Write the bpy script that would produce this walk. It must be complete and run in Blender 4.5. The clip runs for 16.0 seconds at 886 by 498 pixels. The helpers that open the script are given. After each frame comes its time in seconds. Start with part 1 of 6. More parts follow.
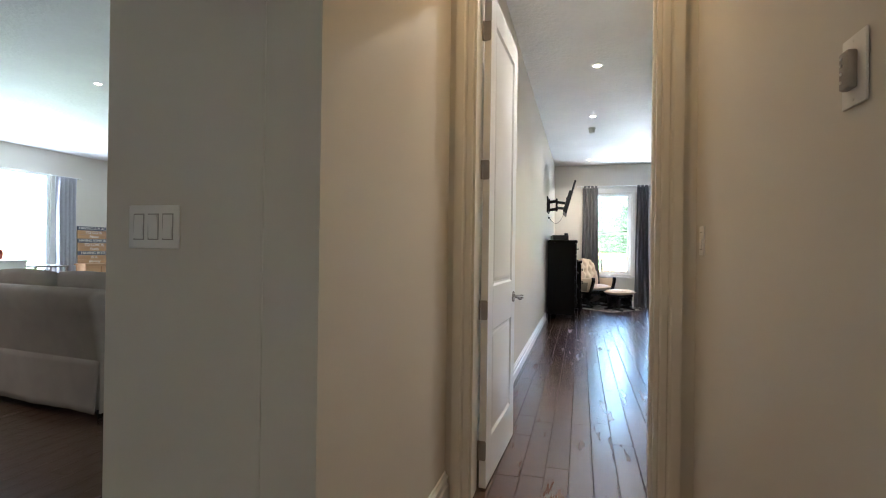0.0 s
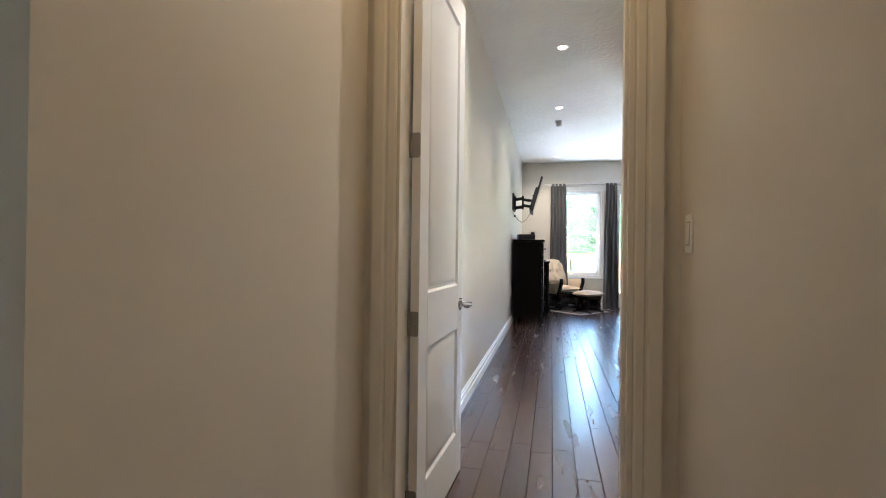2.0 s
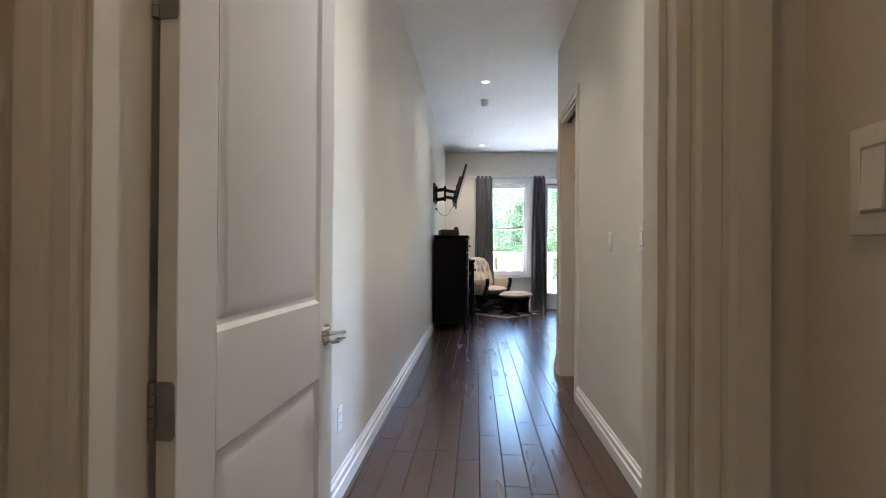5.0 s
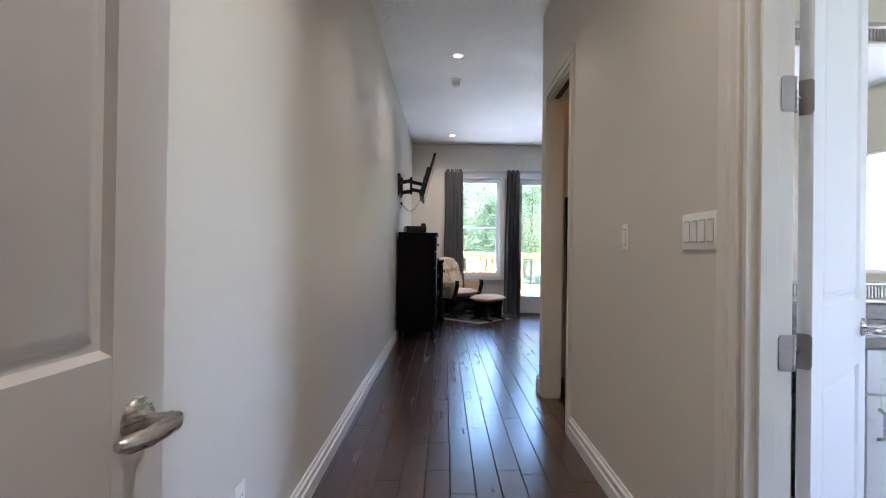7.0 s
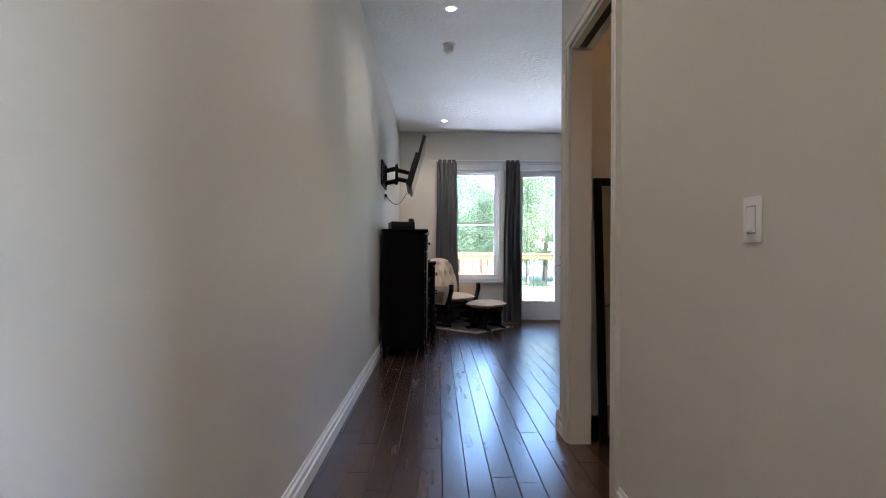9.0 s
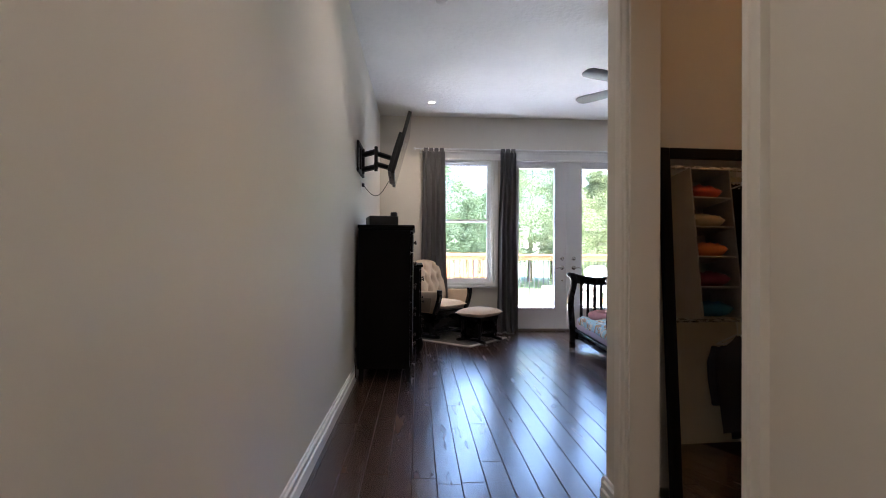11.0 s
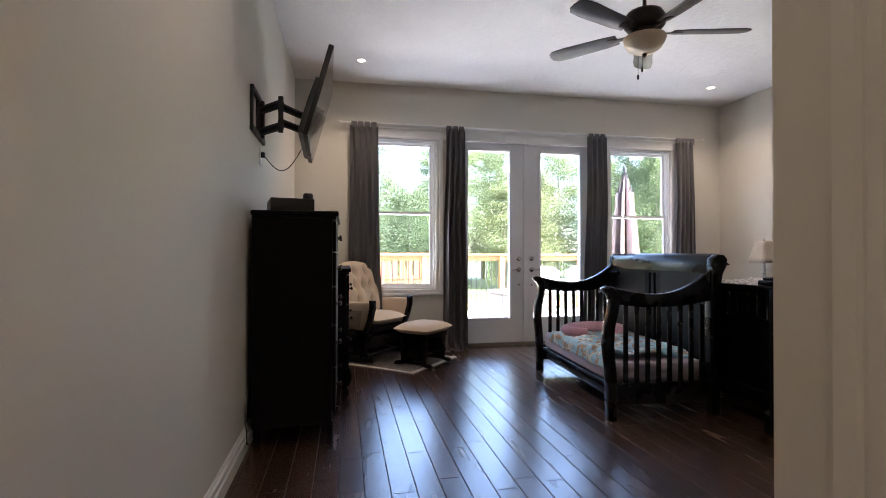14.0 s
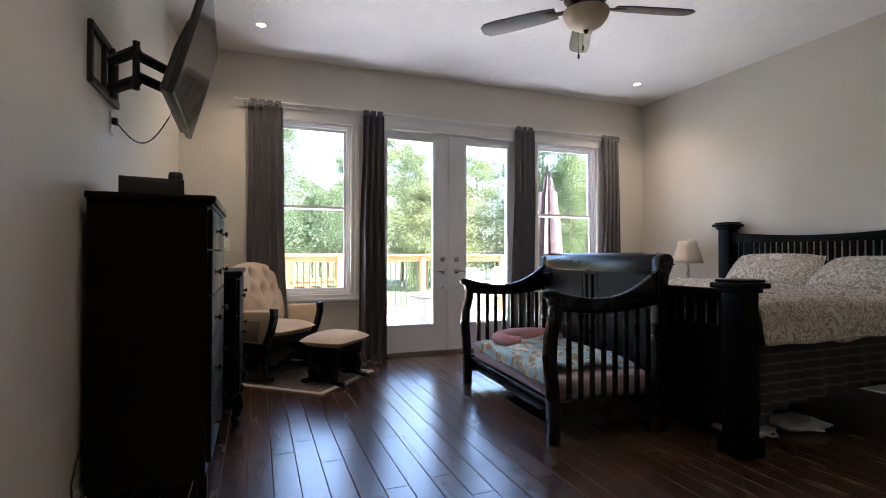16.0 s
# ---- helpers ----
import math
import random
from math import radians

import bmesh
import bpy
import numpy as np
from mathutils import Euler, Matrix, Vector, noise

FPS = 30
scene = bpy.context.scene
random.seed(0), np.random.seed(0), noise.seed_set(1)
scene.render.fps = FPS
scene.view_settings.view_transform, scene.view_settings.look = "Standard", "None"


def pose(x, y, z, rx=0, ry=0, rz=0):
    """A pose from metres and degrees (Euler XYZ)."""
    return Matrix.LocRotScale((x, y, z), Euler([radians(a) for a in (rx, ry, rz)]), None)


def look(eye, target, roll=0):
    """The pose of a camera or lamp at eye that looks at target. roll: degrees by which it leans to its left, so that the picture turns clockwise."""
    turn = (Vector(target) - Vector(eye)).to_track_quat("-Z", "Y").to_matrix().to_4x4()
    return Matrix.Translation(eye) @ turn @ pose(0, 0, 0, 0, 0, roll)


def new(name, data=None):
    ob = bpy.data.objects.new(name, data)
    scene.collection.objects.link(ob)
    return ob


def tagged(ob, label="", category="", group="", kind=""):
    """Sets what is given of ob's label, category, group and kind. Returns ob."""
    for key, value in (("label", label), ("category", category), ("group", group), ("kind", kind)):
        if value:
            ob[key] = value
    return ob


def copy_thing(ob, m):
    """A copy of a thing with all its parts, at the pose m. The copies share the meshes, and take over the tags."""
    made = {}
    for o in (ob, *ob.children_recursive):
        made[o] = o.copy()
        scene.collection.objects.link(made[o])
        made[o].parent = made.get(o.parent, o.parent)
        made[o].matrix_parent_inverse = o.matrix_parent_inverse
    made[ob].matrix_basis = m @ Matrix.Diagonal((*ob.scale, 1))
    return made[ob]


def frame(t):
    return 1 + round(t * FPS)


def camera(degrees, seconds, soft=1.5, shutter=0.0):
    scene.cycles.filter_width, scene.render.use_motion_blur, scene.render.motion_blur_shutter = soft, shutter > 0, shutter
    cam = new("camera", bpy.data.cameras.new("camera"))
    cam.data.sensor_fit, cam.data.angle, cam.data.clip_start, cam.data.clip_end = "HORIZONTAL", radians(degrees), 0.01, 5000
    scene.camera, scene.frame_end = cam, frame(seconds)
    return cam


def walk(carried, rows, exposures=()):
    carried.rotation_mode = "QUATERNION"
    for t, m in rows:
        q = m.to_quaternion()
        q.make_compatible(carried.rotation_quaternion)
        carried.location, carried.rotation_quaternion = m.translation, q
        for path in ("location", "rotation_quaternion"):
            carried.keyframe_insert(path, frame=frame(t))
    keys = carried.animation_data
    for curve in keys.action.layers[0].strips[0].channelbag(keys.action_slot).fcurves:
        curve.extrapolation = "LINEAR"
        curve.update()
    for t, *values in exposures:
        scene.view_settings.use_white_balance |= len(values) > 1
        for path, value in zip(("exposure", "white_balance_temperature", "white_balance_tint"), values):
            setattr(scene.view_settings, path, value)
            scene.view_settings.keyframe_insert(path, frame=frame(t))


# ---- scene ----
cam = camera(83.7, 16.0, 1.0)
PATH = [
    (0, (0.06, 0.906, 1.162), (-0.477, 2.833, 1.169), 0.8),
    (0.5, (0.083, 1.031, 1.154), (-0.432, 2.963, 1.162), 0.9),
    (1, (0.096, 1.173, 1.156), (-0.399, 3.111, 1.167), 0.8),
    (1.5, (0.112, 1.308, 1.153), (-0.353, 3.253, 1.164), 0.8),
    (2, (0.12, 1.46, 1.152), (-0.309, 3.413, 1.164), 0.7),
    (2.5, (0.112, 1.608, 1.155), (-0.274, 3.57, 1.167), 0.6),
    (3, (0.107, 1.764, 1.146), (-0.226, 3.736, 1.157), 0.7),
    (3.5, (0.109, 1.965, 1.151), (-0.17, 3.945, 1.161), 0.7),
    (4, (0.113, 2.158, 1.147), (-0.113, 4.146, 1.157), 0.6),
    (6.5, (0.099, 3.068, 1.131), (0.067, 5.068, 1.142), 0.7),
    (7, (0.093, 3.277, 1.130), (0.087, 5.277, 1.141), 0.8),
    (7.5, (0.091, 3.499, 1.124), (0.099, 5.499, 1.134), 0.5),
    (8, (0.099, 3.746, 1.118), (0.110, 5.746, 1.135), 0.5),
    (8.5, (0.104, 3.997, 1.115), (0.122, 5.997, 1.130), 0.4),
    (9, (0.104, 4.235, 1.117), (0.127, 6.235, 1.133), 0.4),
    (11.5, (0.03, 5.42, 1.124), (0.161, 7.416, 1.142), 0.3),
    (12, (0.031, 5.652, 1.115), (0.198, 7.645, 1.133), 0.2),
    (12.5, (0.031, 5.892, 1.117), (0.245, 7.881, 1.134), 0.2),
    (13, (0.026, 6.125, 1.113), (0.291, 8.108, 1.129), 0.1),
    (13.5, (0.022, 6.333, 1.123), (0.345, 8.307, 1.138), 0.2),
    (14, (0.041, 6.529, 1.12), (0.43, 8.491, 1.139), 0.1),
    (14.5, (0.061, 6.697, 1.118), (0.535, 8.64, 1.137), 0.1),
    (15, (0.085, 6.855, 1.107), (0.637, 8.777, 1.126), 0.1),
    (15.5, (0.134, 6.998, 1.104), (0.756, 8.898, 1.127), 0.1),
    (16, (0.177, 7.097, 1.106), (0.881, 8.969, 1.131), 0.1),
]
EXPOSURES = [(0, 5.45, 5480, 12), (1, 5.42, 5480, 13), (3.5, 5.35, 5480, 11), (4.5, 5.05, 5450, 13), (6.5, 4.62, 5450, 18), (7.5, 4.45, 5420, 17), (9, 4.38, 5430, 17), (12.5, 4.3, 6100, 22), (16, 4.07, 6250, 21)]
walk(cam, [(t, look(eye, target, roll)) for t, eye, target, roll in PATH], EXPOSURES)

# ---- world and sun ----
SUN_EL, SUN_DIR = 52.0, (0.62, -0.58)
world = bpy.data.worlds.new("world")
scene.world = world
world.use_nodes = True
wt = world.node_tree
sky = wt.nodes.new("ShaderNodeTexSky")
sky.sky_type, sky.sun_disc = "NISHITA", False
sky.sun_elevation, sky.sun_rotation = radians(SUN_EL), math.atan2(SUN_DIR[0], SUN_DIR[1])
wt.links.new(sky.outputs[0], wt.nodes["Background"].inputs[0])
wt.nodes["Background"].inputs[1].default_value = 0.15
sun = new("sun", bpy.data.lights.new("sun", "SUN"))
sun.data.energy, sun.data.angle, sun.data.color = 5.0, radians(0.5), (1.0, 0.95, 0.87)
sun.matrix_basis = look((0, 0, 20), (-SUN_DIR[0], -SUN_DIR[1], 20 - math.hypot(*SUN_DIR) * math.tan(radians(SUN_EL))))


# ---- materials ----
def material(name, color, rough=0.5, metal=0.0, var=0.08, scale=3.0, bump=0.0, bscale=60.0, grain=(1, 1, 1), spec=0.5, rvar=0.08, obj=0.0, coat=0.0):
    """Principled material: base colour varied at two scales, roughness variation, fine relief. obj: change from object to object."""
    m = bpy.data.materials.new(name)
    m.use_nodes = True
    nt = m.node_tree
    p = nt.nodes["Principled BSDF"]
    tc = nt.nodes.new("ShaderNodeTexCoord")
    mp = nt.nodes.new("ShaderNodeMapping")
    mp.inputs["Scale"].default_value = grain
    nt.links.new(tc.outputs["Object"], mp.inputs[0])
    n1, n2 = nt.nodes.new("ShaderNodeTexNoise"), nt.nodes.new("ShaderNodeTexNoise")
    n1.inputs["Scale"].default_value, n1.inputs["Detail"].default_value = scale, 4
    n2.inputs["Scale"].default_value, n2.inputs["Detail"].default_value = bscale, 3
    nt.links.new(mp.outputs[0], n1.inputs["Vector"])
    nt.links.new(mp.outputs[0], n2.inputs["Vector"])
    add = nt.nodes.new("ShaderNodeMath")
    add.operation = "MULTIPLY_ADD"
    nt.links.new(n2.outputs["Fac"], add.inputs[0])
    add.inputs[1].default_value = 0.4
    nt.links.new(n1.outputs["Fac"], add.inputs[2])
    ramp = nt.nodes.new("ShaderNodeMapRange")
    ramp.inputs["From Min"].default_value, ramp.inputs["From Max"].default_value = 0.45, 0.95
    ramp.inputs["To Min"].default_value, ramp.inputs["To Max"].default_value = 1 - var, 1 + var
    nt.links.new(add.outputs[0], ramp.inputs["Value"])
    val = ramp.outputs[0]
    if obj:
        info = nt.nodes.new("ShaderNodeObjectInfo")
        om = nt.nodes.new("ShaderNodeMapRange")
        om.inputs["To Min"].default_value, om.inputs["To Max"].default_value = 1 - obj, 1 + obj
        nt.links.new(info.outputs["Random"], om.inputs["Value"])
        mul = nt.nodes.new("ShaderNodeMath")
        mul.operation = "MULTIPLY"
        nt.links.new(val, mul.inputs[0])
        nt.links.new(om.outputs[0], mul.inputs[1])
        val = mul.outputs[0]
    hsv = nt.nodes.new("ShaderNodeHueSaturation")
    hsv.inputs["Color"].default_value = (*color, 1)
    nt.links.new(val, hsv.inputs["Value"])
    nt.links.new(hsv.outputs[0], p.inputs["Base Color"])
    rr = nt.nodes.new("ShaderNodeMapRange")
    rr.inputs["From Min"].default_value, rr.inputs["From Max"].default_value = 0.3, 0.7
    rr.inputs["To Min"].default_value, rr.inputs["To Max"].default_value = max(0.02, rough - rvar), min(1, rough + rvar)
    nt.links.new(n1.outputs["Fac"], rr.inputs["Value"])
    nt.links.new(rr.outputs[0], p.inputs["Roughness"])
    p.inputs["Metallic"].default_value = metal
    p.inputs["Specular IOR Level"].default_value = spec
    p.inputs["Coat Weight"].default_value = coat
    p.inputs["Coat Roughness"].default_value = 0.15
    if bump:
        b = nt.nodes.new("ShaderNodeBump")
        b.inputs["Strength"].default_value, b.inputs["Distance"].default_value = bump, 0.01
        nt.links.new(n2.outputs["Fac"], b.inputs["Height"])
        nt.links.new(b.outputs[0], p.inputs["Normal"])
    return m


def pattern(name, base, mark, kind, scale, rough=0.85, width=0.042, third=None):
    """Cloth with a woven or printed pattern: scrolls, stripes, trellis or blotches."""
    m = material(name, base, rough, 0, 0.06, 8, 0.25, 500)
    nt = m.node_tree
    p = nt.nodes["Principled BSDF"]
    hsv = [n for n in nt.nodes if n.type == "HUE_SAT"][0]
    tc = [n for n in nt.nodes if n.type == "TEX_COORD"][0]
    mix = nt.nodes.new("ShaderNodeMix")
    mix.data_type = "RGBA"
    fac = nt.nodes.new("ShaderNodeMapRange")
    if kind == "scroll":
        t = nt.nodes.new("ShaderNodeTexNoise")
        t.inputs["Scale"].default_value, t.inputs["Detail"].default_value, t.inputs["Distortion"].default_value = scale, 1.0, 2.2
        nt.links.new(tc.outputs["Object"], t.inputs["Vector"])
        s = nt.nodes.new("ShaderNodeMath")
        s.operation = "PINGPONG"
        s.inputs[1].default_value = 0.09
        nt.links.new(t.outputs["Fac"], s.inputs[0])
        nt.links.new(s.outputs[0], fac.inputs["Value"])
        fac.inputs["From Min"].default_value, fac.inputs["From Max"].default_value = width, width + 0.012
    elif kind == "stripe":
        t = nt.nodes.new("ShaderNodeTexWave")
        t.wave_type, t.bands_direction, t.wave_profile = "BANDS", "Z", "SIN"
        t.inputs["Scale"].default_value, t.inputs["Distortion"].default_value = scale, 0.3
        nt.links.new(tc.outputs["Object"], t.inputs["Vector"])
        nt.links.new(t.outputs["Fac"], fac.inputs["Value"])
        fac.inputs["From Min"].default_value, fac.inputs["From Max"].default_value = 0.8, 0.9
    else:
        t = nt.nodes.new("ShaderNodeTexVoronoi")
        t.feature = "F1"
        t.inputs["Scale"].default_value = scale
        nt.links.new(tc.outputs["Object"], t.inputs["Vector"])
        nt.links.new(t.outputs["Distance"], fac.inputs["Value"])
        fac.inputs["From Min"].default_value, fac.inputs["From Max"].default_value = 0.52, 0.44
    nt.links.new(fac.outputs[0], mix.inputs["Factor"])
    nt.links.new(hsv.outputs[0], mix.inputs[6])
    mix.inputs[7].default_value = (*mark, 1)
    if third:
        n = nt.nodes.new("ShaderNodeTexNoise")
        n.inputs["Scale"].default_value = scale * 0.8
        nt.links.new(tc.outputs["Object"], n.inputs["Vector"])
        r = nt.nodes.new("ShaderNodeMapRange")
        r.inputs["From Min"].default_value, r.inputs["From Max"].default_value = 0.5, 0.56
        nt.links.new(n.outputs["Fac"], r.inputs["Value"])
        mix2 = nt.nodes.new("ShaderNodeMix")
        mix2.data_type = "RGBA"
        nt.links.new(r.outputs[0], mix2.inputs["Factor"])
        mix2.inputs[6].default_value = (*mark, 1)
        mix2.inputs[7].default_value = (*third, 1)
        nt.links.new(mix2.outputs[2], mix.inputs[7])
    nt.links.new(mix.outputs[2], p.inputs["Base Color"])
    return m


def glowing(name, color, strength):
    m = bpy.data.materials.new(name)
    m.use_nodes = True
    p = m.node_tree.nodes["Principled BSDF"]
    p.inputs["Base Color"].default_value = (*color, 1)
    p.inputs["Emission Color"].default_value = (*color, 1)
    p.inputs["Emission Strength"].default_value = strength
    return m


def clear_glass(name):
    m = bpy.data.materials.new(name)
    m.use_nodes = True
    nt = m.node_tree
    nt.nodes.clear()
    out, tr, gl, mix = (nt.nodes.new(n) for n in ("ShaderNodeOutputMaterial", "ShaderNodeBsdfTransparent", "ShaderNodeBsdfGlossy", "ShaderNodeMixShader"))
    fr = nt.nodes.new("ShaderNodeFresnel")
    fr.inputs[0].default_value = 1.45
    gl.inputs["Roughness"].default_value = 0.02
    tr.inputs[0].default_value = (0.95, 0.97, 0.96, 1)
    nt.links.new(fr.outputs[0], mix.inputs[0])
    nt.links.new(tr.outputs[0], mix.inputs[1])
    nt.links.new(gl.outputs[0], mix.inputs[2])
    nt.links.new(mix.outputs[0], out.inputs[0])
    return m


def leaf_material(name, color):
    """Leaves: diffuse and shining through, varied from tree to tree."""
    m = material(name, color, 0.55, 0, 0.35, 1.5, obj=0.18)
    nt = m.node_tree
    p, out = nt.nodes["Principled BSDF"], nt.nodes["Material Output"]
    tr, mix = nt.nodes.new("ShaderNodeBsdfTranslucent"), nt.nodes.new("ShaderNodeMixShader")
    tr.inputs[0].default_value = (color[0] * 1.3, color[1] * 1.25, color[2], 1)
    mix.inputs[0].default_value = 0.4
    nt.links.new(p.outputs[0], mix.inputs[1])
    nt.links.new(tr.outputs[0], mix.inputs[2])
    nt.links.new(mix.outputs[0], out.inputs[0])
    return m


M_LEAF = [leaf_material("leaf_green", (0.098, 0.135, 0.062)), leaf_material("leaf_dark", (0.066, 0.100, 0.052)), leaf_material("leaf_yellow_green", (0.125, 0.150, 0.070))]
M_WALL = material("wall_paint", (0.67, 0.632, 0.555), 0.5, 0, 0.02, 1.2, 0.05, 350, spec=0.35)
M_BATH = material("bath_wall_paint", (0.74, 0.68, 0.55), 0.5, 0, 0.02, 1.2, 0.05, 350, spec=0.35)
M_CEIL = material("ceiling_knockdown", (0.80, 0.79, 0.77), 0.75, 0, 0.04, 2.0, 0.6, 24)
[n for n in M_CEIL.node_tree.nodes if n.type == "BUMP"][0].inputs["Distance"].default_value = 0.014
M_TRIM = material("trim_white_paint", (0.80, 0.79, 0.76), 0.45, 0, 0.015, 3)
M_CASING = material("casing_warm_white_paint", (0.72, 0.69, 0.62), 0.45, 0, 0.015, 3)
M_DOOR = material("door_white_paint", (0.78, 0.78, 0.78), 0.42, 0, 0.015, 2)
M_VINYL = material("window_vinyl_white", (0.82, 0.82, 0.81), 0.35, 0, 0.015, 4, 0.02, 200)
M_GLASS = clear_glass("window_glass")
M_PLANK = material("walnut_plank", (0.080, 0.042, 0.026), 0.25, 0, 0.26, 3, 0.07, 24, grain=(5, 0.6, 1), rvar=0.03, obj=0.20, coat=0.5)
def scrape(m):
    """Hand-scraped relief across the boards, and a change of tone from board to board inside one mesh."""
    nt = m.node_tree
    p = nt.nodes["Principled BSDF"]
    tc, hsv = [n for n in nt.nodes if n.type == "TEX_COORD"][0], [n for n in nt.nodes if n.type == "HUE_SAT"][0]
    geo, isl, mul = nt.nodes.new("ShaderNodeNewGeometry"), nt.nodes.new("ShaderNodeMapRange"), nt.nodes.new("ShaderNodeMath")
    isl.inputs["To Min"].default_value, isl.inputs["To Max"].default_value = 0.80, 1.18
    nt.links.new(geo.outputs["Random Per Island"], isl.inputs["Value"])
    mul.operation = "MULTIPLY"
    nt.links.new(hsv.inputs["Value"].links[0].from_socket, mul.inputs[0])
    nt.links.new(isl.outputs[0], mul.inputs[1])
    nt.links.new(mul.outputs[0], hsv.inputs["Value"])
    info, shift = nt.nodes.new("ShaderNodeObjectInfo"), nt.nodes.new("ShaderNodeVectorMath")
    shift.operation = "MULTIPLY_ADD"
    nt.links.new(info.outputs["Random"], shift.inputs[0])
    shift.inputs[1].default_value = (7.0, 13.0, 3.0)
    nt.links.new(tc.outputs["Object"], shift.inputs[2])
    for n in nt.nodes:
        if n.type == "MAPPING":
            nt.links.new(shift.outputs[0], n.inputs[0])
    mp = nt.nodes.new("ShaderNodeMapping")
    mp.inputs["Scale"].default_value = (9, 26, 1)
    mp.inputs["Rotation"].default_value = (0, 0, 0.5)
    nt.links.new(shift.outputs[0], mp.inputs[0])
    chatter = nt.nodes.new("ShaderNodeTexNoise")
    chatter.inputs["Scale"].default_value, chatter.inputs["Detail"].default_value, chatter.inputs["Distortion"].default_value = 1.0, 1.5, 0.8
    nt.links.new(mp.outputs[0], chatter.inputs["Vector"])
    old = p.inputs["Normal"].links[0].from_node
    b = nt.nodes.new("ShaderNodeBump")
    b.inputs["Strength"].default_value, b.inputs["Distance"].default_value = 0.07, 0.004
    nt.links.new(chatter.outputs["Fac"], b.inputs["Height"])
    nt.links.new(old.outputs[0], b.inputs["Normal"])
    nt.links.new(b.outputs[0], p.inputs["Normal"])
    nt.links.new(b.outputs[0], p.inputs["Coat Normal"])
    p.inputs["Coat Roughness"].default_value = 0.22


scrape(M_PLANK)
M_PLANKEDGE = material("worn_plank_edge", (0.040, 0.024, 0.016), 0.6, 0, 0.2, 9)
M_GAP = material("switch_gap_shadow", (0.42, 0.40, 0.37), 0.6, 0, 0.02, 8)
M_SUB = material("floor_joint_dark", (0.02, 0.012, 0.008), 0.8, 0, 0.1)
M_BLACK = material("black_stained_wood", (0.004, 0.0035, 0.0033), 0.45, 0, 0.25, 6, 0.05, 60, grain=(1, 1, 0.2), spec=0.09)
M_ESP = material("espresso_gloss_wood", (0.006, 0.005, 0.005), 0.28, 0, 0.2, 6, 0.03, 60, grain=(1, 0.2, 1), spec=0.30)
M_PLASTIC = material("black_plastic", (0.012, 0.012, 0.013), 0.4, 0, 0.1, 10, 0.05, 300)
M_SCREEN = material("tv_screen_glass", (0.006, 0.006, 0.007), 0.08, 0, 0.05, 4, rvar=0.02)
M_HINGE = material("satin_nickel_hinge", (0.34, 0.32, 0.30), 0.45, 1.0, 0.10, 20, 0.05, 300)
M_NICKEL = material("brushed_nickel", (0.55, 0.53, 0.50), 0.28, 1.0, 0.06, 20, 0.05, 300, grain=(1, 1, 8))
M_SWITCH = material("switch_plastic_white", (0.86, 0.85, 0.81), 0.35, 0, 0.02, 8)
M_CURTAIN = material("grey_curtain_cloth", (0.135, 0.13, 0.13), 0.85, 0, 0.10, 14, 0.3, 500, grain=(1, 1, 0.35), spec=0.2)
M_CREAM = material("cream_upholstery", (0.70, 0.56, 0.41), 0.85, 0, 0.05, 7, 0.3, 420, spec=0.25)
# Pocket cloth darkened to taupe: the shade on the chair's side, as colour.
M_POCKET_SHADE = material("shaded_pocket_cloth", (0.34, 0.28, 0.21), 0.9, 0, 0.08, 8, 0.3, 380, spec=0.2)
M_SOFA = material("taupe_sofa_cloth", (0.42, 0.365, 0.31), 0.9, 0, 0.08, 6, 0.35, 380, spec=0.2)
M_PINK = material("pink_sheet", (0.72, 0.59, 0.65), 0.85, 0, 0.04, 7, 0.2, 300)
M_PINKMINKY = material("pink_minky_dots", (0.70, 0.38, 0.42), 0.9, 0, 0.12, 30, 0.8, 90)
M_QUILT = pattern("printed_quilt", (0.46, 0.66, 0.68), (0.52, 0.34, 0.20), "blotch", 18, third=(0.85, 0.80, 0.64))
M_COMF = pattern("scroll_comforter", (0.40, 0.33, 0.25), (0.72, 0.67, 0.59), "scroll", 8.5, width=0.040)
M_SKIRT = pattern("striped_bed_skirt", (0.032, 0.029, 0.026), (0.10, 0.092, 0.082), "stripe", 6)
M_RUG = pattern("trellis_rug", (0.11, 0.09, 0.08), (0.55, 0.51, 0.45), "scroll", 5, width=0.078)
M_RUGEDGE = material("cream_rug_binding", (0.62, 0.58, 0.52), 0.95, 0, 0.05, 20, 0.4, 300)
M_SHADE = material("linen_lampshade", (0.66, 0.56, 0.45), 0.85, 0, 0.06, 10, 0.3, 400)
M_BOWL = material("alabaster_glass_bowl", (0.58, 0.47, 0.33), 0.35, 0, 0.10, 9)
M_BRONZE = material("oil_rubbed_bronze", (0.035, 0.024, 0.018), 0.35, 0.7, 0.15, 12)
M_BLADE = material("dark_fan_blade", (0.022, 0.017, 0.015), 0.4, 0, 0.2, 5, 0.1, 50, grain=(0.2, 2, 1))
M_BULB = glowing("warm_lamp", (1.0, 0.80, 0.52), 1.0)
M_MIRROR = material("mirror_silver", (0.86, 0.87, 0.86), 0.02, 1.0, 0.0, 3, rvar=0.0)
M_SILVERFRAME = material("silver_leaf_frame", (0.48, 0.46, 0.40), 0.35, 0.85, 0.12, 14, 0.1, 120)
M_STONE = material("grey_stone_counter", (0.30, 0.28, 0.26), 0.2, 0, 0.15, 40)
M_CAB = material("white_vanity_paint", (0.72, 0.72, 0.71), 0.35, 0, 0.02, 3)
# Deck colour kept pale for its sun glare and its bounce indoors.
M_DECK = material("deck_board_pale", (0.66, 0.62, 0.56), 0.7, 0, 0.15, 6, 0.2, 60, grain=(1, 8, 1), obj=0.1)
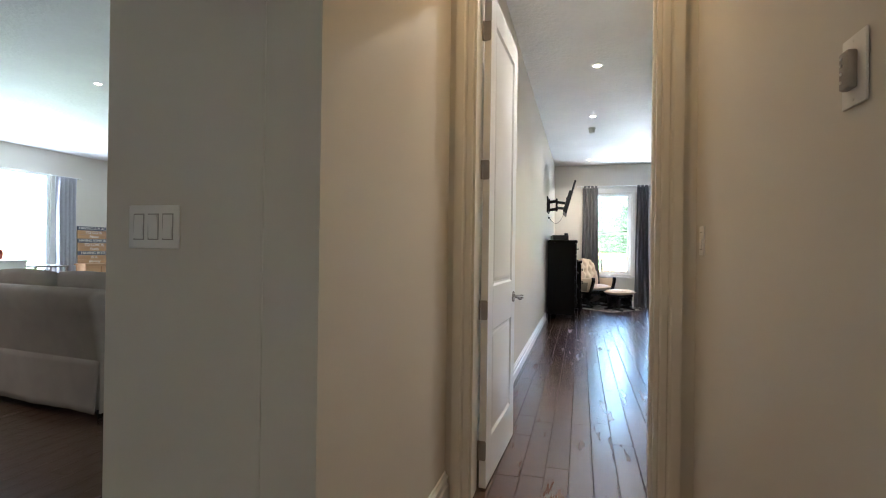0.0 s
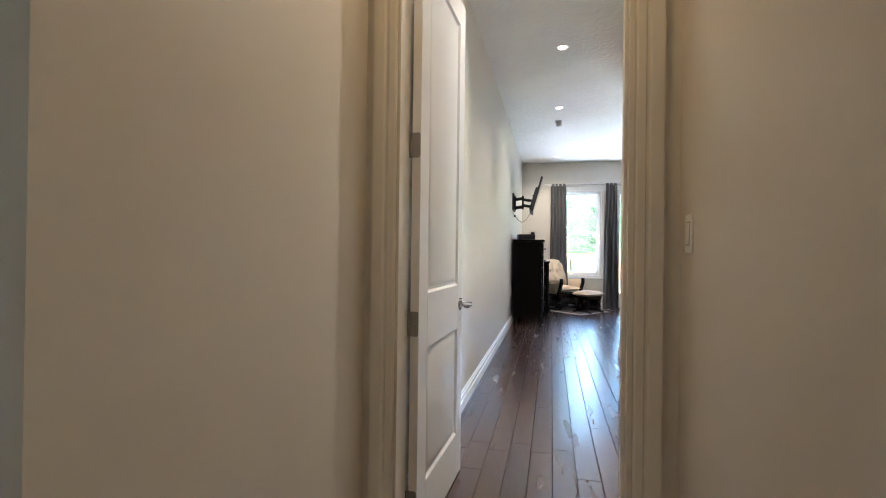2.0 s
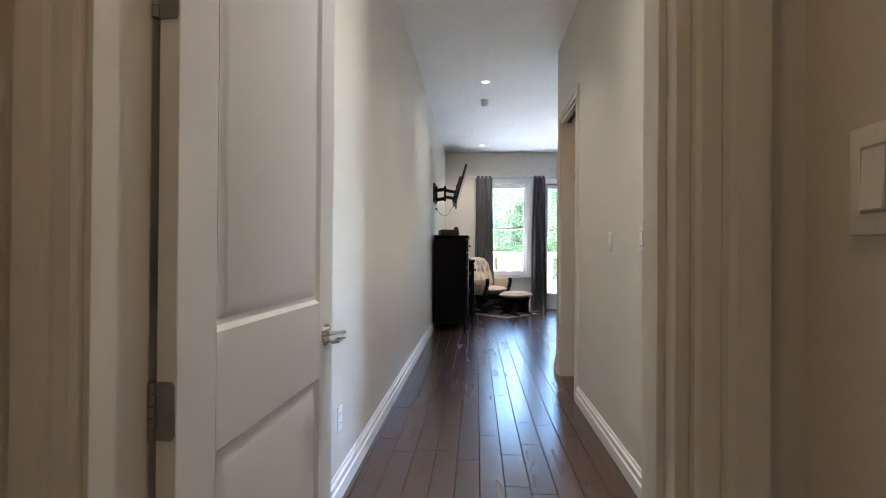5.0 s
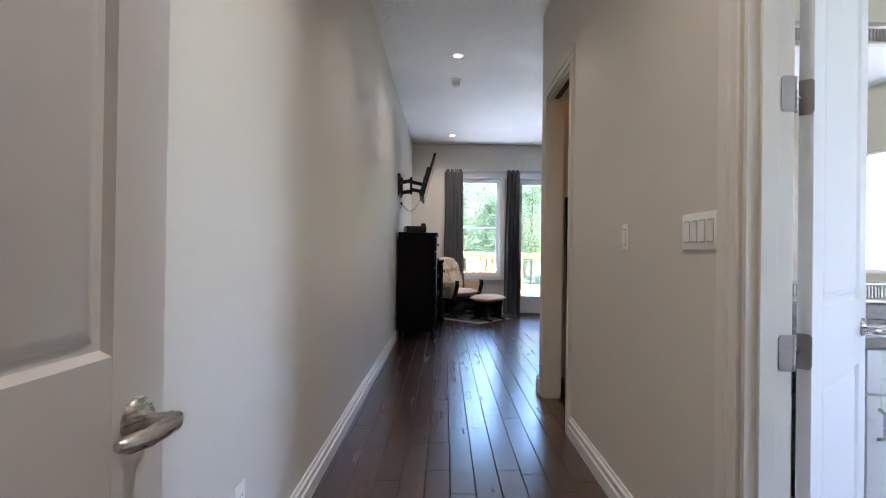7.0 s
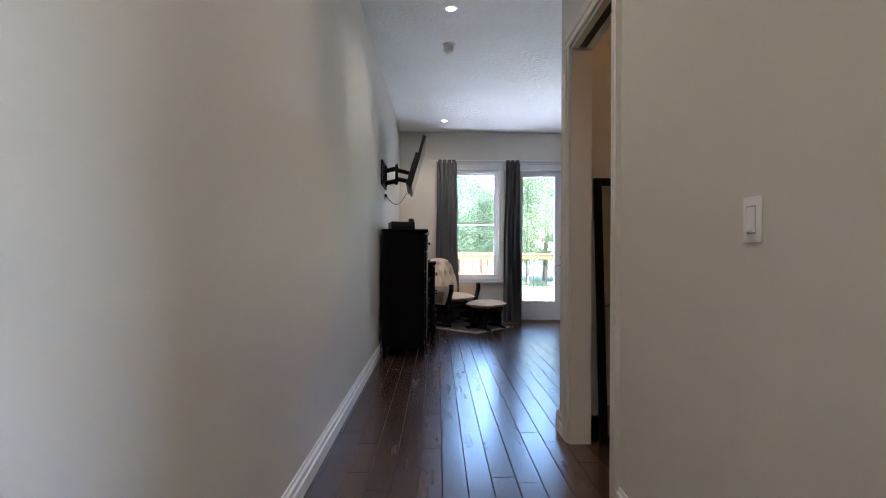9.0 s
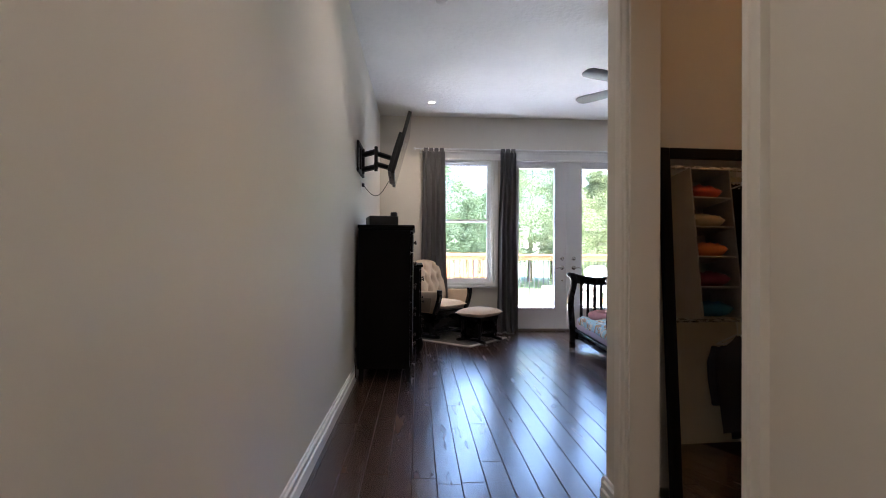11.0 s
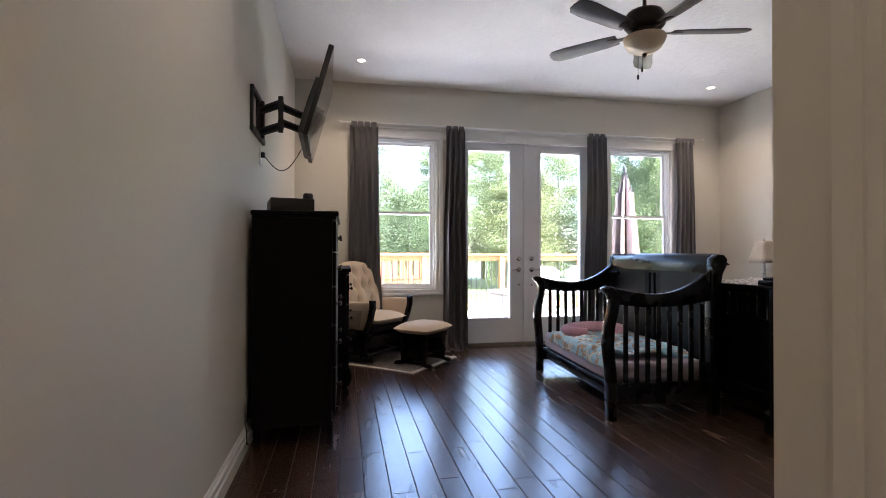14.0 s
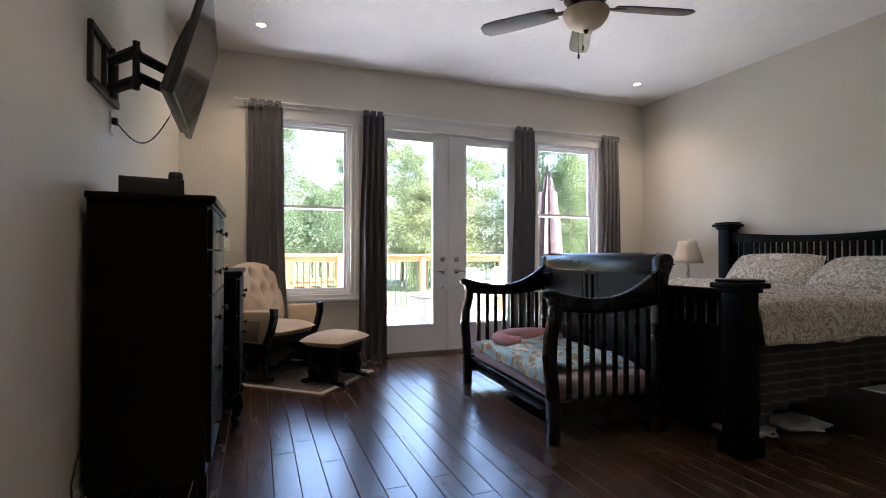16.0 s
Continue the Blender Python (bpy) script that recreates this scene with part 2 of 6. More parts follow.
M_CEDAR = material("cedar_rail", (0.23, 0.11, 0.038), 0.6, 0, 0.18, 6, 0.15, 60, grain=(0.3, 3, 3))
M_IRON = material("black_iron", (0.012, 0.012, 0.012), 0.5, 0.2, 0.1, 10)
M_GRASS = material("lawn", (0.075, 0.115, 0.030), 0.9, 0, 0.4, 0.7, 0.6, 12)
M_BARK = material("bark", (0.11, 0.085, 0.065), 0.9, 0, 0.3, 6, 0.6, 30, grain=(1, 1, 0.2))
M_FOLD_SHADE = material("parasol_fold_shade", (0.05, 0.03, 0.025), 0.85, 0, 0.1, 9)
M_PARASOL = material("faded_parasol_cloth", (0.24, 0.17, 0.15), 0.85, 0, 0.08, 9, 0.2, 300)
M_WICKER = material("grey_wicker", (0.20, 0.17, 0.14), 0.7, 0, 0.3, 40, 0.6, 120)
# Smoke detector white, greyed a little for the shading on it.
M_DETECTOR = material("shaded_white_plastic", (0.74, 0.73, 0.70), 0.55, 0, 0.03, 6)
M_ORGANIZER = material("grey_organizer_cloth", (0.34, 0.31, 0.28), 0.9, 0, 0.1, 8, 0.3, 300)
M_WHITE = material("plain_white", (0.78, 0.78, 0.76), 0.5, 0, 0.03, 5)
M_OAK = material("warm_oak", (0.42, 0.24, 0.11), 0.5, 0, 0.2, 5, 0.1, 60, grain=(3, 0.3, 3))
M_NAVY = material("navy_board", (0.045, 0.055, 0.085), 0.6, 0, 0.12, 8)
M_LETTER = material("cream_lettering", (0.80, 0.77, 0.68), 0.6, 0, 0.02)


# ---- mesh helpers ----
def box(bm, x0, y0, z0, x1, y1, z1, b=0.0, seg=1):
    """A box between two corners, with its edges bevelled by b."""
    t = bmesh.new()
    bmesh.ops.create_cube(t, size=1.0)
    for v in t.verts:
        v.co = Vector(((x0 + x1) / 2 + v.co.x * (x1 - x0), (y0 + y1) / 2 + v.co.y * (y1 - y0), (z0 + z1) / 2 + v.co.z * (z1 - z0)))
    if b:
        bmesh.ops.bevel(t, geom=t.edges[:], offset=b, segments=seg, profile=0.5, affect="EDGES")
    merge(bm, t)
    return bm


def merge(bm, t, m=None):
    if m is not None:
        t.transform(m)
    me = bpy.data.meshes.new("tmp")
    t.to_mesh(me)
    t.free()
    bm.from_mesh(me)
    bpy.data.meshes.remove(me)


def lathe(bm, profile, n=24, at=(0, 0, 0), m=None):
    """A turned body: (radius, height) pairs about z."""
    t = bmesh.new()
    rings = []
    for r, z in profile:
        rings.append([t.verts.new((max(r, 0.0005) * math.cos(2 * math.pi * i / n), max(r, 0.0005) * math.sin(2 * math.pi * i / n), z)) for i in range(n)])
    for a, c in zip(rings, rings[1:]):
        for i in range(n):
            t.faces.new((a[i], a[(i + 1) % n], c[(i + 1) % n], c[i]))
    t.faces.new(rings[0][::-1])
    t.faces.new(rings[-1])
    bmesh.ops.recalc_face_normals(t, faces=t.faces[:])
    merge(bm, t, Matrix.Translation(at) @ (m or Matrix.Identity(4)))
    return bm


def tube(bm, pts, r, n=10):
    """A round rod through points; r is a radius or one for each point."""
    t = bmesh.new()
    pts = [Vector(p) for p in pts]
    rs = r if isinstance(r, (list, tuple)) else [r] * len(pts)
    rings = []
    for i, p in enumerate(pts):
        d = (pts[min(i + 1, len(pts) - 1)] - pts[max(i - 1, 0)]).normalized()
        u = d.cross(Vector((0, 0, 1)) if abs(d.z) < 0.9 else Vector((1, 0, 0))).normalized()
        w = d.cross(u)
        rings.append([t.verts.new(p + rs[i] * (u * math.cos(2 * math.pi * j / n) + w * math.sin(2 * math.pi * j / n))) for j in range(n)])
    for a, c in zip(rings, rings[1:]):
        for i in range(n):
            t.faces.new((a[i], a[(i + 1) % n], c[(i + 1) % n], c[i]))
    t.faces.new(rings[0][::-1])
    t.faces.new(rings[-1])
    bmesh.ops.recalc_face_normals(t, faces=t.faces[:])
    merge(bm, t)
    return bm


def outline(bm, pts, d0, d1, axis="y", b=0.0):
    """A flat board cut to an outline. axis y: points are (x, z), depth along y; x: (y, z); z: (x, y)."""
    t = bmesh.new()

    def put(p, d):
        return {"y": (p[0], d, p[1]), "x": (d, p[0], p[1]), "z": (p[0], p[1], d)}[axis]
    lo = [t.verts.new(put(p, d0)) for p in pts]
    hi = [t.verts.new(put(p, d1)) for p in pts]
    n = len(pts)
    for i in range(n):
        t.faces.new((lo[i], lo[(i + 1) % n], hi[(i + 1) % n], hi[i]))
    f1, f2 = t.faces.new(lo[::-1]), t.faces.new(hi)
    bmesh.ops.recalc_face_normals(t, faces=t.faces[:])
    if b:
        edges = list({e for f in (f1, f2) for e in f.edges})
        bmesh.ops.bevel(t, geom=edges, offset=b, segments=2, profile=0.5, affect="EDGES")
    merge(bm, t)
    return bm


def sheet(bm, nx, ny, f):
    """A grid of nx by ny quads through f(u, v) with u, v from 0 to 1."""
    t = bmesh.new()
    g = [[t.verts.new(f(i / nx, j / ny)) for i in range(nx + 1)] for j in range(ny + 1)]
    for j in range(ny):
        for i in range(nx):
            t.faces.new((g[j][i], g[j][i + 1], g[j + 1][i + 1], g[j + 1][i]))
    merge(bm, t)
    return bm


def cushion(bm, cx, cy, z0, w, d, h, puff=0.3, n=14, dent=None, m=None, taper=0.0):
    """A soft pad: rounded plan, domed faces. dent(x, y) lowers the top."""
    t = bmesh.new()

    def f(u, v, top):
        x, y = (u - 0.5) * 2, (v - 0.5) * 2
        e = (1 - abs(x) ** 4) * (1 - abs(y) ** 4)
        e = max(0.0, e) ** 0.5
        rx, ry = x * (1 - (0.06 + taper) * y * y), y * (1 - 0.06 * x * x) * (1 - taper * max(0, x) ** 2)
        mid = z0 + h * 0.5
        z = mid + (h * 0.5 * e * (1 + puff * e - puff) if top else -h * 0.5 * e * (1 - puff * 0.5))
        if top and dent:
            z -= dent(rx, ry) * e
        return (cx + rx * w / 2, cy + ry * d / 2, z)
    for top in (True, False):
        g = [[t.verts.new(f(i / n, j / n, top)) for i in range(n + 1)] for j in range(n + 1)]
        for j in range(n):
            for i in range(n):
                q = (g[j][i], g[j][i + 1], g[j + 1][i + 1], g[j + 1][i])
                t.faces.new(q if top else q[::-1])
    bmesh.ops.remove_doubles(t, verts=t.verts[:], dist=0.0005)
    merge(bm, t, m)
    return bm


def obj(name, bm, mat, smooth=None):
    me = bpy.data.meshes.new(name)
    bm.to_mesh(me)
    bm.free()
    for mm in (mat if isinstance(mat, list) else [mat]):
        me.materials.append(mm)
    if smooth:
        me.shade_smooth() if smooth is True else me.set_sharp_from_angle(angle=radians(smooth))
    if smooth and smooth is not True:
        pass
    return new(name, me)


def part(name, bm, mat, parent, label="", smooth=35):
    ob = obj(name, bm, mat)
    if smooth:
        ob.data.shade_smooth()
        ob.data.set_sharp_from_angle(angle=radians(smooth))
    ob.parent = parent
    if label:
        tagged(ob, label)
    return ob


def thing(name, m, label, category, group="", kind=""):
    e = new(name)
    e.empty_display_size = 0.1
    e.matrix_basis = m
    return tagged(e, label, category, group, kind)


def structure(name, bm, mat, label, category, smooth=0):
    ob = obj(name, bm, mat)
    if smooth:
        ob.data.shade_smooth()
        ob.data.set_sharp_from_angle(angle=radians(smooth))
    return tagged(ob, label, category, kind="structure")


def wall(name, axis, d0, d1, a0, a1, holes=(), z1=3.1, label="warm greige painted plaster wall", mat=None):
    """A wall from a0 to a1 along x (axis 'x') or y, between depths d0 and d1, with holes (a, a, z, z) through it."""
    bm = bmesh.new()

    def b(p, q, zl, zh):
        if q - p > 1e-4 and zh - zl > 1e-4:
            box(bm, p, d0, zl, q, d1, zh) if axis == "x" else box(bm, d0, p, zl, d1, q, zh)
    at = a0
    for h in sorted(holes):
        b(at, h[0], 0, z1)
        b(h[0], h[1], 0, h[2])
        b(h[0], h[1], h[3], z1)
        at = h[1]
    b(at, a1, 0, z1)
    return structure(name, bm, mat or M_WALL, label, "wall")


# ---- the plan ----
LEFT, RIGHT, NORTH, EAST, SOUTH, CEIL = -0.52, 0.89, 12.32, 4.98, 7.38, 3.1
DOOR_X = (-0.424, 0.378)
BATH_Y, CLOSET_Y = (3.82, 4.60), (6.435, 7.15)
BATH_X, BATH_WIN = 4.98, (2.0, 3.5)
WIN_1, WIN_2, FRENCH = (0.235, 1.10), (3.375, 4.24), (1.31, 3.165)

wall("wall_hall_left", "y", LEFT - 0.12, LEFT, 3.28, NORTH)
wall("wall_doorway", "x", 3.16, 3.28, -0.64, 1.01, [(*DOOR_X, 0, 2.46)])
wall("wall_corridor_left", "y", -0.665, -0.545, 2.09, 3.16)
wall("wall_switches", "x", 1.97, 2.09, -1.2, -0.545)
wall("wall_living_east", "y", -1.2, -1.08, 2.09, 10.0)
wall("wall_corridor_right", "y", 0.52, 0.64, -1.5, 3.16)
wall("wall_hall_right", "y", RIGHT, RIGHT + 0.12, 3.28, 7.27, [(*BATH_Y, 0, 2.46), (*CLOSET_Y, 0, 2.345)])
wall("wall_bedroom_south", "x", 7.27, SOUTH, RIGHT, EAST + 0.12)
wall("wall_bedroom_east", "y", EAST, EAST + 0.12, SOUTH, NORTH)
wall("wall_bath_north", "x", 5.66, 5.74, RIGHT + 0.12, BATH_X, label="cream painted bathroom wall", mat=M_BATH)
BATH_WALL = dict(label="cream painted bathroom wall", mat=M_BATH)
wall("wall_bath_south", "x", 1.2, 1.32, 0.89, BATH_X + 0.12, **BATH_WALL)
wall("wall_bath_west", "y", RIGHT, RIGHT + 0.12, 1.32, 3.16, **BATH_WALL)
wall("wall_bath_east", "y", BATH_X, BATH_X + 0.12, 1.32, 7.27, [(*BATH_WIN, 0.95, 2.35)], **BATH_WALL)
wall("wall_window", "x", NORTH, NORTH + 0.16, LEFT - 0.12, EAST + 0.12, [(*WIN_1, 0.70, 2.47), (*FRENCH, 0, 2.50), (*WIN_2, 0.70, 2.47)])
wall("wall_living_west", "y", -10.55, -10.4, -1.5, 10.0, [(5.2, 8.5, 0.55, 2.62)])
wall("wall_living_north", "x", 10.0, 10.12, -10.55, -1.08)
wall("wall_behind", "x", -1.62, -1.5, -10.55, 0.64)

bm = bmesh.new()
box(bm, -10.55, -1.62, CEIL, EAST + 0.12, NORTH + 0.16, CEIL + 0.12)
structure("ceiling", bm, M_CEIL, "white knockdown textured plaster ceiling", "ceiling")
bm = bmesh.new()
box(bm, -10.55, -1.62, -0.15, EAST + 0.12, NORTH + 0.16, -0.016)
floor = structure("floor", bm, M_SUB, "dark walnut hand-scraped plank floor with satin finish", "floor")

# Unseen bathroom floor, added; its colour is kept dark to limit bounced sun.
bm = bmesh.new()
box(bm, RIGHT + 0.25, 1.32, -0.016, BATH_X, 5.66, 0.0)
structure("floor_bath", bm, material("dark_bath_tile", (0.11, 0.105, 0.10), 0.35, 0, 0.08, 5), "dark grey tiled bathroom floor", "floor")

# ---- trim ----
def run(bm, p, q, prof):
    """A moulding from p to q (x, y): profile of (out, z), out to the left of the way."""
    p, q = Vector((*p, 0)), Vector((*q, 0))
    d = (q - p).normalized()
    o = Vector((-d.y, d.x, 0))
    t = bmesh.new()
    a = [t.verts.new(p + o * r + Vector((0, 0, z))) for r, z in prof]
    c = [t.verts.new(q + o * r + Vector((0, 0, z))) for r, z in prof]
    n = len(prof)
    for i in range(n):
        t.faces.new((a[i], a[(i + 1) % n], c[(i + 1) % n], c[i]))
    t.faces.new(a[::-1])
    t.faces.new(c)
    bmesh.ops.recalc_face_normals(t, faces=t.faces[:])
    merge(bm, t)


BASE = [(0.0, 0.0), (0.022, 0.0), (0.022, 0.066), (0.014, 0.072), (0.014, 0.092), (0.018, 0.097), (0.018, 0.104), (0.008, 0.110), (0.006, 0.122), (0.0, 0.125)]


def baseboard(name, *runs):
    bm = bmesh.new()
    for p, q in runs:
        run(bm, p, q, BASE)
    return structure(name, bm, M_TRIM, "white painted moulded baseboard", "baseboard", 30)


baseboard("baseboard_hall_left", ((LEFT, NORTH), (LEFT, 3.28)))
baseboard("baseboard_hall_right", ((RIGHT, BATH_Y[1] + 0.12), (RIGHT, CLOSET_Y[0] - 0.09)), ((RIGHT, 7.245), (RIGHT, SOUTH + 0.019)))
baseboard("baseboard_south", ((RIGHT - 0.019, SOUTH), (EAST, SOUTH)))
baseboard("baseboard_east", ((EAST, SOUTH), (EAST, NORTH)))
baseboard("baseboard_window", ((FRENCH[0] - 0.1, NORTH), (LEFT, NORTH)), ((EAST, NORTH), (FRENCH[1] + 0.1, NORTH)))
baseboard("baseboard_corridor", ((-0.545, 3.16), (-0.545, 1.97)), ((-0.545, 1.97), (-1.2, 1.97)), ((0.52, -1.5), (0.52, 3.16)))
baseboard("baseboard_living", ((-10.4, 10), (-10.4, -1.5)), ((-1.2, 2.0), (-1.2, 10)))
baseboard("baseboard_closet", ((RIGHT + 0.12, 7.27), (3.28, 7.27)))

# moulded casing across a wall face: (along, out)
CAS = [(0.0, 0.012), (0.006, 0.016), (0.028, 0.017), (0.033, 0.012), (0.040, 0.012), (0.047, 0.019), (0.074, 0.023), (0.084, 0.023), (0.086, 0.0), (0.0, 0.0)]


def casing_leg(bm, place, z0, z1):
    """An upright moulding; place(along, out) gives x, y."""
    t = bmesh.new()
    a = [t.verts.new((*place(u, o), z0)) for u, o in CAS]
    c = [t.verts.new((*place(u, o), z1)) for u, o in CAS]
    n = len(CAS)
    for i in range(n):
        t.faces.new((a[i], a[(i + 1) % n], c[(i + 1) % n], c[i]))
    t.faces.new(a[::-1])
    t.faces.new(c)
    bmesh.ops.recalc_face_normals(t, faces=t.faces[:])
    merge(bm, t)


def casing_head(bm, place, a0, a1, z):
    """A level moulding over an opening; place(along, out) gives x, y."""
    t = bmesh.new()
    a = [t.verts.new((*place(a0, o), z + u)) for u, o in CAS]
    c = [t.verts.new((*place(a1, o), z + u)) for u, o in CAS]
    n = len(CAS)
    for i in range(n):
        t.faces.new((a[i], a[(i + 1) % n], c[(i + 1) % n], c[i]))
    t.faces.new(a[::-1])
    t.faces.new(c)
    bmesh.ops.recalc_face_normals(t, faces=t.faces[:])
    merge(bm, t)


def door_trim(name, axis, face, out, a0, a1, top, d0, d1, stop=None, lead=0.016):
    """Casing on one wall face and the jambs through the wall."""
    bm = bmesh.new()
    w = (lambda u, o: (u, face + out * o)) if axis == "x" else (lambda u, o: (face + out * o, u))
    casing_leg(bm, lambda u, o: w(a0 - 0.004 - u, o), 0, top + 0.004)
    casing_leg(bm, lambda u, o: w(a1 + 0.004 + u, o), 0, top + 0.004)
    casing_head(bm, w, a0 - 0.09, a1 + 0.09, top + 0.004)

    def jb(p0, p1, z0, z1, e0=d0, e1=d1):
        box(bm, p0, e0, z0, p1, e1, z1, 0.001) if axis == "x" else box(bm, e0, p0, z0, e1, p1, z1, 0.001)
    jb(a0 - 0.0015, a0 + lead, 0, top)
    jb(a1 - 0.016, a1 + 0.0015, 0, top)
    jb(a0 + lead, a1 - 0.016, top - 0.016, top + 0.0015)
    if stop:
        if lead > 0.01:
            jb(a0 + lead, a0 + 0.027, 0, top - 0.016, *stop)
        jb(a1 - 0.027, a1 - 0.016, 0, top - 0.016, *stop)
        jb(a0 + 0.027, a1 - 0.027, top - 0.027, top - 0.016, *stop)
    return structure(name, bm, M_CASING, "warm white moulded door casing and jamb", "door frame", 30)


door_trim("trim_hall_door", "x", 3.16, -1, *DOOR_X, 2.455, 3.158, 3.282, (3.19, 3.235), 0.008)
door_trim("trim_hall_door_inside", "x", 3.28, 1, *DOOR_X, 2.455, 3.2795, 3.2825, None, 0.008)
door_trim("trim_bath_door", "y", RIGHT, -1, *BATH_Y, 2.455, RIGHT - 0.002, RIGHT + 0.122, (RIGHT + 0.03, RIGHT + 0.075))
bm = bmesh.new()
cw = lambda u, o: (RIGHT - o, u)
casing_leg(bm, lambda u, o: cw(CLOSET_Y[1] + 0.003 + u, o), 0, 2.348)
casing_leg(bm, lambda u, o: cw(CLOSET_Y[0] - 0.003 - u, o), 0, 2.348)
casing_head(bm, cw, CLOSET_Y[0] - 0.095, CLOSET_Y[1] + 0.095, 2.348)
box(bm, RIGHT - 0.002, CLOSET_Y[1] - 0.016, 0, RIGHT + 0.122, CLOSET_Y[1] + 0.0015, 2.345, 0.001)
box(bm, RIGHT - 0.002, CLOSET_Y[0] + 0.016, 2.325, RIGHT + 0.036, CLOSET_Y[1] - 0.016, 2.3465, 0.001)
box(bm, RIGHT + 0.084, CLOSET_Y[0] + 0.016, 2.325, RIGHT + 0.122, CLOSET_Y[1] - 0.016, 2.3465, 0.001)
box(bm, RIGHT - 0.002, CLOSET_Y[0] - 0.0015, 0, RIGHT + 0.04, CLOSET_Y[0] + 0.004, 2.345, 0.001)
structure("trim_closet", bm, M_CASING, "warm white casing of a pocket door opening", "door frame", 30)
bm = bmesh.new()
box(bm, RIGHT + 0.036, CLOSET_Y[0], 2.336, RIGHT + 0.084, CLOSET_Y[1] - 0.016, 2.3455)
structure("trim_pocket_track", bm, M_PLASTIC, "dark slot of the pocket door track", "door track")
bm = bmesh.new()
box(bm, -0.708, 1.9675, 0.126, -0.70, 1.972, 3.1, 0.002, 2)
structure("trim_corner_bead", bm, M_WALL, "painted upright corner bead in the wall", "trim", 40)


# ---- hinged panel doors ----
def panel_slab(w, h, t, panels):
    """A moulded door leaf from x 0 to w, thickness about y = 0, with raised panels (x0, x1, z0, z1)."""
    bm = bmesh.new()
    zs = [0.008] + [z for p in sorted(panels, key=lambda p: p[2]) for z in p[2:]] + [h]
    x0, x1 = panels[0][0], panels[0][1]
    box(bm, 0, -t / 2, 0.008, x0, t / 2, h, 0.0015)
    box(bm, x1, -t / 2, 0.008, w, t / 2, h, 0.0015)
    for i in range(0, len(zs), 2):
        box(bm, x0, -t / 2, zs[i], x1, t / 2, zs[i + 1])
    for p in panels:
        for s in (-1, 1):
            q = bmesh.new()
            steps = [(0.0, 0.0), (0.010, -0.010), (0.022, -0.011), (0.040, -0.004), (0.044, -0.003)]
            rings = []
            for inset, dep in steps:
                y = s * (t / 2 + dep)
                rings.append([q.verts.new((x, y, z)) for x, z in ((p[0] + inset, p[2] + inset), (p[1] - inset, p[2] + inset), (p[1] - inset, p[3] - inset), (p[0] + inset, p[3] - inset))])
            for a, c in zip(rings, rings[1:]):
                for i in range(4):
                    q.faces.new((a[i], a[(i + 1) % 4], c[(i + 1) % 4], c[i]))
            q.faces.new(rings[-1])
            bmesh.ops.recalc_face_normals(q, faces=q.faces[:])
            merge(bm, q)
    return bm


def lever(parent, x, z, t, way):
    """Round rose and lever on both faces of a leaf; way: the side to which the lever points."""
    for s in (-1, 1):
        bm = bmesh.new()
        turn_m = Matrix.Rotation(radians(-90 * s), 4, "X")
        lathe(bm, [(0.033, 0), (0.033, 0.004), (0.028, 0.010), (0.016, 0.013), (0.012, 0.016), (0.0115, 0.045), (0.014, 0.05), (0.013, 0.062), (0.004, 0.066)], 28, (x, s * t / 2, z), turn_m)
        tube(bm, [(x, s * (t / 2 + 0.054), z), (x + way * 0.03, s * (t / 2 + 0.057), z - 0.001), (x + way * 0.06, s * (t / 2 + 0.057), z - 0.002), (x + way * 0.090, s * (t / 2 + 0.052), z + 0.001), (x + way * 0.104, s * (t / 2 + 0.047), z + 0.003)], [0.013, 0.013, 0.0125, 0.012, 0.007], 12)
        part("door_handle", bm, M_NICKEL, parent, "brushed nickel lever handle on a round rose", 40)


W1, T = 0.762, 0.035
door = thing("door_1", Matrix.Translation((-0.389, 3.285, 0)) @ pose(0, 0, 0, 0, 0, 87.6), "white two-panel hall door standing wide open", "door", kind="structure")
part("leaf", panel_slab(W1, 2.44, T, [(0.115, W1 - 0.115, 0.985, 2.31), (0.115, W1 - 0.115, 0.23, 0.765)]), M_DOOR, door, "", 25)
lever(door, W1 - 0.065, 0.885, T, -1)
for z in (0.19, 0.875, 1.56, 2.24):
    bm = bmesh.new()
    outline(bm, [(-0.016, z - 0.04), (-0.016, z + 0.04), (-0.011, z + 0.0475), (0.017, z + 0.0475), (0.017, z - 0.0475), (-0.011, z - 0.0475)], -0.003, 0.0006, "x")
    for k in range(5):
        lathe(bm, [(0.0065, 0.0), (0.0065, 0.0175)], 12, (-0.004, 0.0215, z - 0.0465 + k * 0.019))
    for dy in (-0.007, 0.006):
        for dz in (-0.03, 0.0, 0.03):
            lathe(bm, [(0.0035, -0.0042), (0.0035, -0.0026)], 8, (0, dy, z + dz), Matrix.Rotation(radians(90), 4, "Y"))
    part("hinge", bm, M_HINGE, door, "brushed nickel butt hinge with screws", 40)

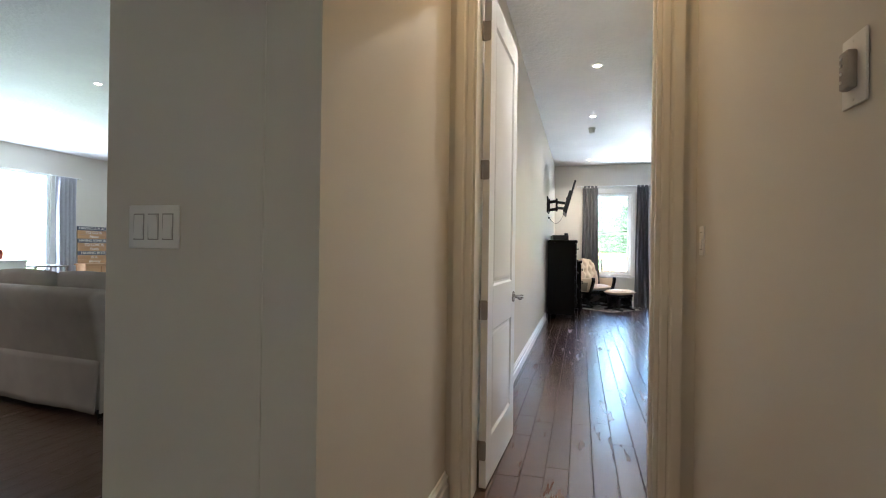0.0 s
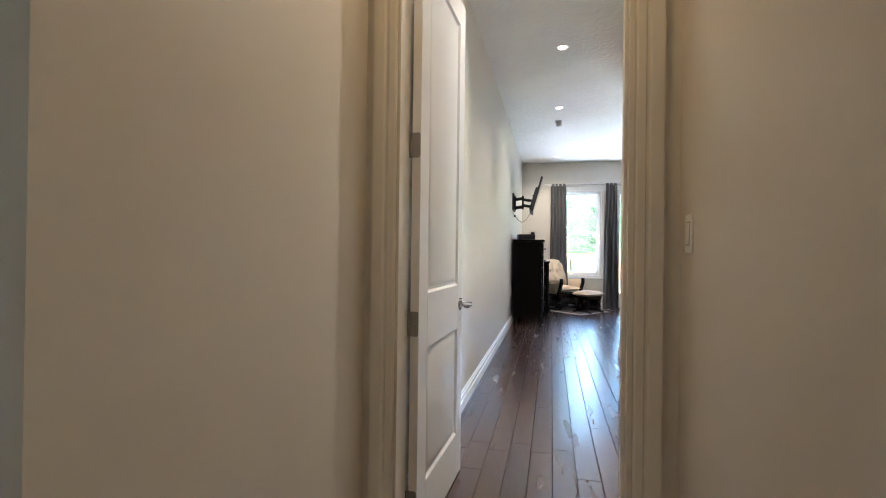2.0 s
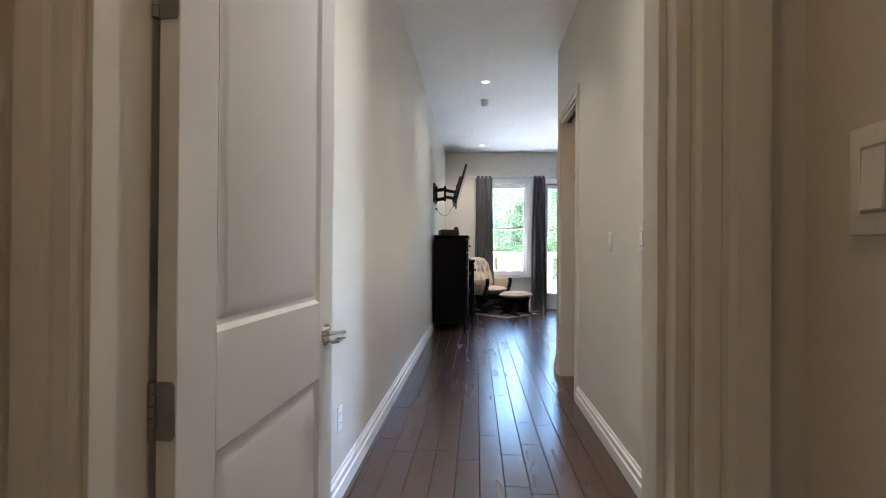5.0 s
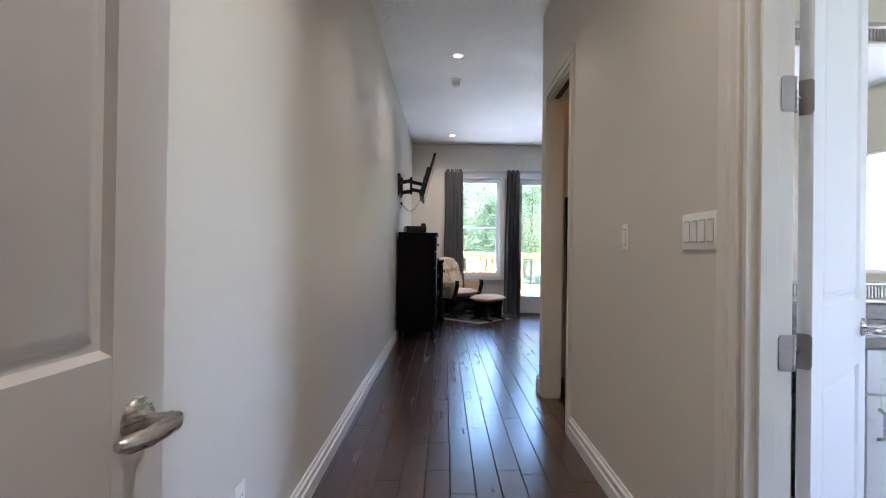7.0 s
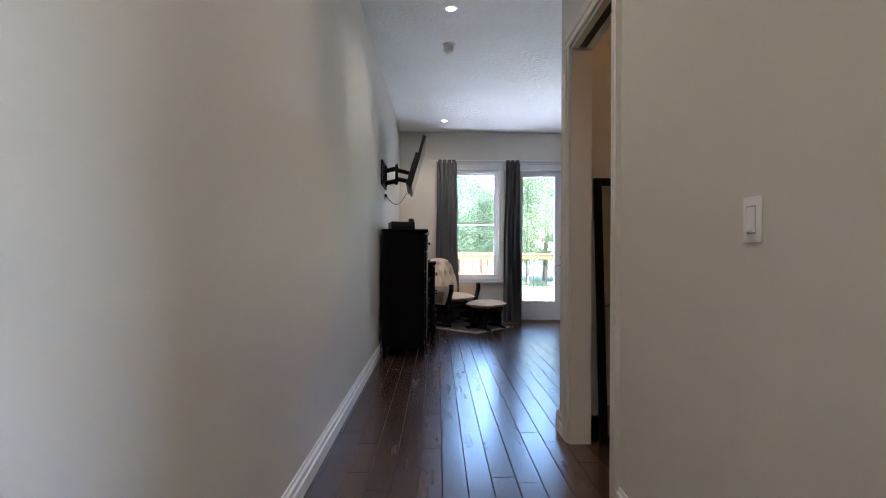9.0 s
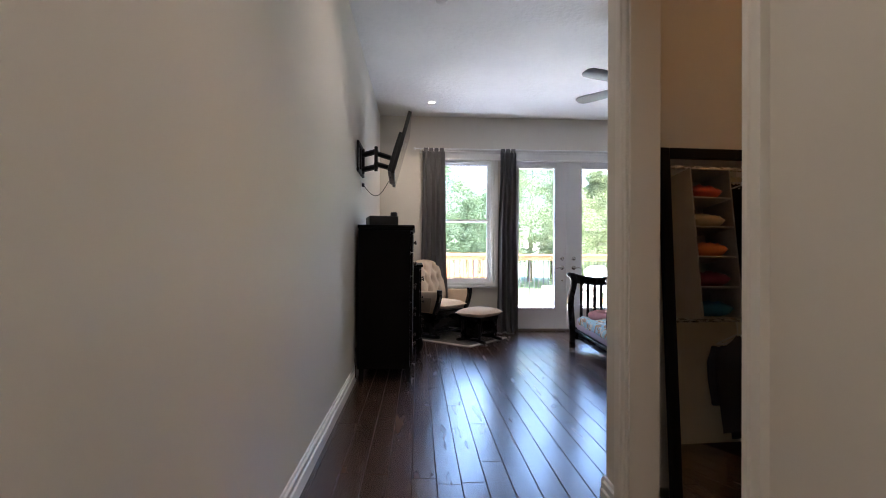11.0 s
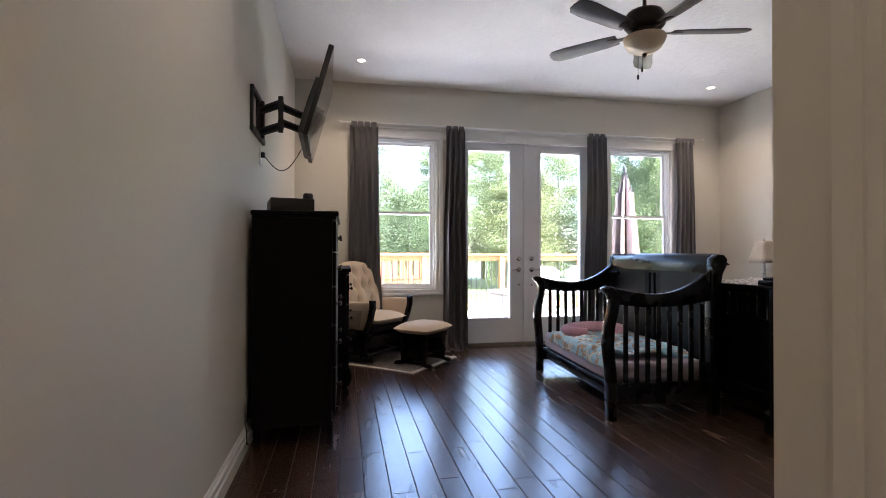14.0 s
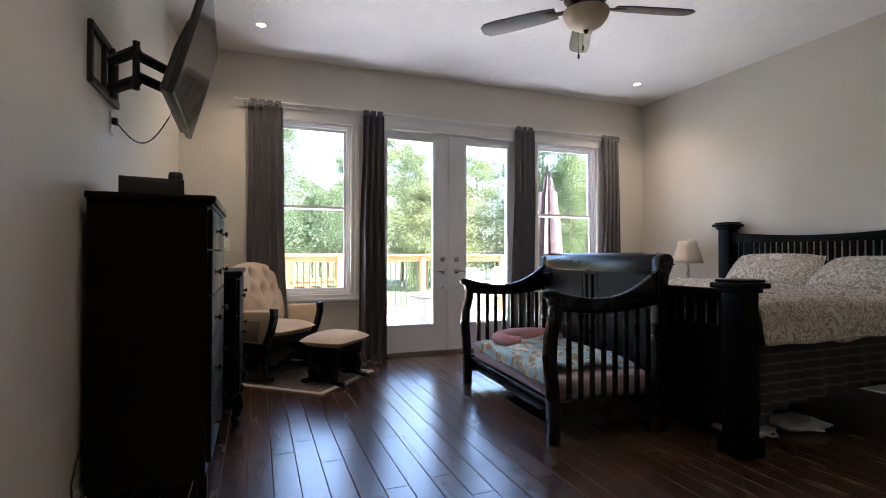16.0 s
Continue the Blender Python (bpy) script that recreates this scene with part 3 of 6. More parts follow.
bath_door = thing("door_2", pose(1.0635, 4.611, 0, 0, 0, 41), "white two-panel bathroom door standing open", "door", kind="structure")
part("leaf", panel_slab(0.72, 2.44, T, [(0.115, 0.605, 0.985, 2.31), (0.115, 0.605, 0.23, 0.765)]), M_DOOR, bath_door, "", 25)
lever(bath_door, 0.655, 0.885, T, -1)
for z in (0.19, 0.875, 1.56, 2.24):
    bm = bmesh.new()
    outline(bm, [(1.012, z - 0.0475), (1.012, z + 0.0475), (0.982, z + 0.0475), (0.976, z + 0.04), (0.976, z - 0.04), (0.982, z - 0.0475)], BATH_Y[1] - 0.0185, BATH_Y[1] - 0.0155, "y")
    for k in range(5):
        lathe(bm, [(0.0075, 0.0), (0.0075, 0.0175)], 12, (1.0185, BATH_Y[1] - 0.008, z - 0.0465 + k * 0.019))
    tube(bm, [(1.019, BATH_Y[1] - 0.004, z), (1.05, BATH_Y[1] + 0.018, z)], 0.004, 6)
    bm.transform(bath_door.matrix_basis.inverted())
    outline(bm, [(-0.018, z - 0.04), (-0.018, z + 0.04), (-0.012, z + 0.0475), (0.017, z + 0.0475), (0.017, z - 0.0475), (-0.012, z - 0.0475)], -0.003, 0.0006, "x")
    part("hinge", bm, M_HINGE, bath_door, "brushed nickel butt hinge", 40)


# ---- windows and French doors ----
def ring(bm, x0, x1, z0, z1, w, y0, y1, b=0.002, wb=None):
    wb = wb or w
    box(bm, x0, y0, z0, x0 + w, y1, z1, b)
    box(bm, x1 - w, y0, z0, x1, y1, z1, b)
    box(bm, x0 + w, y0, z0, x1 - w, y1, z0 + wb, b)
    box(bm, x0 + w, y0, z1 - w, x1 - w, y1, z1, b)


def window(name, x0, x1, z0, z1, y):
    """A white single-hung window in the plane y: outer frame, two sashes, panes."""
    win = thing(name, pose(0, y, 0), "white vinyl single-hung window with two sashes", "window", kind="structure")
    bm = bmesh.new()
    ring(bm, x0, x1, z0, z1, 0.020, 0.03, 0.14)
    ring(bm, x0 + 0.020, x1 - 0.020, z0 + 0.020, z1 - 0.020, 0.014, 0.05, 0.13)
    part("window_frame", bm, M_VINYL, win)
    mid = 1.60
    for name2, za, zb, ya in (("upper_sash", mid - 0.018, z1 - 0.034, 0.095), ("lower_sash", z0 + 0.034, mid + 0.018, 0.065)):
        bm = bmesh.new()
        ring(bm, x0 + 0.034, x1 - 0.034, za, zb, 0.028, ya, ya + 0.028)
        sash = part(name2, bm, M_VINYL, win)
        bm = bmesh.new()
        box(bm, x0 + 0.059, ya + 0.012, za + 0.025, x1 - 0.059, ya + 0.016, zb - 0.025)
        pane = part("pane", bm, M_GLASS, sash, "clear window glass", 0)
        pane.visible_shadow = False
    return win


window("window_1", *WIN_1, 0.70, 2.47, NORTH)
window("window_2", *WIN_2, 0.70, 2.47, NORTH)
bm = bmesh.new()
for a0, a1 in (WIN_1, WIN_2):
    w = lambda u, o: (u, NORTH - o)
    casing_leg(bm, lambda u, o, a=a0: w(a - u, o), 0.66, 2.475)
    casing_leg(bm, lambda u, o, a=a1: w(a + u, o), 0.66, 2.475)
    box(bm, a0 - 0.10, NORTH - 0.028, 0.628, a1 + 0.10, NORTH, 0.662, 0.006, 2)
    box(bm, a0 - 0.088, NORTH - 0.018, 0.662, a1 + 0.088, NORTH, 0.70, 0.004)
casing_leg(bm, lambda u, o: (FRENCH[0] - u, NORTH - o), 0, 2.475)
casing_leg(bm, lambda u, o: (FRENCH[1] + u, NORTH - o), 0, 2.475)
structure("trim_windows", bm, M_TRIM, "white window and patio door casings with sills", "trim", 30)
bm = bmesh.new()
run(bm, (WIN_2[1] + 0.105, NORTH), (WIN_1[0] - 0.105, NORTH), [(0, 2.476), (0.022, 2.476), (0.022, 2.49), (0.016, 2.497), (0.016, 2.575), (0.024, 2.582), (0.024, 2.598), (0.045, 2.618), (0.05, 2.636), (0, 2.636)])
structure("trim_head", bm, M_TRIM, "long white moulded header over windows and doors", "trim", 25)

fd = thing("door_3", pose(0, NORTH, 0), "closed white French patio doors with full glass", "door", kind="structure")
bm = bmesh.new()
box(bm, FRENCH[0], 0.0, 0, FRENCH[0] + 0.02, 0.15, 2.50, 0.002)
box(bm, FRENCH[1] - 0.02, 0.0, 0, FRENCH[1], 0.15, 2.50, 0.002)
box(bm, FRENCH[0] + 0.02, 0.0, 2.475, FRENCH[1] - 0.02, 0.15, 2.50, 0.002)
part("door_frame", bm, M_TRIM, fd)
bm = bmesh.new()
box(bm, FRENCH[0] + 0.02, -0.01, -0.016, FRENCH[1] - 0.02, 0.15, 0.03, 0.006, 2)
part("threshold", bm, material("bronze_threshold", (0.18, 0.16, 0.13), 0.4, 0.6), fd, "dull bronze metal threshold")
MID = (FRENCH[0] + FRENCH[1]) / 2
for s in (-1, 1):
    a, b2 = (FRENCH[0] + 0.023, MID - 0.003) if s < 0 else (MID + 0.003, FRENCH[1] - 0.023)
    bm = bmesh.new()
    g0, g1 = (a + 0.16, b2 - 0.19) if s < 0 else (a + 0.19, b2 - 0.16)
    z0, z1, ya, yb = 0.325, 2.39, 0.04, 0.085
    box(bm, a, ya, 0.033, g0, yb, 2.472, 0.002)
    box(bm, g1, ya, 0.033, b2, yb, 2.472, 0.002)
    box(bm, g0, ya, 0.033, g1, yb, z0)
    box(bm, g0, ya, z1, g1, yb, 2.472)
    ring(bm, g0 - 0.018, g1 + 0.018, z0 - 0.018, z1 + 0.018, 0.03, ya - 0.012, yb + 0.012, 0.005)
    leaf = part("leaf", bm, M_DOOR, fd)
    bm = bmesh.new()
    box(bm, g0, 0.06, z0, g1, 0.066, z1)
    part("pane", bm, M_GLASS, leaf, "clear glass", 0).visible_shadow = False
    hx = MID + s * 0.085
    for z, r in ((1.06, 0.030), (0.925, 0.031)):
        bm = bmesh.new()
        lathe(bm, [(r, 0), (r, 0.006), (r * 0.8, 0.012), (0.011, 0.016), (0.011, 0.03), (0.004, 0.034)], 24, (hx, ya, z), Matrix.Rotation(radians(90), 4, "X"))
        if z < 1:
            tube(bm, [(hx, ya - 0.03, z), (hx, ya - 0.05, z), (hx + s * 0.05, ya - 0.055, z + 0.002), (hx + s * 0.10, ya - 0.05, z - 0.008)], [0.010, 0.011, 0.009, 0.007], 10)
        part("door_handle" if z < 1 else "deadbolt", bm, M_NICKEL, leaf, "brushed nickel lever" if z < 1 else "brushed nickel deadbolt rose", 40)
    bm = bmesh.new()
    lathe(bm, [(0.013, 0), (0.013, 0.004), (0.005, 0.006)], 16, (hx, ya, 0.735), Matrix.Rotation(radians(90), 4, "X"))
    part("bolt_cover", bm, M_NICKEL, leaf, "", 40)
bm = bmesh.new()
box(bm, MID - 0.025, 0.022, 0.034, MID + 0.025, 0.0395, 2.47, 0.004)
part("astragal", bm, M_DOOR, fd)


# ---- curtains and rod ----
rod = thing("curtain_rod", pose(0, NORTH - 0.085, 2.615), "thin white curtain rod over the windows", "curtain rod")
bm = bmesh.new()
tube(bm, [(-0.02, 0, 0), (4.66, 0, 0)], 0.008, 12)
part("rod", bm, M_WHITE, rod)
for x in (-0.02, 4.66):
    bm = bmesh.new()
    lathe(bm, [(0.008, -0.02), (0.014, -0.01), (0.016, 0.0), (0.012, 0.012), (0.003, 0.018)], 14, (x, 0, 0), Matrix.Rotation(radians(90), 4, "Y"))
    part("finial", bm, M_WHITE, rod)
for x in (0.06, 2.24, 4.5):
    bm = bmesh.new()
    box(bm, x - 0.008, 0.002, -0.02, x + 0.008, 0.085, -0.009, 0.002)
    box(bm, x - 0.012, 0.077, -0.05, x + 0.012, 0.085, 0.02, 0.002)
    part("bracket", bm, M_WHITE, rod)


def curtain(x0, x1, b0, b1, seed, z0=0.02, pool=0.0):
    """A gathered tab-top panel: top from x0 to x1, hem from b0 to b1."""
    r = random.Random(seed)
    c = thing("curtain", pose((x0 + x1) / 2, NORTH - 0.085, 0), "grey tab-top curtain panel gathered on a thin rod", "curtain", "curtains at the patio doors")
    ph = [r.random() * 6.28 for _ in range(4)]
    folds = 4.5 if x1 - x0 > 0.25 else 3.6
    bm = bmesh.new()

    def f(u, v):
        z = z0 + (2.585 - z0) * v
        mid = (x0 + x1) / 2
        e = (1 - v) ** 1.6
        xa, xb = x0 + (b0 - x0) * e - mid, x1 + (b1 - x1) * e - mid
        w = 0.006 * math.sin(9 * v + ph[0])
        x = xa + (xb - xa) * (u + 0.035 * math.sin(2 * math.pi * folds * u + ph[1])) + w
        amp = 0.030 + 0.012 * math.sin(3 * v + ph[2])
        y = amp * math.sin(2 * math.pi * folds * u + 0.7 * math.sin(4 * v + ph[3])) + 0.010 * math.sin(2 * math.pi * folds * 2.3 * u + ph[2]) * (1 - v)
        y -= pool * max(0, 0.06 - z) * (1.5 + math.sin(12 * u))
        return (x, y - 0.01, z)
    sheet(bm, 84, 40, f)
    p = part("panel", bm, M_CURTAIN, c, "", 80)
    sm = p.modifiers.new("thick", "SOLIDIFY")
    sm.thickness = 0.003
    n = 4 if x1 - x0 > 0.25 else 3
    for i in range(n):
        u = (i + 0.5) / n
        x = x0 + (x1 - x0) * u - (x0 + x1) / 2
        bm = bmesh.new()
        pts = [(-0.012, -0.03), (-0.0135, 0.03), (-0.010, 0.042), (0, 0.046), (0.010, 0.042), (0.0135, 0.03), (0.012, -0.03)]
        inner = [(a * 0.75, b - 0.002) for a, b in pts]
        outline(bm, [(a, 2.585 + b) for a, b in pts] + [(a, 2.585 + b) for a, b in inner[::-1]], x - 0.03, x + 0.03, "x")
        part("tab", bm, M_CURTAIN, c, "", 50)
    return c


curtain(0.10, 0.40, 0.10, 0.47, 1)
curtain(1.205, 1.43, 1.17, 1.47, 2, 0.015, 1.2)
curtain(3.02, 3.26, 2.92, 3.27, 3)
curtain(4.26, 4.52, 4.25, 4.56, 4)


# ---- recessed lamps and smoke detector ----
def downlight(x, y, watts, z=CEIL, color=(1.0, 0.87, 0.70), beam=105):
    d = thing("recessed_light", pose(x, y, z), "small white recessed ceiling light, switched on; some added out of view", "ceiling light", "recessed ceiling lights")
    bm = bmesh.new()
    lathe(bm, [(0.038, -0.001), (0.040, -0.006), (0.054, -0.006), (0.058, 0.0), (0.038, 0.0)], 32)
    part("trim_ring", bm, M_WHITE, d, "", 40)
    bm = bmesh.new()
    lathe(bm, [(0.0005, -0.0035), (0.030, -0.0035), (0.0375, -0.001), (0.0005, -0.001)], 24)
    part("lens", bm, M_BULB, d, "glowing warm lamp")
    lamp = new("lamp", bpy.data.lights.new("downlight", "SPOT"))
    lamp.data.energy, lamp.data.color, lamp.data.shadow_soft_size = watts, color, 0.04
    lamp.data.spot_size, lamp.data.spot_blend = radians(beam), 1.0
    lamp.parent = d
    lamp.matrix_basis = pose(0, 0, -0.012)
    return d


DL = 17.0
# The one at y 4.27 is unseen, added at the others' spacing.
for x, y, k2, beam in ((0.2, 4.27, 0.21, 150), (0.2, 6.25, 0.13, 105), (0.2, 8.23, 0.12, 150), (0.2, 11.64, 0.24, 130), (4.3, 11.66, 0.24, 130)):
    downlight(x, y, DL * k2, CEIL, (1.0, 0.82, 0.60), beam)
# Corridor lamps out of view, added for the warm light there.
for x, y, k2 in ((-0.02, 2.72, 0.056), (-0.02, -0.4, 0.050)):
    downlight(x, y, DL * k2, CEIL, (1.0, 0.62, 0.26), 150)
# Only the first of these is visible; the other two are added.
for x, y in ((-5.52, 5.48), (-5.52, 2.3), (-8.6, 5.48)):
    downlight(x, y, DL * 0.3)
sd = thing("smoke_detector", pose(0.2, 8.92, CEIL), "white round smoke detector on the ceiling", "smoke detector")
bm = bmesh.new()
lathe(bm, [(0.058, 0.0), (0.058, -0.014), (0.052, -0.018), (0.035, -0.018)], 28)
part("base", bm, M_DETECTOR, sd, "", 40)
bm = bmesh.new()
lathe(bm, [(0.046, -0.017), (0.046, -0.050), (0.040, -0.075), (0.022, -0.088), (0.002, -0.090)], 28)
for i in range(10):
    a = 2 * math.pi * i / 10
    box(bm, 0.041 * math.cos(a) - 0.004, 0.041 * math.sin(a) - 0.004, -0.030, 0.041 * math.cos(a) + 0.004, 0.041 * math.sin(a) + 0.004, -0.018)
part("sensor_cap", bm, M_DETECTOR, sd, "", 40)


# ---- switches ----
def switch(m, gangs, label, group="", dimmer=False):
    """A decorator switch plate on the plane y = 0, facing -y, centred on its origin."""
    s = thing("light_switch", m, label, "light switch", group)
    w = 0.07 + 0.0475 * (gangs - 1)
    bm = bmesh.new()
    box(bm, -w / 2, -0.006, -0.0575, w / 2, 0, 0.0575, 0.003, 2)
    part("cover_plate", bm, M_SWITCH, s)
    for i in range(gangs):
        x = (i - (gangs - 1) / 2) * 0.0475
        # Grey ring round the rocker: the shade in its gap, put in as colour.
        bm = bmesh.new()
        ring(bm, x - 0.0175, x + 0.0175, -0.035, 0.035, 0.003, -0.0068, -0.005, 0.0)
        part("gap", bm, M_GAP, s)
        bm = bmesh.new()
        up = i % 2 == 0
        outline(bm, [(-0.006, -0.031), (-0.0105 if up else -0.0075, -0.031), (-0.0085, 0), (-0.0075 if up else -0.0125, 0.031), (-0.006, 0.031)], x - 0.0145, x + 0.0145, "x")
        part("rocker", bm, M_SWITCH, s)
        for z in (-0.048, 0.048):
            bm = bmesh.new()
            lathe(bm, [(0.003, 0.006), (0.003, 0.0068)], 8, (x, 0, z), Matrix.Rotation(radians(90), 4, "X"))
            part("screw", bm, M_SWITCH, s)
    return s


switch(pose(-1.034, 1.97, 1.215), 3, "ivory three-gang light switch on the corridor wall")
switch(pose(0.52, 3.045, 1.215, 0, 0, -90), 1, "ivory single light switch beside the door casing")
switch(pose(RIGHT, 5.455, 1.205, 0, 0, -90), 1, "white single light switch on the hall wall")
switch(pose(RIGHT, 4.822, 1.205, 0, 0, -90), 4, "white four-gang light switch on the hall wall")
switch(pose(-0.11, NORTH, 1.2), 1, "white single light switch beside the curtain")
fc = thing("wall_control", pose(0.52, 1.928, 1.487, 0, 0, -90), "white wall plate with a grey ventilation control", "wall control")
bm = bmesh.new()
box(bm, -0.04, -0.006, -0.0625, 0.04, 0, 0.0625, 0.003, 2)
part("cover_plate", bm, M_SWITCH, fc)
bm = bmesh.new()
box(bm, -0.0165, -0.022, -0.034, 0.0165, -0.005, 0.034, 0.005, 2)
part("control_body", bm, material("taupe_plastic", (0.36, 0.32, 0.27), 0.5), fc, "taupe control body")
for z in (-0.02, -0.005, 0.01, 0.022):
    bm = bmesh.new()
    lathe(bm, [(0.003, 0.021), (0.003, 0.0235)], 8, (-0.004, 0, z), Matrix.Rotation(radians(90), 4, "X"))
    part("button", bm, M_SWITCH, fc)
for z in (-0.052, 0.052):
    bm = bmesh.new()
    lathe(bm, [(0.003, 0.006), (0.003, 0.0068)], 8, (0, 0, z), Matrix.Rotation(radians(90), 4, "X"))
    part("screw", bm, M_SWITCH, fc)


bw = thing("window_4", pose(BATH_X + 0.06, 0, 0), "white bathroom window", "window", kind="structure")
bm = bmesh.new()
for a0, a1, z0, z1 in ((BATH_WIN[0], BATH_WIN[0] + 0.05, 0.95, 2.35), (BATH_WIN[1] - 0.05, BATH_WIN[1], 0.95, 2.35), (BATH_WIN[0] + 0.05, BATH_WIN[1] - 0.05, 0.95, 1.0), (BATH_WIN[0] + 0.05, BATH_WIN[1] - 0.05, 2.30, 2.35)):
    box(bm, -0.03, a0, z0, 0.03, a1, z1, 0.003)
part("window_frame", bm, M_VINYL, bw)
bm = bmesh.new()
box(bm, -0.002, BATH_WIN[0] + 0.045, 0.995, 0.002, BATH_WIN[1] - 0.045, 2.305)
part("pane", bm, M_GLASS, bw, "", 0).visible_shadow = False


def daylight_fill(name, m, w, h, watts, color=(0.88, 0.94, 1.0)):
    """An added area lamp at a window opening, standing in for daylight."""
    l = new(name, bpy.data.lights.new(name, "AREA"))
    l.data.shape, l.data.size, l.data.size_y, l.data.energy, l.data.color = "RECTANGLE", w, h, watts, color
    l.matrix_basis = m


# Lamps added over the bathroom and living room panes in place of sky light.
daylight_fill("bath_window_light", look((BATH_X - 0.01, 2.75, 1.65), (1.0, 2.75, 1.65)), 1.4, 1.3, 2.2, (0.84, 0.86, 1.0))
daylight_fill("living_window_light", look((-10.39, 6.85, 1.58), (-5.0, 6.85, 1.58)), 3.2, 2.0, 6.5)
# Unseen lamps below the sills, aimed up, added for the sunlit deck's bounce.
for a0, a1 in (WIN_1, WIN_2):
    mid = (a0 + a1) / 2
    daylight_fill("daylight_fill", look((mid, NORTH + 0.24, 0.64), (mid, NORTH - 0.40, 1.62)), a1 - a0 - 0.1, 0.12, 1.6)

# Lamp added low outside the patio doors, again for bounce onto the ceiling.
daylight_fill("patio_door_fill", look((MID, NORTH + 0.24, 0.30), (MID, NORTH - 0.70, 1.62)), 1.5, 0.12, 2.6)

lo_out = thing("wall_outlet", pose(LEFT, 4.78, 0.36, 0, 0, 90), "white duplex outlet low on the hall wall", "outlet")
bm = bmesh.new()
box(bm, -0.035, -0.006, -0.0575, 0.035, 0, 0.0575, 0.003, 2)
part("cover_plate", bm, M_SWITCH, lo_out)
for z in (-0.02, 0.02):
    bm = bmesh.new()
    lathe(bm, [(0.017, 0.005), (0.017, 0.0075), (0.0155, 0.008)], 20, (0, 0, z), Matrix.Rotation(radians(90), 4, "X"))
    so = part("socket", bm, M_SWITCH, lo_out)
    bm = bmesh.new()
    for x in (-0.006, 0.006):
        box(bm, x - 0.001, -0.0086, z - 0.002, x + 0.001, -0.0078, z + 0.006)
    part("slots", bm, M_PLASTIC, so)


# ---- tall chest, TV, low dresser ----
def knob(bm, at, m):
    lathe(bm, [(0.013, 0), (0.013, 0.003), (0.006, 0.006), (0.006, 0.014), (0.015, 0.02), (0.016, 0.025), (0.010, 0.031), (0.002, 0.032)], 16, at, m)


def chest(m, w, d, h, rows, label, leg="block"):
    """A chest of drawers: back on x = 0, drawers facing +x, width w along y."""
    c = thing("chest_of_drawers", m, label, "dresser")
    foot = 0.13
    bm = bmesh.new()
    box(bm, 0, 0.01, foot - 0.02, d - 0.022, w - 0.01, h - 0.045, 0.003)
    part("body", bm, M_BLACK, c)
    bm = bmesh.new()
    box(bm, -0.005, -0.012, h - 0.03, d + 0.015, w + 0.012, h, 0.008, 3)
    box(bm, 0, 0.0, h - 0.045, d, w, h - 0.03, 0.004)
    part("top", bm, M_BLACK, c)
    for x in (0.012, d - 0.055):
        for y in (0.012, w - 0.052):
            bm = bmesh.new()
            if leg == "block":
                outline(bm, [(y + 0.006, 0), (y + 0.034, 0), (y + 0.04, foot * 0.6), (y + 0.04, foot), (y, foot), (y, foot * 0.6)], x, x + 0.04, "x", 0.003)
            else:
                s = 1 if y > w / 2 else -1
                tube(bm, [(x + 0.02, y + 0.02, foot + 0.06), (x + 0.045, y + 0.02 + s * 0.004, foot), (x + 0.04, y + 0.02, foot * 0.55), (x + 0.02, y + 0.02, 0.045), (x + 0.035, y + 0.02 + s * 0.004, 0.012), (x + 0.04, y + 0.02 + s * 0.004, 0.0)], [0.045, 0.042, 0.03, 0.022, 0.027, 0.022], 12)
            part("leg", bm, M_BLACK, c)
    z = foot + 0.035
    tot = h - 0.055 - z
    hs = [1.25 - 0.1 * i for i in range(rows)]
    for i in range(rows):
        hh = tot * hs[i] / sum(hs)
        cols = 2 if i == rows - 1 and rows > 3 else 1
        for k in range(cols):
            y0 = 0.04 + (w - 0.08) * k / cols
            y1 = 0.04 + (w - 0.08) * (k + 1) / cols
            bm = bmesh.new()
            box(bm, 0.03, y0 + 0.012, z + 0.012, d - 0.02, y1 - 0.012, z + hh - 0.02)
            box(bm, d - 0.02, y0 + 0.003, z + 0.003, d, y1 - 0.003, z + hh - 0.003, 0.005, 2)
            dr = part("drawer", bm, M_BLACK, c)
            for f in ((0.5,) if cols == 2 else (0.2, 0.8)):
                bm = bmesh.new()
                knob(bm, (d, y0 + (y1 - y0) * f, z + hh / 2), Matrix.Rotation(radians(90), 4, "Y"))
                part("knob", bm, M_BRONZE, dr, "dark metal knob", 40)
        z += hh
    return c


chest(pose(LEFT + 0.035, 9.52, 0), 0.90, 0.475, 1.37, 5, "tall black chest of drawers with round metal knobs")
chest(pose(LEFT + 0.035, 10.56, 0), 1.0, 0.56, 1.0, 3, "low black dresser with curved cabriole legs", "cabriole")
cb = thing("cable_box", pose(-0.305, 9.83, 1.371, 0, 0, 12), "small black cable box on top of the chest", "cable box")
bm = bmesh.new()
box(bm, -0.13, -0.16, 0.006, 0.13, 0.16, 0.088, 0.005, 2)
part("casing", bm, M_PLASTIC, cb)
for x in (-0.09, 0.09):
    for y in (-0.13, 0.13):
        bm = bmesh.new()
        lathe(bm, [(0.01, 0), (0.01, 0.007)], 10, (x, y, 0))
        part("foot", bm, M_PLASTIC, cb)
sensor = thing("router_puck", pose(-0.188, 9.752, 1.461), "small round black device on the cable box", "device")
bm = bmesh.new()
lathe(bm, [(0.032, -0.002), (0.032, 0.026), (0.027, 0.036), (0.002, 0.038)], 20)
part("puck", bm, M_PLASTIC, sensor)

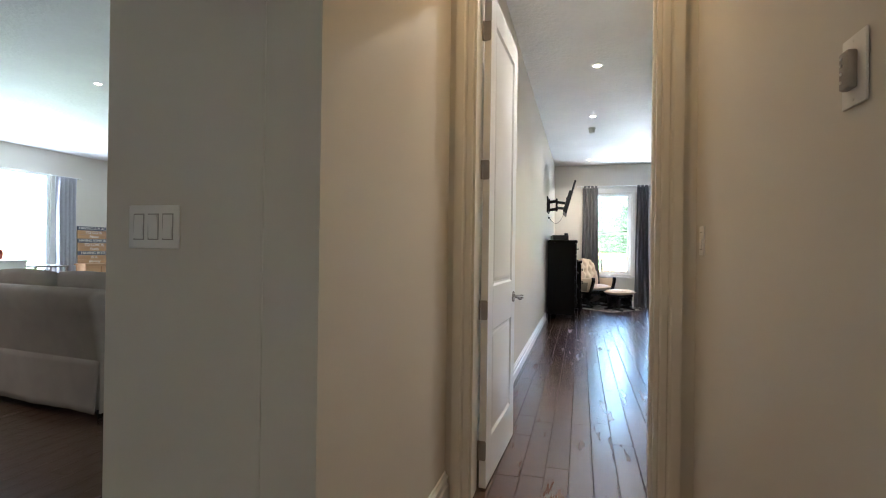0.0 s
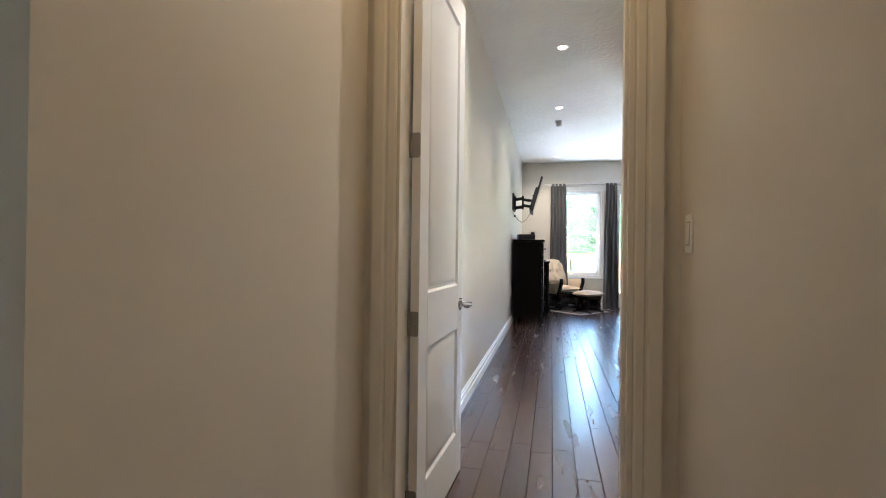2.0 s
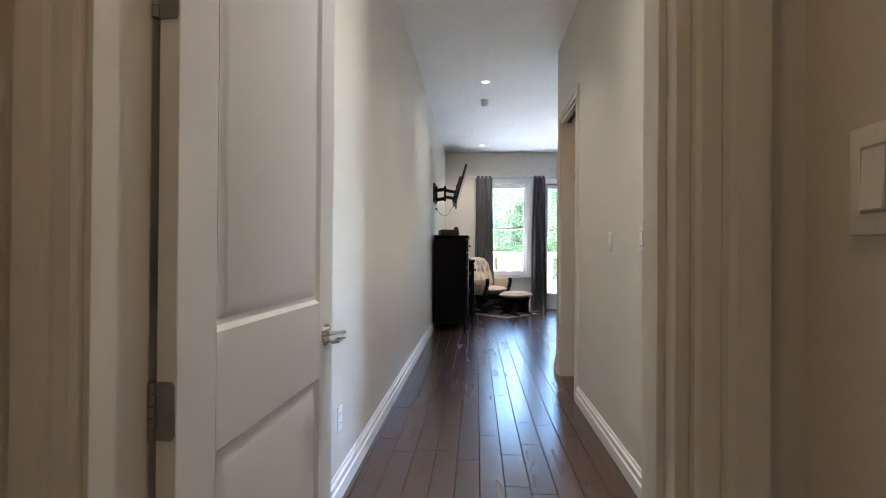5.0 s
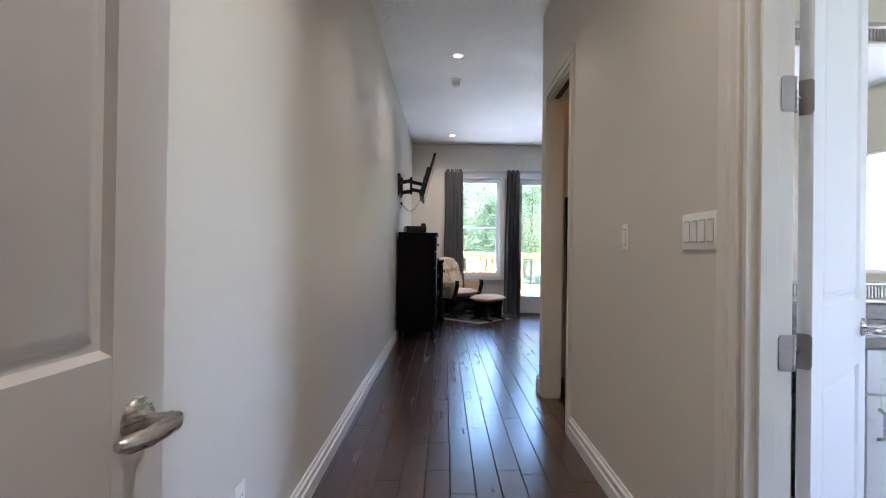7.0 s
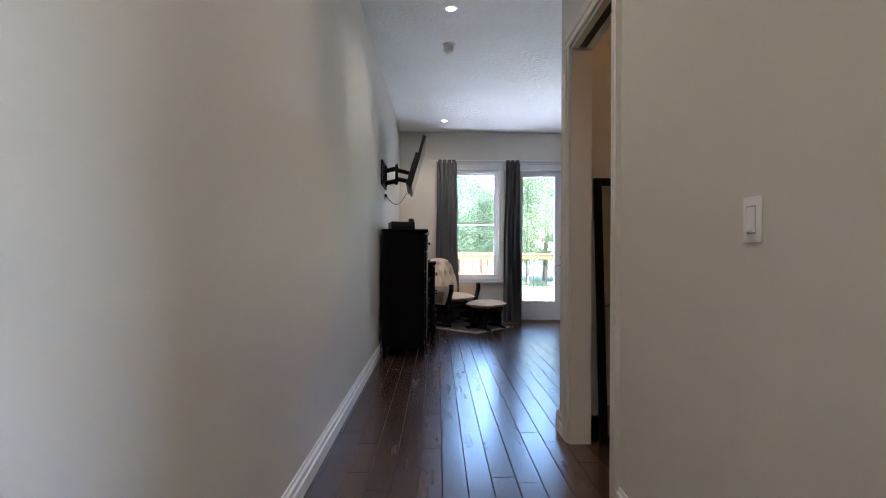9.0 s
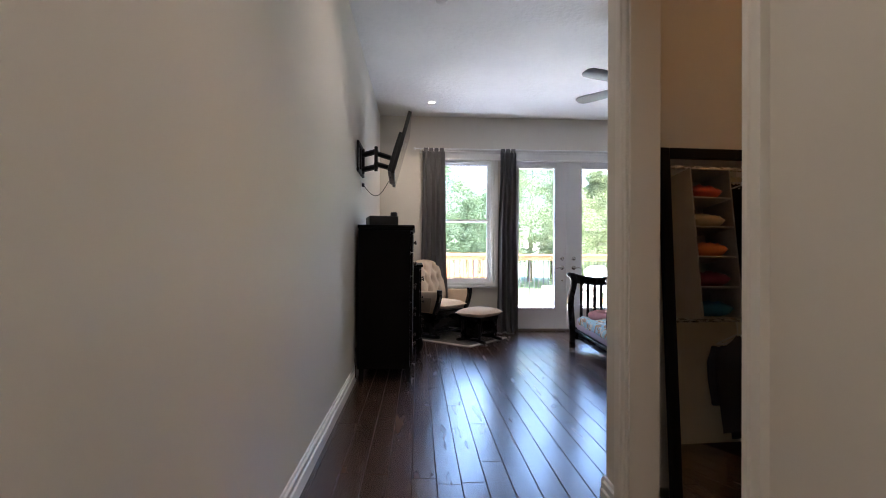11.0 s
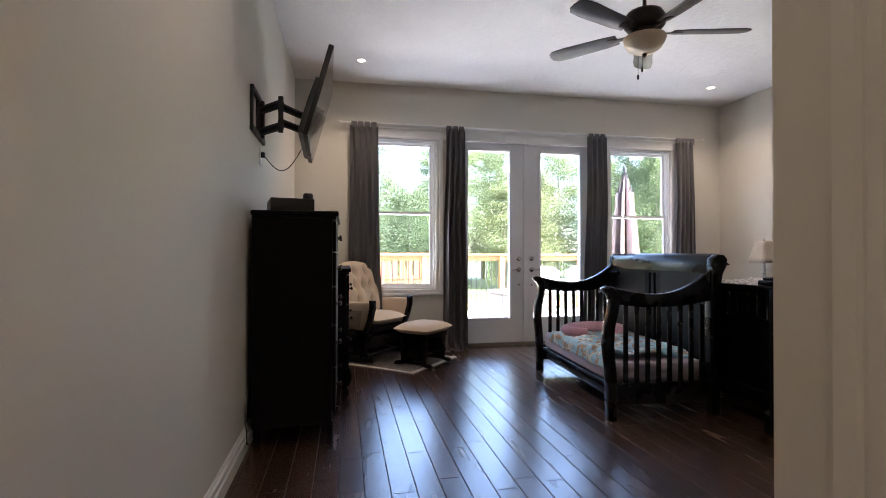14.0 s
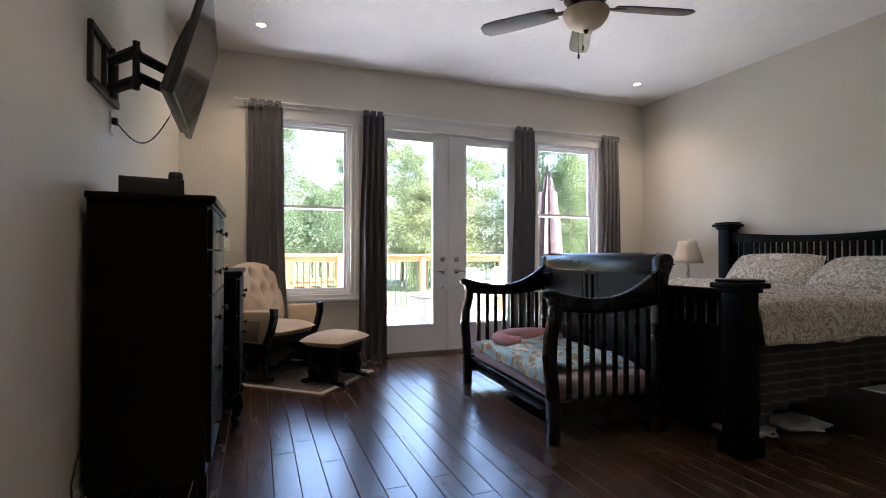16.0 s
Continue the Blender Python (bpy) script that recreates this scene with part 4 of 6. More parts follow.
tv = thing("television", pose(-0.132, 10.097, 2.116, 0, 15.5, 2), "flat black television tilted on a wall arm", "television")
bm = bmesh.new()
box(bm, -0.022, -0.485, -0.29, 0.010, 0.485, 0.29, 0.004, 2)
part("bezel", bm, M_PLASTIC, tv)
bm = bmesh.new()
box(bm, 0.0095, -0.475, -0.272, 0.0115, 0.475, 0.282)
part("screen", bm, M_SCREEN, tv, "dark glossy screen", 0)
bm = bmesh.new()
outline(bm, [(-0.43, -0.275), (0.43, -0.275), (0.42, -0.06), (0.33, 0.12), (-0.33, 0.12), (-0.42, -0.06)], -0.06, -0.011, "x", 0.01)
part("back_housing", bm, M_PLASTIC, tv)
bm = bmesh.new()
for z in (-0.20, -0.15, -0.10):
    box(bm, -0.058, -0.26, z, -0.054, 0.26, z + 0.03, 0.001)
part("vents", bm, M_SCREEN, tv)
mount = thing("tv_wall_mount", pose(LEFT, 9.87, 2.0), "black articulated steel TV wall bracket", "tv mount")
bm = bmesh.new()
for z in (-0.14, 0.10):
    box(bm, 0, -0.23, z, 0.022, 0.23, z + 0.035, 0.003)
for y in (-0.23, -0.02, 0.195):
    box(bm, 0, y, -0.105, 0.018, y + 0.035, 0.10, 0.003)
part("wall_plate", bm, M_IRON, mount)
for z in (-0.085, 0.055):
    bm = bmesh.new()
    tube(bm, [(0.02, 0.06, z), (0.165, -0.12, z)], 0.027, 8)
    part("arm", bm, M_IRON, mount)
    bm = bmesh.new()
    tube(bm, [(0.165, -0.12, z * 0.7), (0.325, 0.16, z * 0.7)], 0.025, 8)
    part("arm", bm, M_IRON, mount)
for x, y, z0, z1 in ((0.025, 0.06, -0.125, 0.115), (0.165, -0.12, -0.125, 0.10), (0.325, 0.16, -0.08, 0.075)):
    bm = bmesh.new()
    lathe(bm, [(0.016, z0), (0.016, z1)], 14, (x, y, 0))
    part("pivot", bm, M_IRON, mount)
bm = bmesh.new()
box(bm, 0.315, 0.08, -0.10, 0.333, 0.32, 0.14, 0.003)
part("head_plate", bm, M_IRON, mount)
outlet = thing("wall_outlet", pose(LEFT, 10.03, 1.77, 0, 0, 90), "white outlet plate below the TV bracket", "outlet")
bm = bmesh.new()
box(bm, -0.035, -0.006, -0.0575, 0.035, 0, 0.0575, 0.003, 2)
part("cover_plate", bm, M_SWITCH, outlet)
bm = bmesh.new()
box(bm, -0.016, -0.03, -0.005, 0.016, -0.005, 0.03, 0.004, 2)
part("plug", bm, M_PLASTIC, outlet, "black power plug")
cable = thing("tv_cable", pose(0, 0, 0), "thin black cable hanging from the outlet to the TV", "cable")
bm = bmesh.new()
pts = [(LEFT + 0.03, 10.03, 1.77)]
for i in range(1, 12):
    u = i / 12
    pts.append((LEFT + 0.03 + u * 0.255, 10.03 - 0.05 * u, 1.77 + 0.08 * u - 0.13 * math.sin(math.pi * u)))
pts.append((-0.235, 9.98, 1.855))
tube(bm, pts, 0.0035, 6)
part("cord", bm, M_PLASTIC, cable)
cable2 = thing("power_cord", pose(0, 0, 0), "loose black cord hanging behind the tall chest", "cable")
bm = bmesh.new()
tube(bm, [(LEFT + 0.02, 9.52, 0.30), (LEFT + 0.025, 9.46, 0.26), (LEFT + 0.03, 9.40, 0.21), (LEFT + 0.04, 9.38, 0.15), (LEFT + 0.035, 9.42, 0.07), (LEFT + 0.03, 9.52, 0.03)], 0.004, 6)
part("cord", bm, M_PLASTIC, cable2)


# ---- glider, ottoman, rug ----
RZ = -41
rug = thing("rug", pose(0.42, 11.88, 0, 0, 0, RZ), "small dark rug with cream trellis and cream border", "rug")
bm = bmesh.new()
box(bm, -0.66, -0.40, 0, 0.66, 0.40, 0.008, 0.002)
part("rug_field", bm, M_RUG, rug)
bm = bmesh.new()
box(bm, -0.70, -0.43, 0, 0.70, -0.395, 0.011, 0.003)
box(bm, -0.70, 0.395, 0, 0.70, 0.43, 0.011, 0.003)
box(bm, -0.70, -0.395, 0, -0.655, 0.395, 0.011, 0.003)
box(bm, 0.655, -0.395, 0, 0.70, 0.395, 0.011, 0.003)
part("border", bm, M_RUGEDGE, rug, "cream woven border")

ch = thing("glider_chair", pose(0.30, 11.99, 0.011, 0, 0, RZ), "cream cushioned glider rocking chair with black wooden frame", "chair")
bm = bmesh.new()
cushion(bm, 0.06, 0, 0.36, 0.56, 0.54, 0.13, 0.35)
part("seat", bm, M_CREAM, ch, "", 80)
tufts = [(-0.5, -0.35), (-0.5, 0.35), (0.05, -0.42), (0.05, 0.0), (0.05, 0.42), (0.55, -0.3), (0.55, 0.3)]
bm = bmesh.new()


def dents(x, y):
    return sum(0.055 * math.exp(-((x - a) ** 2 * 0.45 + (y - b) ** 2) / 0.010) + 0.020 * math.exp(-((y - b) ** 2) / 0.004 - (x - a) ** 2 / 0.12) for a, b in tufts)


bk = Matrix.Translation((-0.15, 0, 0.42)) @ Matrix.Rotation(radians(-107), 4, "Y") @ Matrix.Diagonal((1, 1, -1, 1))
cushion(bm, 0.295, 0, 0.0, 0.62, 0.62, 0.18, 0.35, 40, dents, bk, 0.10)
part("backrest", bm, M_CREAM, ch, "tufted cream back cushion", 80)
bm = bmesh.new()
outline(bm, [(-0.25, 0.0), (-0.27, 0.45), (-0.19, 0.56), (0, 0.62), (0.19, 0.56), (0.27, 0.45), (0.25, 0.0)], -0.004, 0.02, "x", 0.006)
bm.transform(Matrix.Translation((-0.25, 0, 0.36)) @ Matrix.Rotation(radians(-17), 4, "Y"))
part("back_frame", bm, M_ESP, ch)
for s in (-1, 1):
    bm = bmesh.new()
    pts = [(-0.24, 0.60), (0.27, 0.62), (0.30, 0.60), (0.29, 0.40), (0.20, 0.33), (-0.22, 0.34)]
    outline(bm, pts, s * 0.335 - 0.03, s * 0.335 + 0.03, "y", 0.018)
    part("arm_pad", bm, M_CREAM, ch, "cream upholstered arm", 60)
    bm = bmesh.new()
    outline(bm, [(0.285, 0.64), (0.335, 0.635), (0.335, 0.55), (0.30, 0.42), (0.245, 0.30), (0.20, 0.30), (0.26, 0.45), (0.29, 0.56)], s * 0.335 - 0.034, s * 0.335 + 0.034, "y", 0.012)
    part("arm_front", bm, M_ESP, ch)
    bm = bmesh.new()
    outline(bm, [(-0.15, 0.52), (0.20, 0.53), (0.17, 0.35), (-0.14, 0.35)], s * 0.367 - 0.006, s * 0.367 + 0.008, "y", 0.004)
    part("side_pocket", bm, M_POCKET_SHADE, ch, "cloth side pocket, taupe for the shade on it")
    bm = bmesh.new()
    tube(bm, [(-0.27, s * 0.33, 0.03), (-0.22, s * 0.33, 0.025), (0.22, s * 0.33, 0.025), (0.30, s * 0.33, 0.035)], 0.022, 10)
    part("base_rail", bm, M_ESP, ch)
    for x in (-0.16, 0.16):
        bm = bmesh.new()
        tube(bm, [(x, s * 0.33, 0.03), (x * 0.9, s * 0.30, 0.18), (x * 0.9, s * 0.30, 0.33)], [0.016, 0.019, 0.016], 10)
        part("post", bm, M_ESP, ch)
for x in (-0.17, 0.17):
    bm = bmesh.new()
    tube(bm, [(x, -0.33, 0.06), (x, 0.33, 0.06)], 0.014, 10)
    part("stretcher", bm, M_ESP, ch)
bm = bmesh.new()
box(bm, -0.22, -0.29, 0.29, 0.24, 0.29, 0.355, 0.008)
part("seat_frame", bm, M_ESP, ch)
# Solid boards added so the shaded base mechanism reads as one dark mass.
for s in (-1, 1):
    bm = bmesh.new()
    outline(bm, [(-0.24, 0.03), (-0.20, 0.14), (-0.23, 0.34), (0.24, 0.34), (0.20, 0.14), (0.26, 0.03), (0.16, 0.07), (-0.14, 0.07)], s * 0.31 - 0.012, s * 0.31 + 0.012, "y", 0.004)
    part("glider_side", bm, M_ESP, ch)
for x, z0, z1 in ((-0.19, 0.10, 0.30), (0.17, 0.12, 0.24)):
    bm = bmesh.new()
    box(bm, x - 0.012, -0.30, z0, x + 0.012, 0.30, z1, 0.004)
    part("cross_board", bm, M_ESP, ch)

ot = thing("ottoman", pose(0.83, 11.53, 0.011, 0, 0, RZ), "cream cushioned gliding ottoman with black wooden base", "ottoman")
bm = bmesh.new()
cushion(bm, 0, 0, 0.30, 0.43, 0.54, 0.12, 0.3)
part("seat", bm, M_CREAM, ot, "", 80)
bm = bmesh.new()
box(bm, -0.16, -0.21, 0.265, 0.16, 0.21, 0.315, 0.006)
part("seat_frame", bm, M_ESP, ot)
for s in (-1, 1):
    bm = bmesh.new()
    outline(bm, [(-0.22, 0.0), (-0.21, 0.03), (-0.1, 0.05), (0.1, 0.05), (0.21, 0.03), (0.22, 0.0), (0.16, 0.0), (0.1, 0.018), (-0.1, 0.018), (-0.16, 0.0)], s * 0.19 - 0.018, s * 0.19 + 0.018, "y", 0.004)
    part("base_rail", bm, M_ESP, ot)
    bm = bmesh.new()
    lathe(bm, [(0.018, 0.04), (0.014, 0.08), (0.022, 0.11), (0.014, 0.14), (0.014, 0.2), (0.020, 0.23), (0.018, 0.275)], 14, (0.13, s * 0.19, 0))
    part("post", bm, M_ESP, ot)
    bm = bmesh.new()
    lathe(bm, [(0.018, 0.04), (0.014, 0.08), (0.022, 0.11), (0.014, 0.14), (0.014, 0.2), (0.020, 0.23), (0.018, 0.275)], 14, (-0.13, s * 0.19, 0))
    part("post", bm, M_ESP, ot)
# Boards added here too, for the dark shade under the ottoman.
for s in (-1, 1):
    bm = bmesh.new()
    outline(bm, [(-0.12, 0.04), (-0.15, 0.16), (-0.13, 0.27), (0.13, 0.27), (0.15, 0.16), (0.12, 0.04)], s * 0.155 - 0.01, s * 0.155 + 0.01, "y", 0.004)
    part("glider_side", bm, M_ESP, ot)
for x, z in ((-0.13, 0.06), (0.13, 0.12)):
    bm = bmesh.new()
    tube(bm, [(x, -0.19, z), (x, 0.19, z)], 0.012, 10)
    part("stretcher", bm, M_ESP, ot)


# ---- toddler bed made from a sleigh crib ----
CR = pose(2.255, 10.30, 0, 0, 0, -3.5)
crib = thing("toddler_crib", CR, "black sleigh crib converted to an open toddler bed", "crib")
HY = 0.735
POST = [(-0.375, 0), (-0.435, 0), (-0.438, 0.20), (-0.445, 0.35), (-0.462, 0.50), (-0.455, 0.62), (-0.425, 0.74), (-0.418, 0.80), (-0.435, 0.845), (-0.465, 0.865), (-0.470, 0.893), (-0.440, 0.905), (-0.395, 0.895), (-0.365, 0.86), (-0.355, 0.79), (-0.365, 0.72), (-0.39, 0.62), (-0.395, 0.50), (-0.382, 0.35), (-0.372, 0.20)]
for s in (-1, 1):
    y = s * HY
    bm = bmesh.new()
    outline(bm, POST, y - 0.035, y + 0.035, "y", 0.008)
    part("front_post", bm, M_ESP, crib, "", 50)
    bm = bmesh.new()
    top = [(-0.40, 0.90)] + [(-0.36 + 0.69 * i / 12, 0.885 - 0.048 * math.sin(math.pi * i / 12) + 0.135 * (i / 12) ** 3.2) for i in range(13)]
    low = [(0.33, 0.80), (0.10, 0.762), (-0.15, 0.755), (-0.36, 0.775)]
    outline(bm, top + low, y - 0.022, y + 0.022, "y", 0.006)
    part("top_rail", bm, M_ESP, crib, "", 50)
    bm = bmesh.new()
    box(bm, -0.38, y - 0.018, 0.10, 0.33, y + 0.018, 0.245, 0.004)
    part("bottom_rail", bm, M_ESP, crib)
    for i in range(8):
        x = -0.30 + 0.56 * i / 7
        bm = bmesh.new()
        box(bm, x - 0.016, y - 0.009, 0.24, x + 0.016, y + 0.009, 0.775, 0.003)
        part("slat", bm, M_ESP, crib)
    bm = bmesh.new()
    outline(bm, [(0.310, 0), (0.380, 0), (0.380, 0.85), (0.400, 0.98), (0.430, 1.04), (0.435, 1.085), (0.410, 1.115), (0.365, 1.12), (0.325, 1.09), (0.315, 1.0), (0.310, 0.85)], y - 0.035, y + 0.035, "y", 0.008)
    part("back_post", bm, M_ESP, crib, "", 50)
bm = bmesh.new()
YI = HY - 0.035
box(bm, 0.330, -YI, 0.20, 0.360, -0.10, 0.99, 0.003)
box(bm, 0.330, 0.10, 0.20, 0.360, YI, 0.99, 0.003)
box(bm, 0.330, -0.10, 0.20, 0.360, 0.10, 0.32, 0.003)
box(bm, 0.330, -0.10, 0.965, 0.360, 0.10, 0.99, 0.003)
for y in (-0.075, 0.0, 0.075):
    box(bm, 0.330, y - 0.022, 0.32, 0.360, y + 0.022, 0.965, 0.003)
part("back_panel", bm, M_BLACK, crib)
bm = bmesh.new()
t_pts = [(0.325, 0.985), (0.320, 1.05), (0.335, 1.10), (0.375, 1.125), (0.415, 1.12), (0.440, 1.085), (0.51, 1.045), (0.415, 1.03), (0.405, 1.06), (0.380, 1.075), (0.365, 1.05), (0.360, 0.985)]
outline(bm, t_pts, -YI, YI, "y", 0.003)
part("rolled_top_rail", bm, M_ESP, crib, "", 60)
bm = bmesh.new()
box(bm, -0.350, -YI, 0.115, -0.310, YI, 0.165, 0.006, 2)
part("front_rail", bm, M_ESP, crib)
bm = bmesh.new()
box(bm, -0.385, -YI, 0.20, 0.33, YI, 0.225, 0.004)
part("mattress_board", bm, M_ESP, crib)
mt = thing("crib_mattress", CR @ Matrix.Translation((0, 0, 0.226)), "crib mattress in a pale pink fitted sheet", "mattress")
bm = bmesh.new()
box(bm, -0.375, -0.685, 0, 0.32, 0.685, 0.145, 0.035, 4)
part("mattress", bm, M_PINK, mt, "", 60)


def drape(x0, x1, y0, y1, top, hem, r, amp, seed):
    """A blanket from x0 to x1 (hanging over at x0 to the height hem) with soft wrinkles."""
    span = (x1 - x0) + (top - hem)

    def f(u, v):
        y = y0 + (y1 - y0) * u
        s = v * span
        nz = noise.noise(Vector((s * 6, y * 6, seed))) * amp + noise.noise(Vector((s * 17, y * 14, seed + 3))) * amp * 0.45
        hang = (top - hem) * (1 + 0.25 * noise.noise(Vector((y * 4, seed, 0))))
        d = s - (x1 - x0)
        if d < -r:
            return (x1 - s, y, top + nz + 0.5 * amp)
        if d < r:
            a = (d + r) / (2 * r) * math.pi / 2
            return (x0 + r - math.sin(a) * (r + 0.006), y, top - r + math.cos(a) * (r + 0.006) + nz * math.cos(a))
        return (x0 - 0.008 + 0.4 * nz - 0.15 * (d - r), y + 0.3 * nz, top - r - (d - r) * hang / (top - hem))
    return f


q = thing("quilt", CR @ Matrix.Translation((0, 0, 0.226)), "rumpled aqua child's quilt with a brown print", "blanket")
bm = bmesh.new()
sheet(bm, 60, 60, drape(-0.385, 0.29, -0.60, 0.50, 0.172, 0.09, 0.03, 0.036, 5))
qp = part("cover", bm, M_QUILT, q, "", 80)
qp.modifiers.new("thick", "SOLIDIFY").thickness = 0.018
np_ = thing("nursing_pillow", CR @ Matrix.Translation((-0.03, 0.42, 0.405)) @ pose(0.02, -0.06, -0.012, 0, 0, 8) @ Matrix.Diagonal((1.05, 1, 0.8, 1)), "pink dotted U-shaped nursing pillow", "pillow")
bm = bmesh.new()
arc = [(0.20 * math.cos(radians(a)) * 1.2, 0.17 * math.sin(radians(a)), 0.05) for a in range(-50, 231, 14)]
tube(bm, arc, [0.035 + 0.032 * math.sin(math.pi * (0.12 + 0.76 * i / (len(arc) - 1))) for i in range(len(arc))], 18)
part("cushion", bm, M_PINKMINKY, np_, "", 80)


# ---- large bed ----
BX0, BX1, BY0, BY1 = 2.70, 4.86, 9.10, 10.95
bed = thing("bed", pose(0, 0, 0), "large black mission-style bed with square capped posts", "bed")


def bed_post(x, y, h):
    bm = bmesh.new()
    box(bm, x - 0.065, y - 0.065, 0, x + 0.065, y + 0.065, h - 0.05, 0.006, 2)
    post = part("post", bm, M_BLACK, bed)
    bm = bmesh.new()
    box(bm, x - 0.085, y - 0.085, 0, x + 0.085, y + 0.085, 0.10, 0.008, 2)
    part("post_base", bm, M_BLACK, post)
    bm = bmesh.new()
    box(bm, x - 0.08, y - 0.08, h - 0.075, x + 0.08, y + 0.08, h - 0.05, 0.006, 2)
    box(bm, x - 0.108, y - 0.108, h - 0.05, x + 0.108, y + 0.108, h - 0.018, 0.010, 2)
    box(bm, x - 0.09, y - 0.09, h - 0.018, x + 0.09, y + 0.09, h, 0.010, 2)
    part("post_cap", bm, M_BLACK, post)


for x, h in ((BX0, 0.975), (BX1, 1.46)):
    for y in (BY0, BY1):
        bed_post(x, y, h)
ya, yb = BY0 + 0.065, BY1 - 0.065
bm = bmesh.new()
n = 24
topc = [(ya + (yb - ya) * i / n, 1.345 - 0.05 * math.sin(math.pi * i / n)) for i in range(n + 1)]
outline(bm, topc + [(yb, 1.235), (ya, 1.235)], BX1 - 0.025, BX1 + 0.025, "x", 0.006)
part("headboard_rail", bm, M_BLACK, bed)
for i in range(30):
    y = ya + (yb - ya) * (i + 0.5) / 30
    bm = bmesh.new()
    box(bm, BX1 - 0.009, y - 0.018, 1.06, BX1 + 0.009, y + 0.018, 1.238, 0.002)
    part("headboard_slat", bm, M_BLACK, bed)
bm = bmesh.new()
box(bm, BX1 - 0.022, ya, 1.0, BX1 + 0.022, yb, 1.062, 0.004)
box(bm, BX1 - 0.014, ya, 0.35, BX1 + 0.014, yb, 1.0)
part("headboard_panel", bm, M_BLACK, bed)
bm = bmesh.new()
box(bm, BX0 - 0.025, ya, 0.855, BX0 + 0.025, yb, 0.915, 0.006, 2)
part("footboard_rail", bm, M_BLACK, bed)
for i in range(22):
    y = ya + (yb - ya) * (i + 0.5) / 22
    bm = bmesh.new()
    box(bm, BX0 - 0.009, y - 0.026, 0.70, BX0 + 0.009, y + 0.026, 0.858, 0.002)
    part("footboard_slat", bm, M_BLACK, bed)
bm = bmesh.new()
box(bm, BX0 - 0.022, ya, 0.64, BX0 + 0.022, yb, 0.70, 0.004)
box(bm, BX0 - 0.014, ya, 0.18, BX0 + 0.014, yb, 0.64)
box(bm, BX0 - 0.026, ya, 0.14, BX0 + 0.026, yb, 0.24, 0.004)
part("footboard_panel", bm, M_BLACK, bed)
for y in (BY0, BY1):
    bm = bmesh.new()
    box(bm, BX0 + 0.065, y - 0.016, 0.28, BX1 - 0.065, y + 0.016, 0.44, 0.004)
    part("side_rail", bm, M_BLACK, bed)
bm = bmesh.new()
box(bm, BX0 + 0.03, BY0 + 0.02, 0.40, BX1 - 0.03, BY1 - 0.02, 0.44)
part("slat_base", bm, M_BLACK, bed)
ms = thing("mattress", pose(0, 0, 0.441), "thick white mattress on the large bed", "mattress")
bm = bmesh.new()
box(bm, BX0 + 0.05, BY0 + 0.03, 0, BX1 - 0.05, BY1 - 0.03, 0.335, 0.05, 4)
part("mattress", bm, M_WHITE, ms, "", 60)
cf = thing("comforter", pose(BX0 + 0.06, 0, 0) , "beige comforter with a white leaf scroll print", "comforter")
bm = bmesh.new()
fy = drape(BY0 - 0.075, BY1 - 0.03, 0.0, BX1 - BX0 - 0.14, 0.82, 0.615, 0.06, 0.045, 9)
sheet(bm, 90, 80, lambda u, v: (lambda p: (p[1], p[0], p[2]))(fy(u, v)))
cp = part("cover", bm, M_COMF, cf, "", 80)
cp.modifiers.new("thick", "SOLIDIFY").thickness = 0.02
for y, tilt, k in ((10.14, 62, 1), (9.36, 58, 2)):
    pl = thing("pillow", pose(4.60 - 0.06 * k, y, 0.845 - 0.025 * k, 0, -tilt + 90 - 44 + 8 * k, 10 - 8 * k), "beige pillow with a white leaf scroll print", "pillow", "pillows on the large bed")
    bm = bmesh.new()
    cushion(bm, 0, 0, 0, 0.44, 0.78, 0.15, 0.25, 22, None, Matrix.Translation((-0.10, 0, 0.10)) @ Matrix.Rotation(radians(-38), 4, "Y"))
    part("pillow_case", bm, M_COMF, pl, "", 80)
sk = thing("bed_skirt", pose(0, BY0 - 0.06, 0), "grey striped gathered bed skirt, hitched up at one end", "bed skirt")
bm = bmesh.new()


def skirt(u, v):
    x = BX0 + 0.08 + (BX1 - BX0 - 0.2) * u
    low = 0.22 + 0.22 * u + 0.012 * math.sin(9 * u) - 0.05 * max(0, 0.06 - u) / 0.06
    z = 0.66 + (low - 0.66) * v
    y = -0.014 * v * math.sin(74 * u + 2 * math.sin(7 * u)) - 0.03 * v + 0.03
    return (x, y, z)


sheet(bm, 160, 16, skirt)
sp = part("skirt", bm, M_SKIRT, sk, "", 80)
sp.modifiers.new("thick", "SOLIDIFY").thickness = 0.003
for i, (x, y, w, h, a) in enumerate(((3.0, 9.22, 0.30, 0.10, 12), (3.42, 9.20, 0.36, 0.09, -8))):
    bag = thing("storage_bag", pose(x, y + 0.1, 0, 0, 0, a), "soft white laundry bag stored under the bed", "bag", "bags under the bed")
    bm = bmesh.new()

    def lump(dx, dy, i=i):
        return 0.03 * (1 + noise.noise(Vector((dx * 3, dy * 3, i * 5.0))))
    cushion(bm, 0, 0, 0, w, 0.28, h, 0.3, 18, lump)
    part("bag", bm, M_PINK if i == 9 else M_WHITE, bag, "", 80)
    bm = bmesh.new()
    tube(bm, [(-0.05, -0.12, h * 0.6), (-0.02, -0.17, h * 0.45), (0.03, -0.18, h * 0.4), (0.06, -0.14, h * 0.6)], 0.008, 8)
    part("handle", bm, M_WHITE, bag)

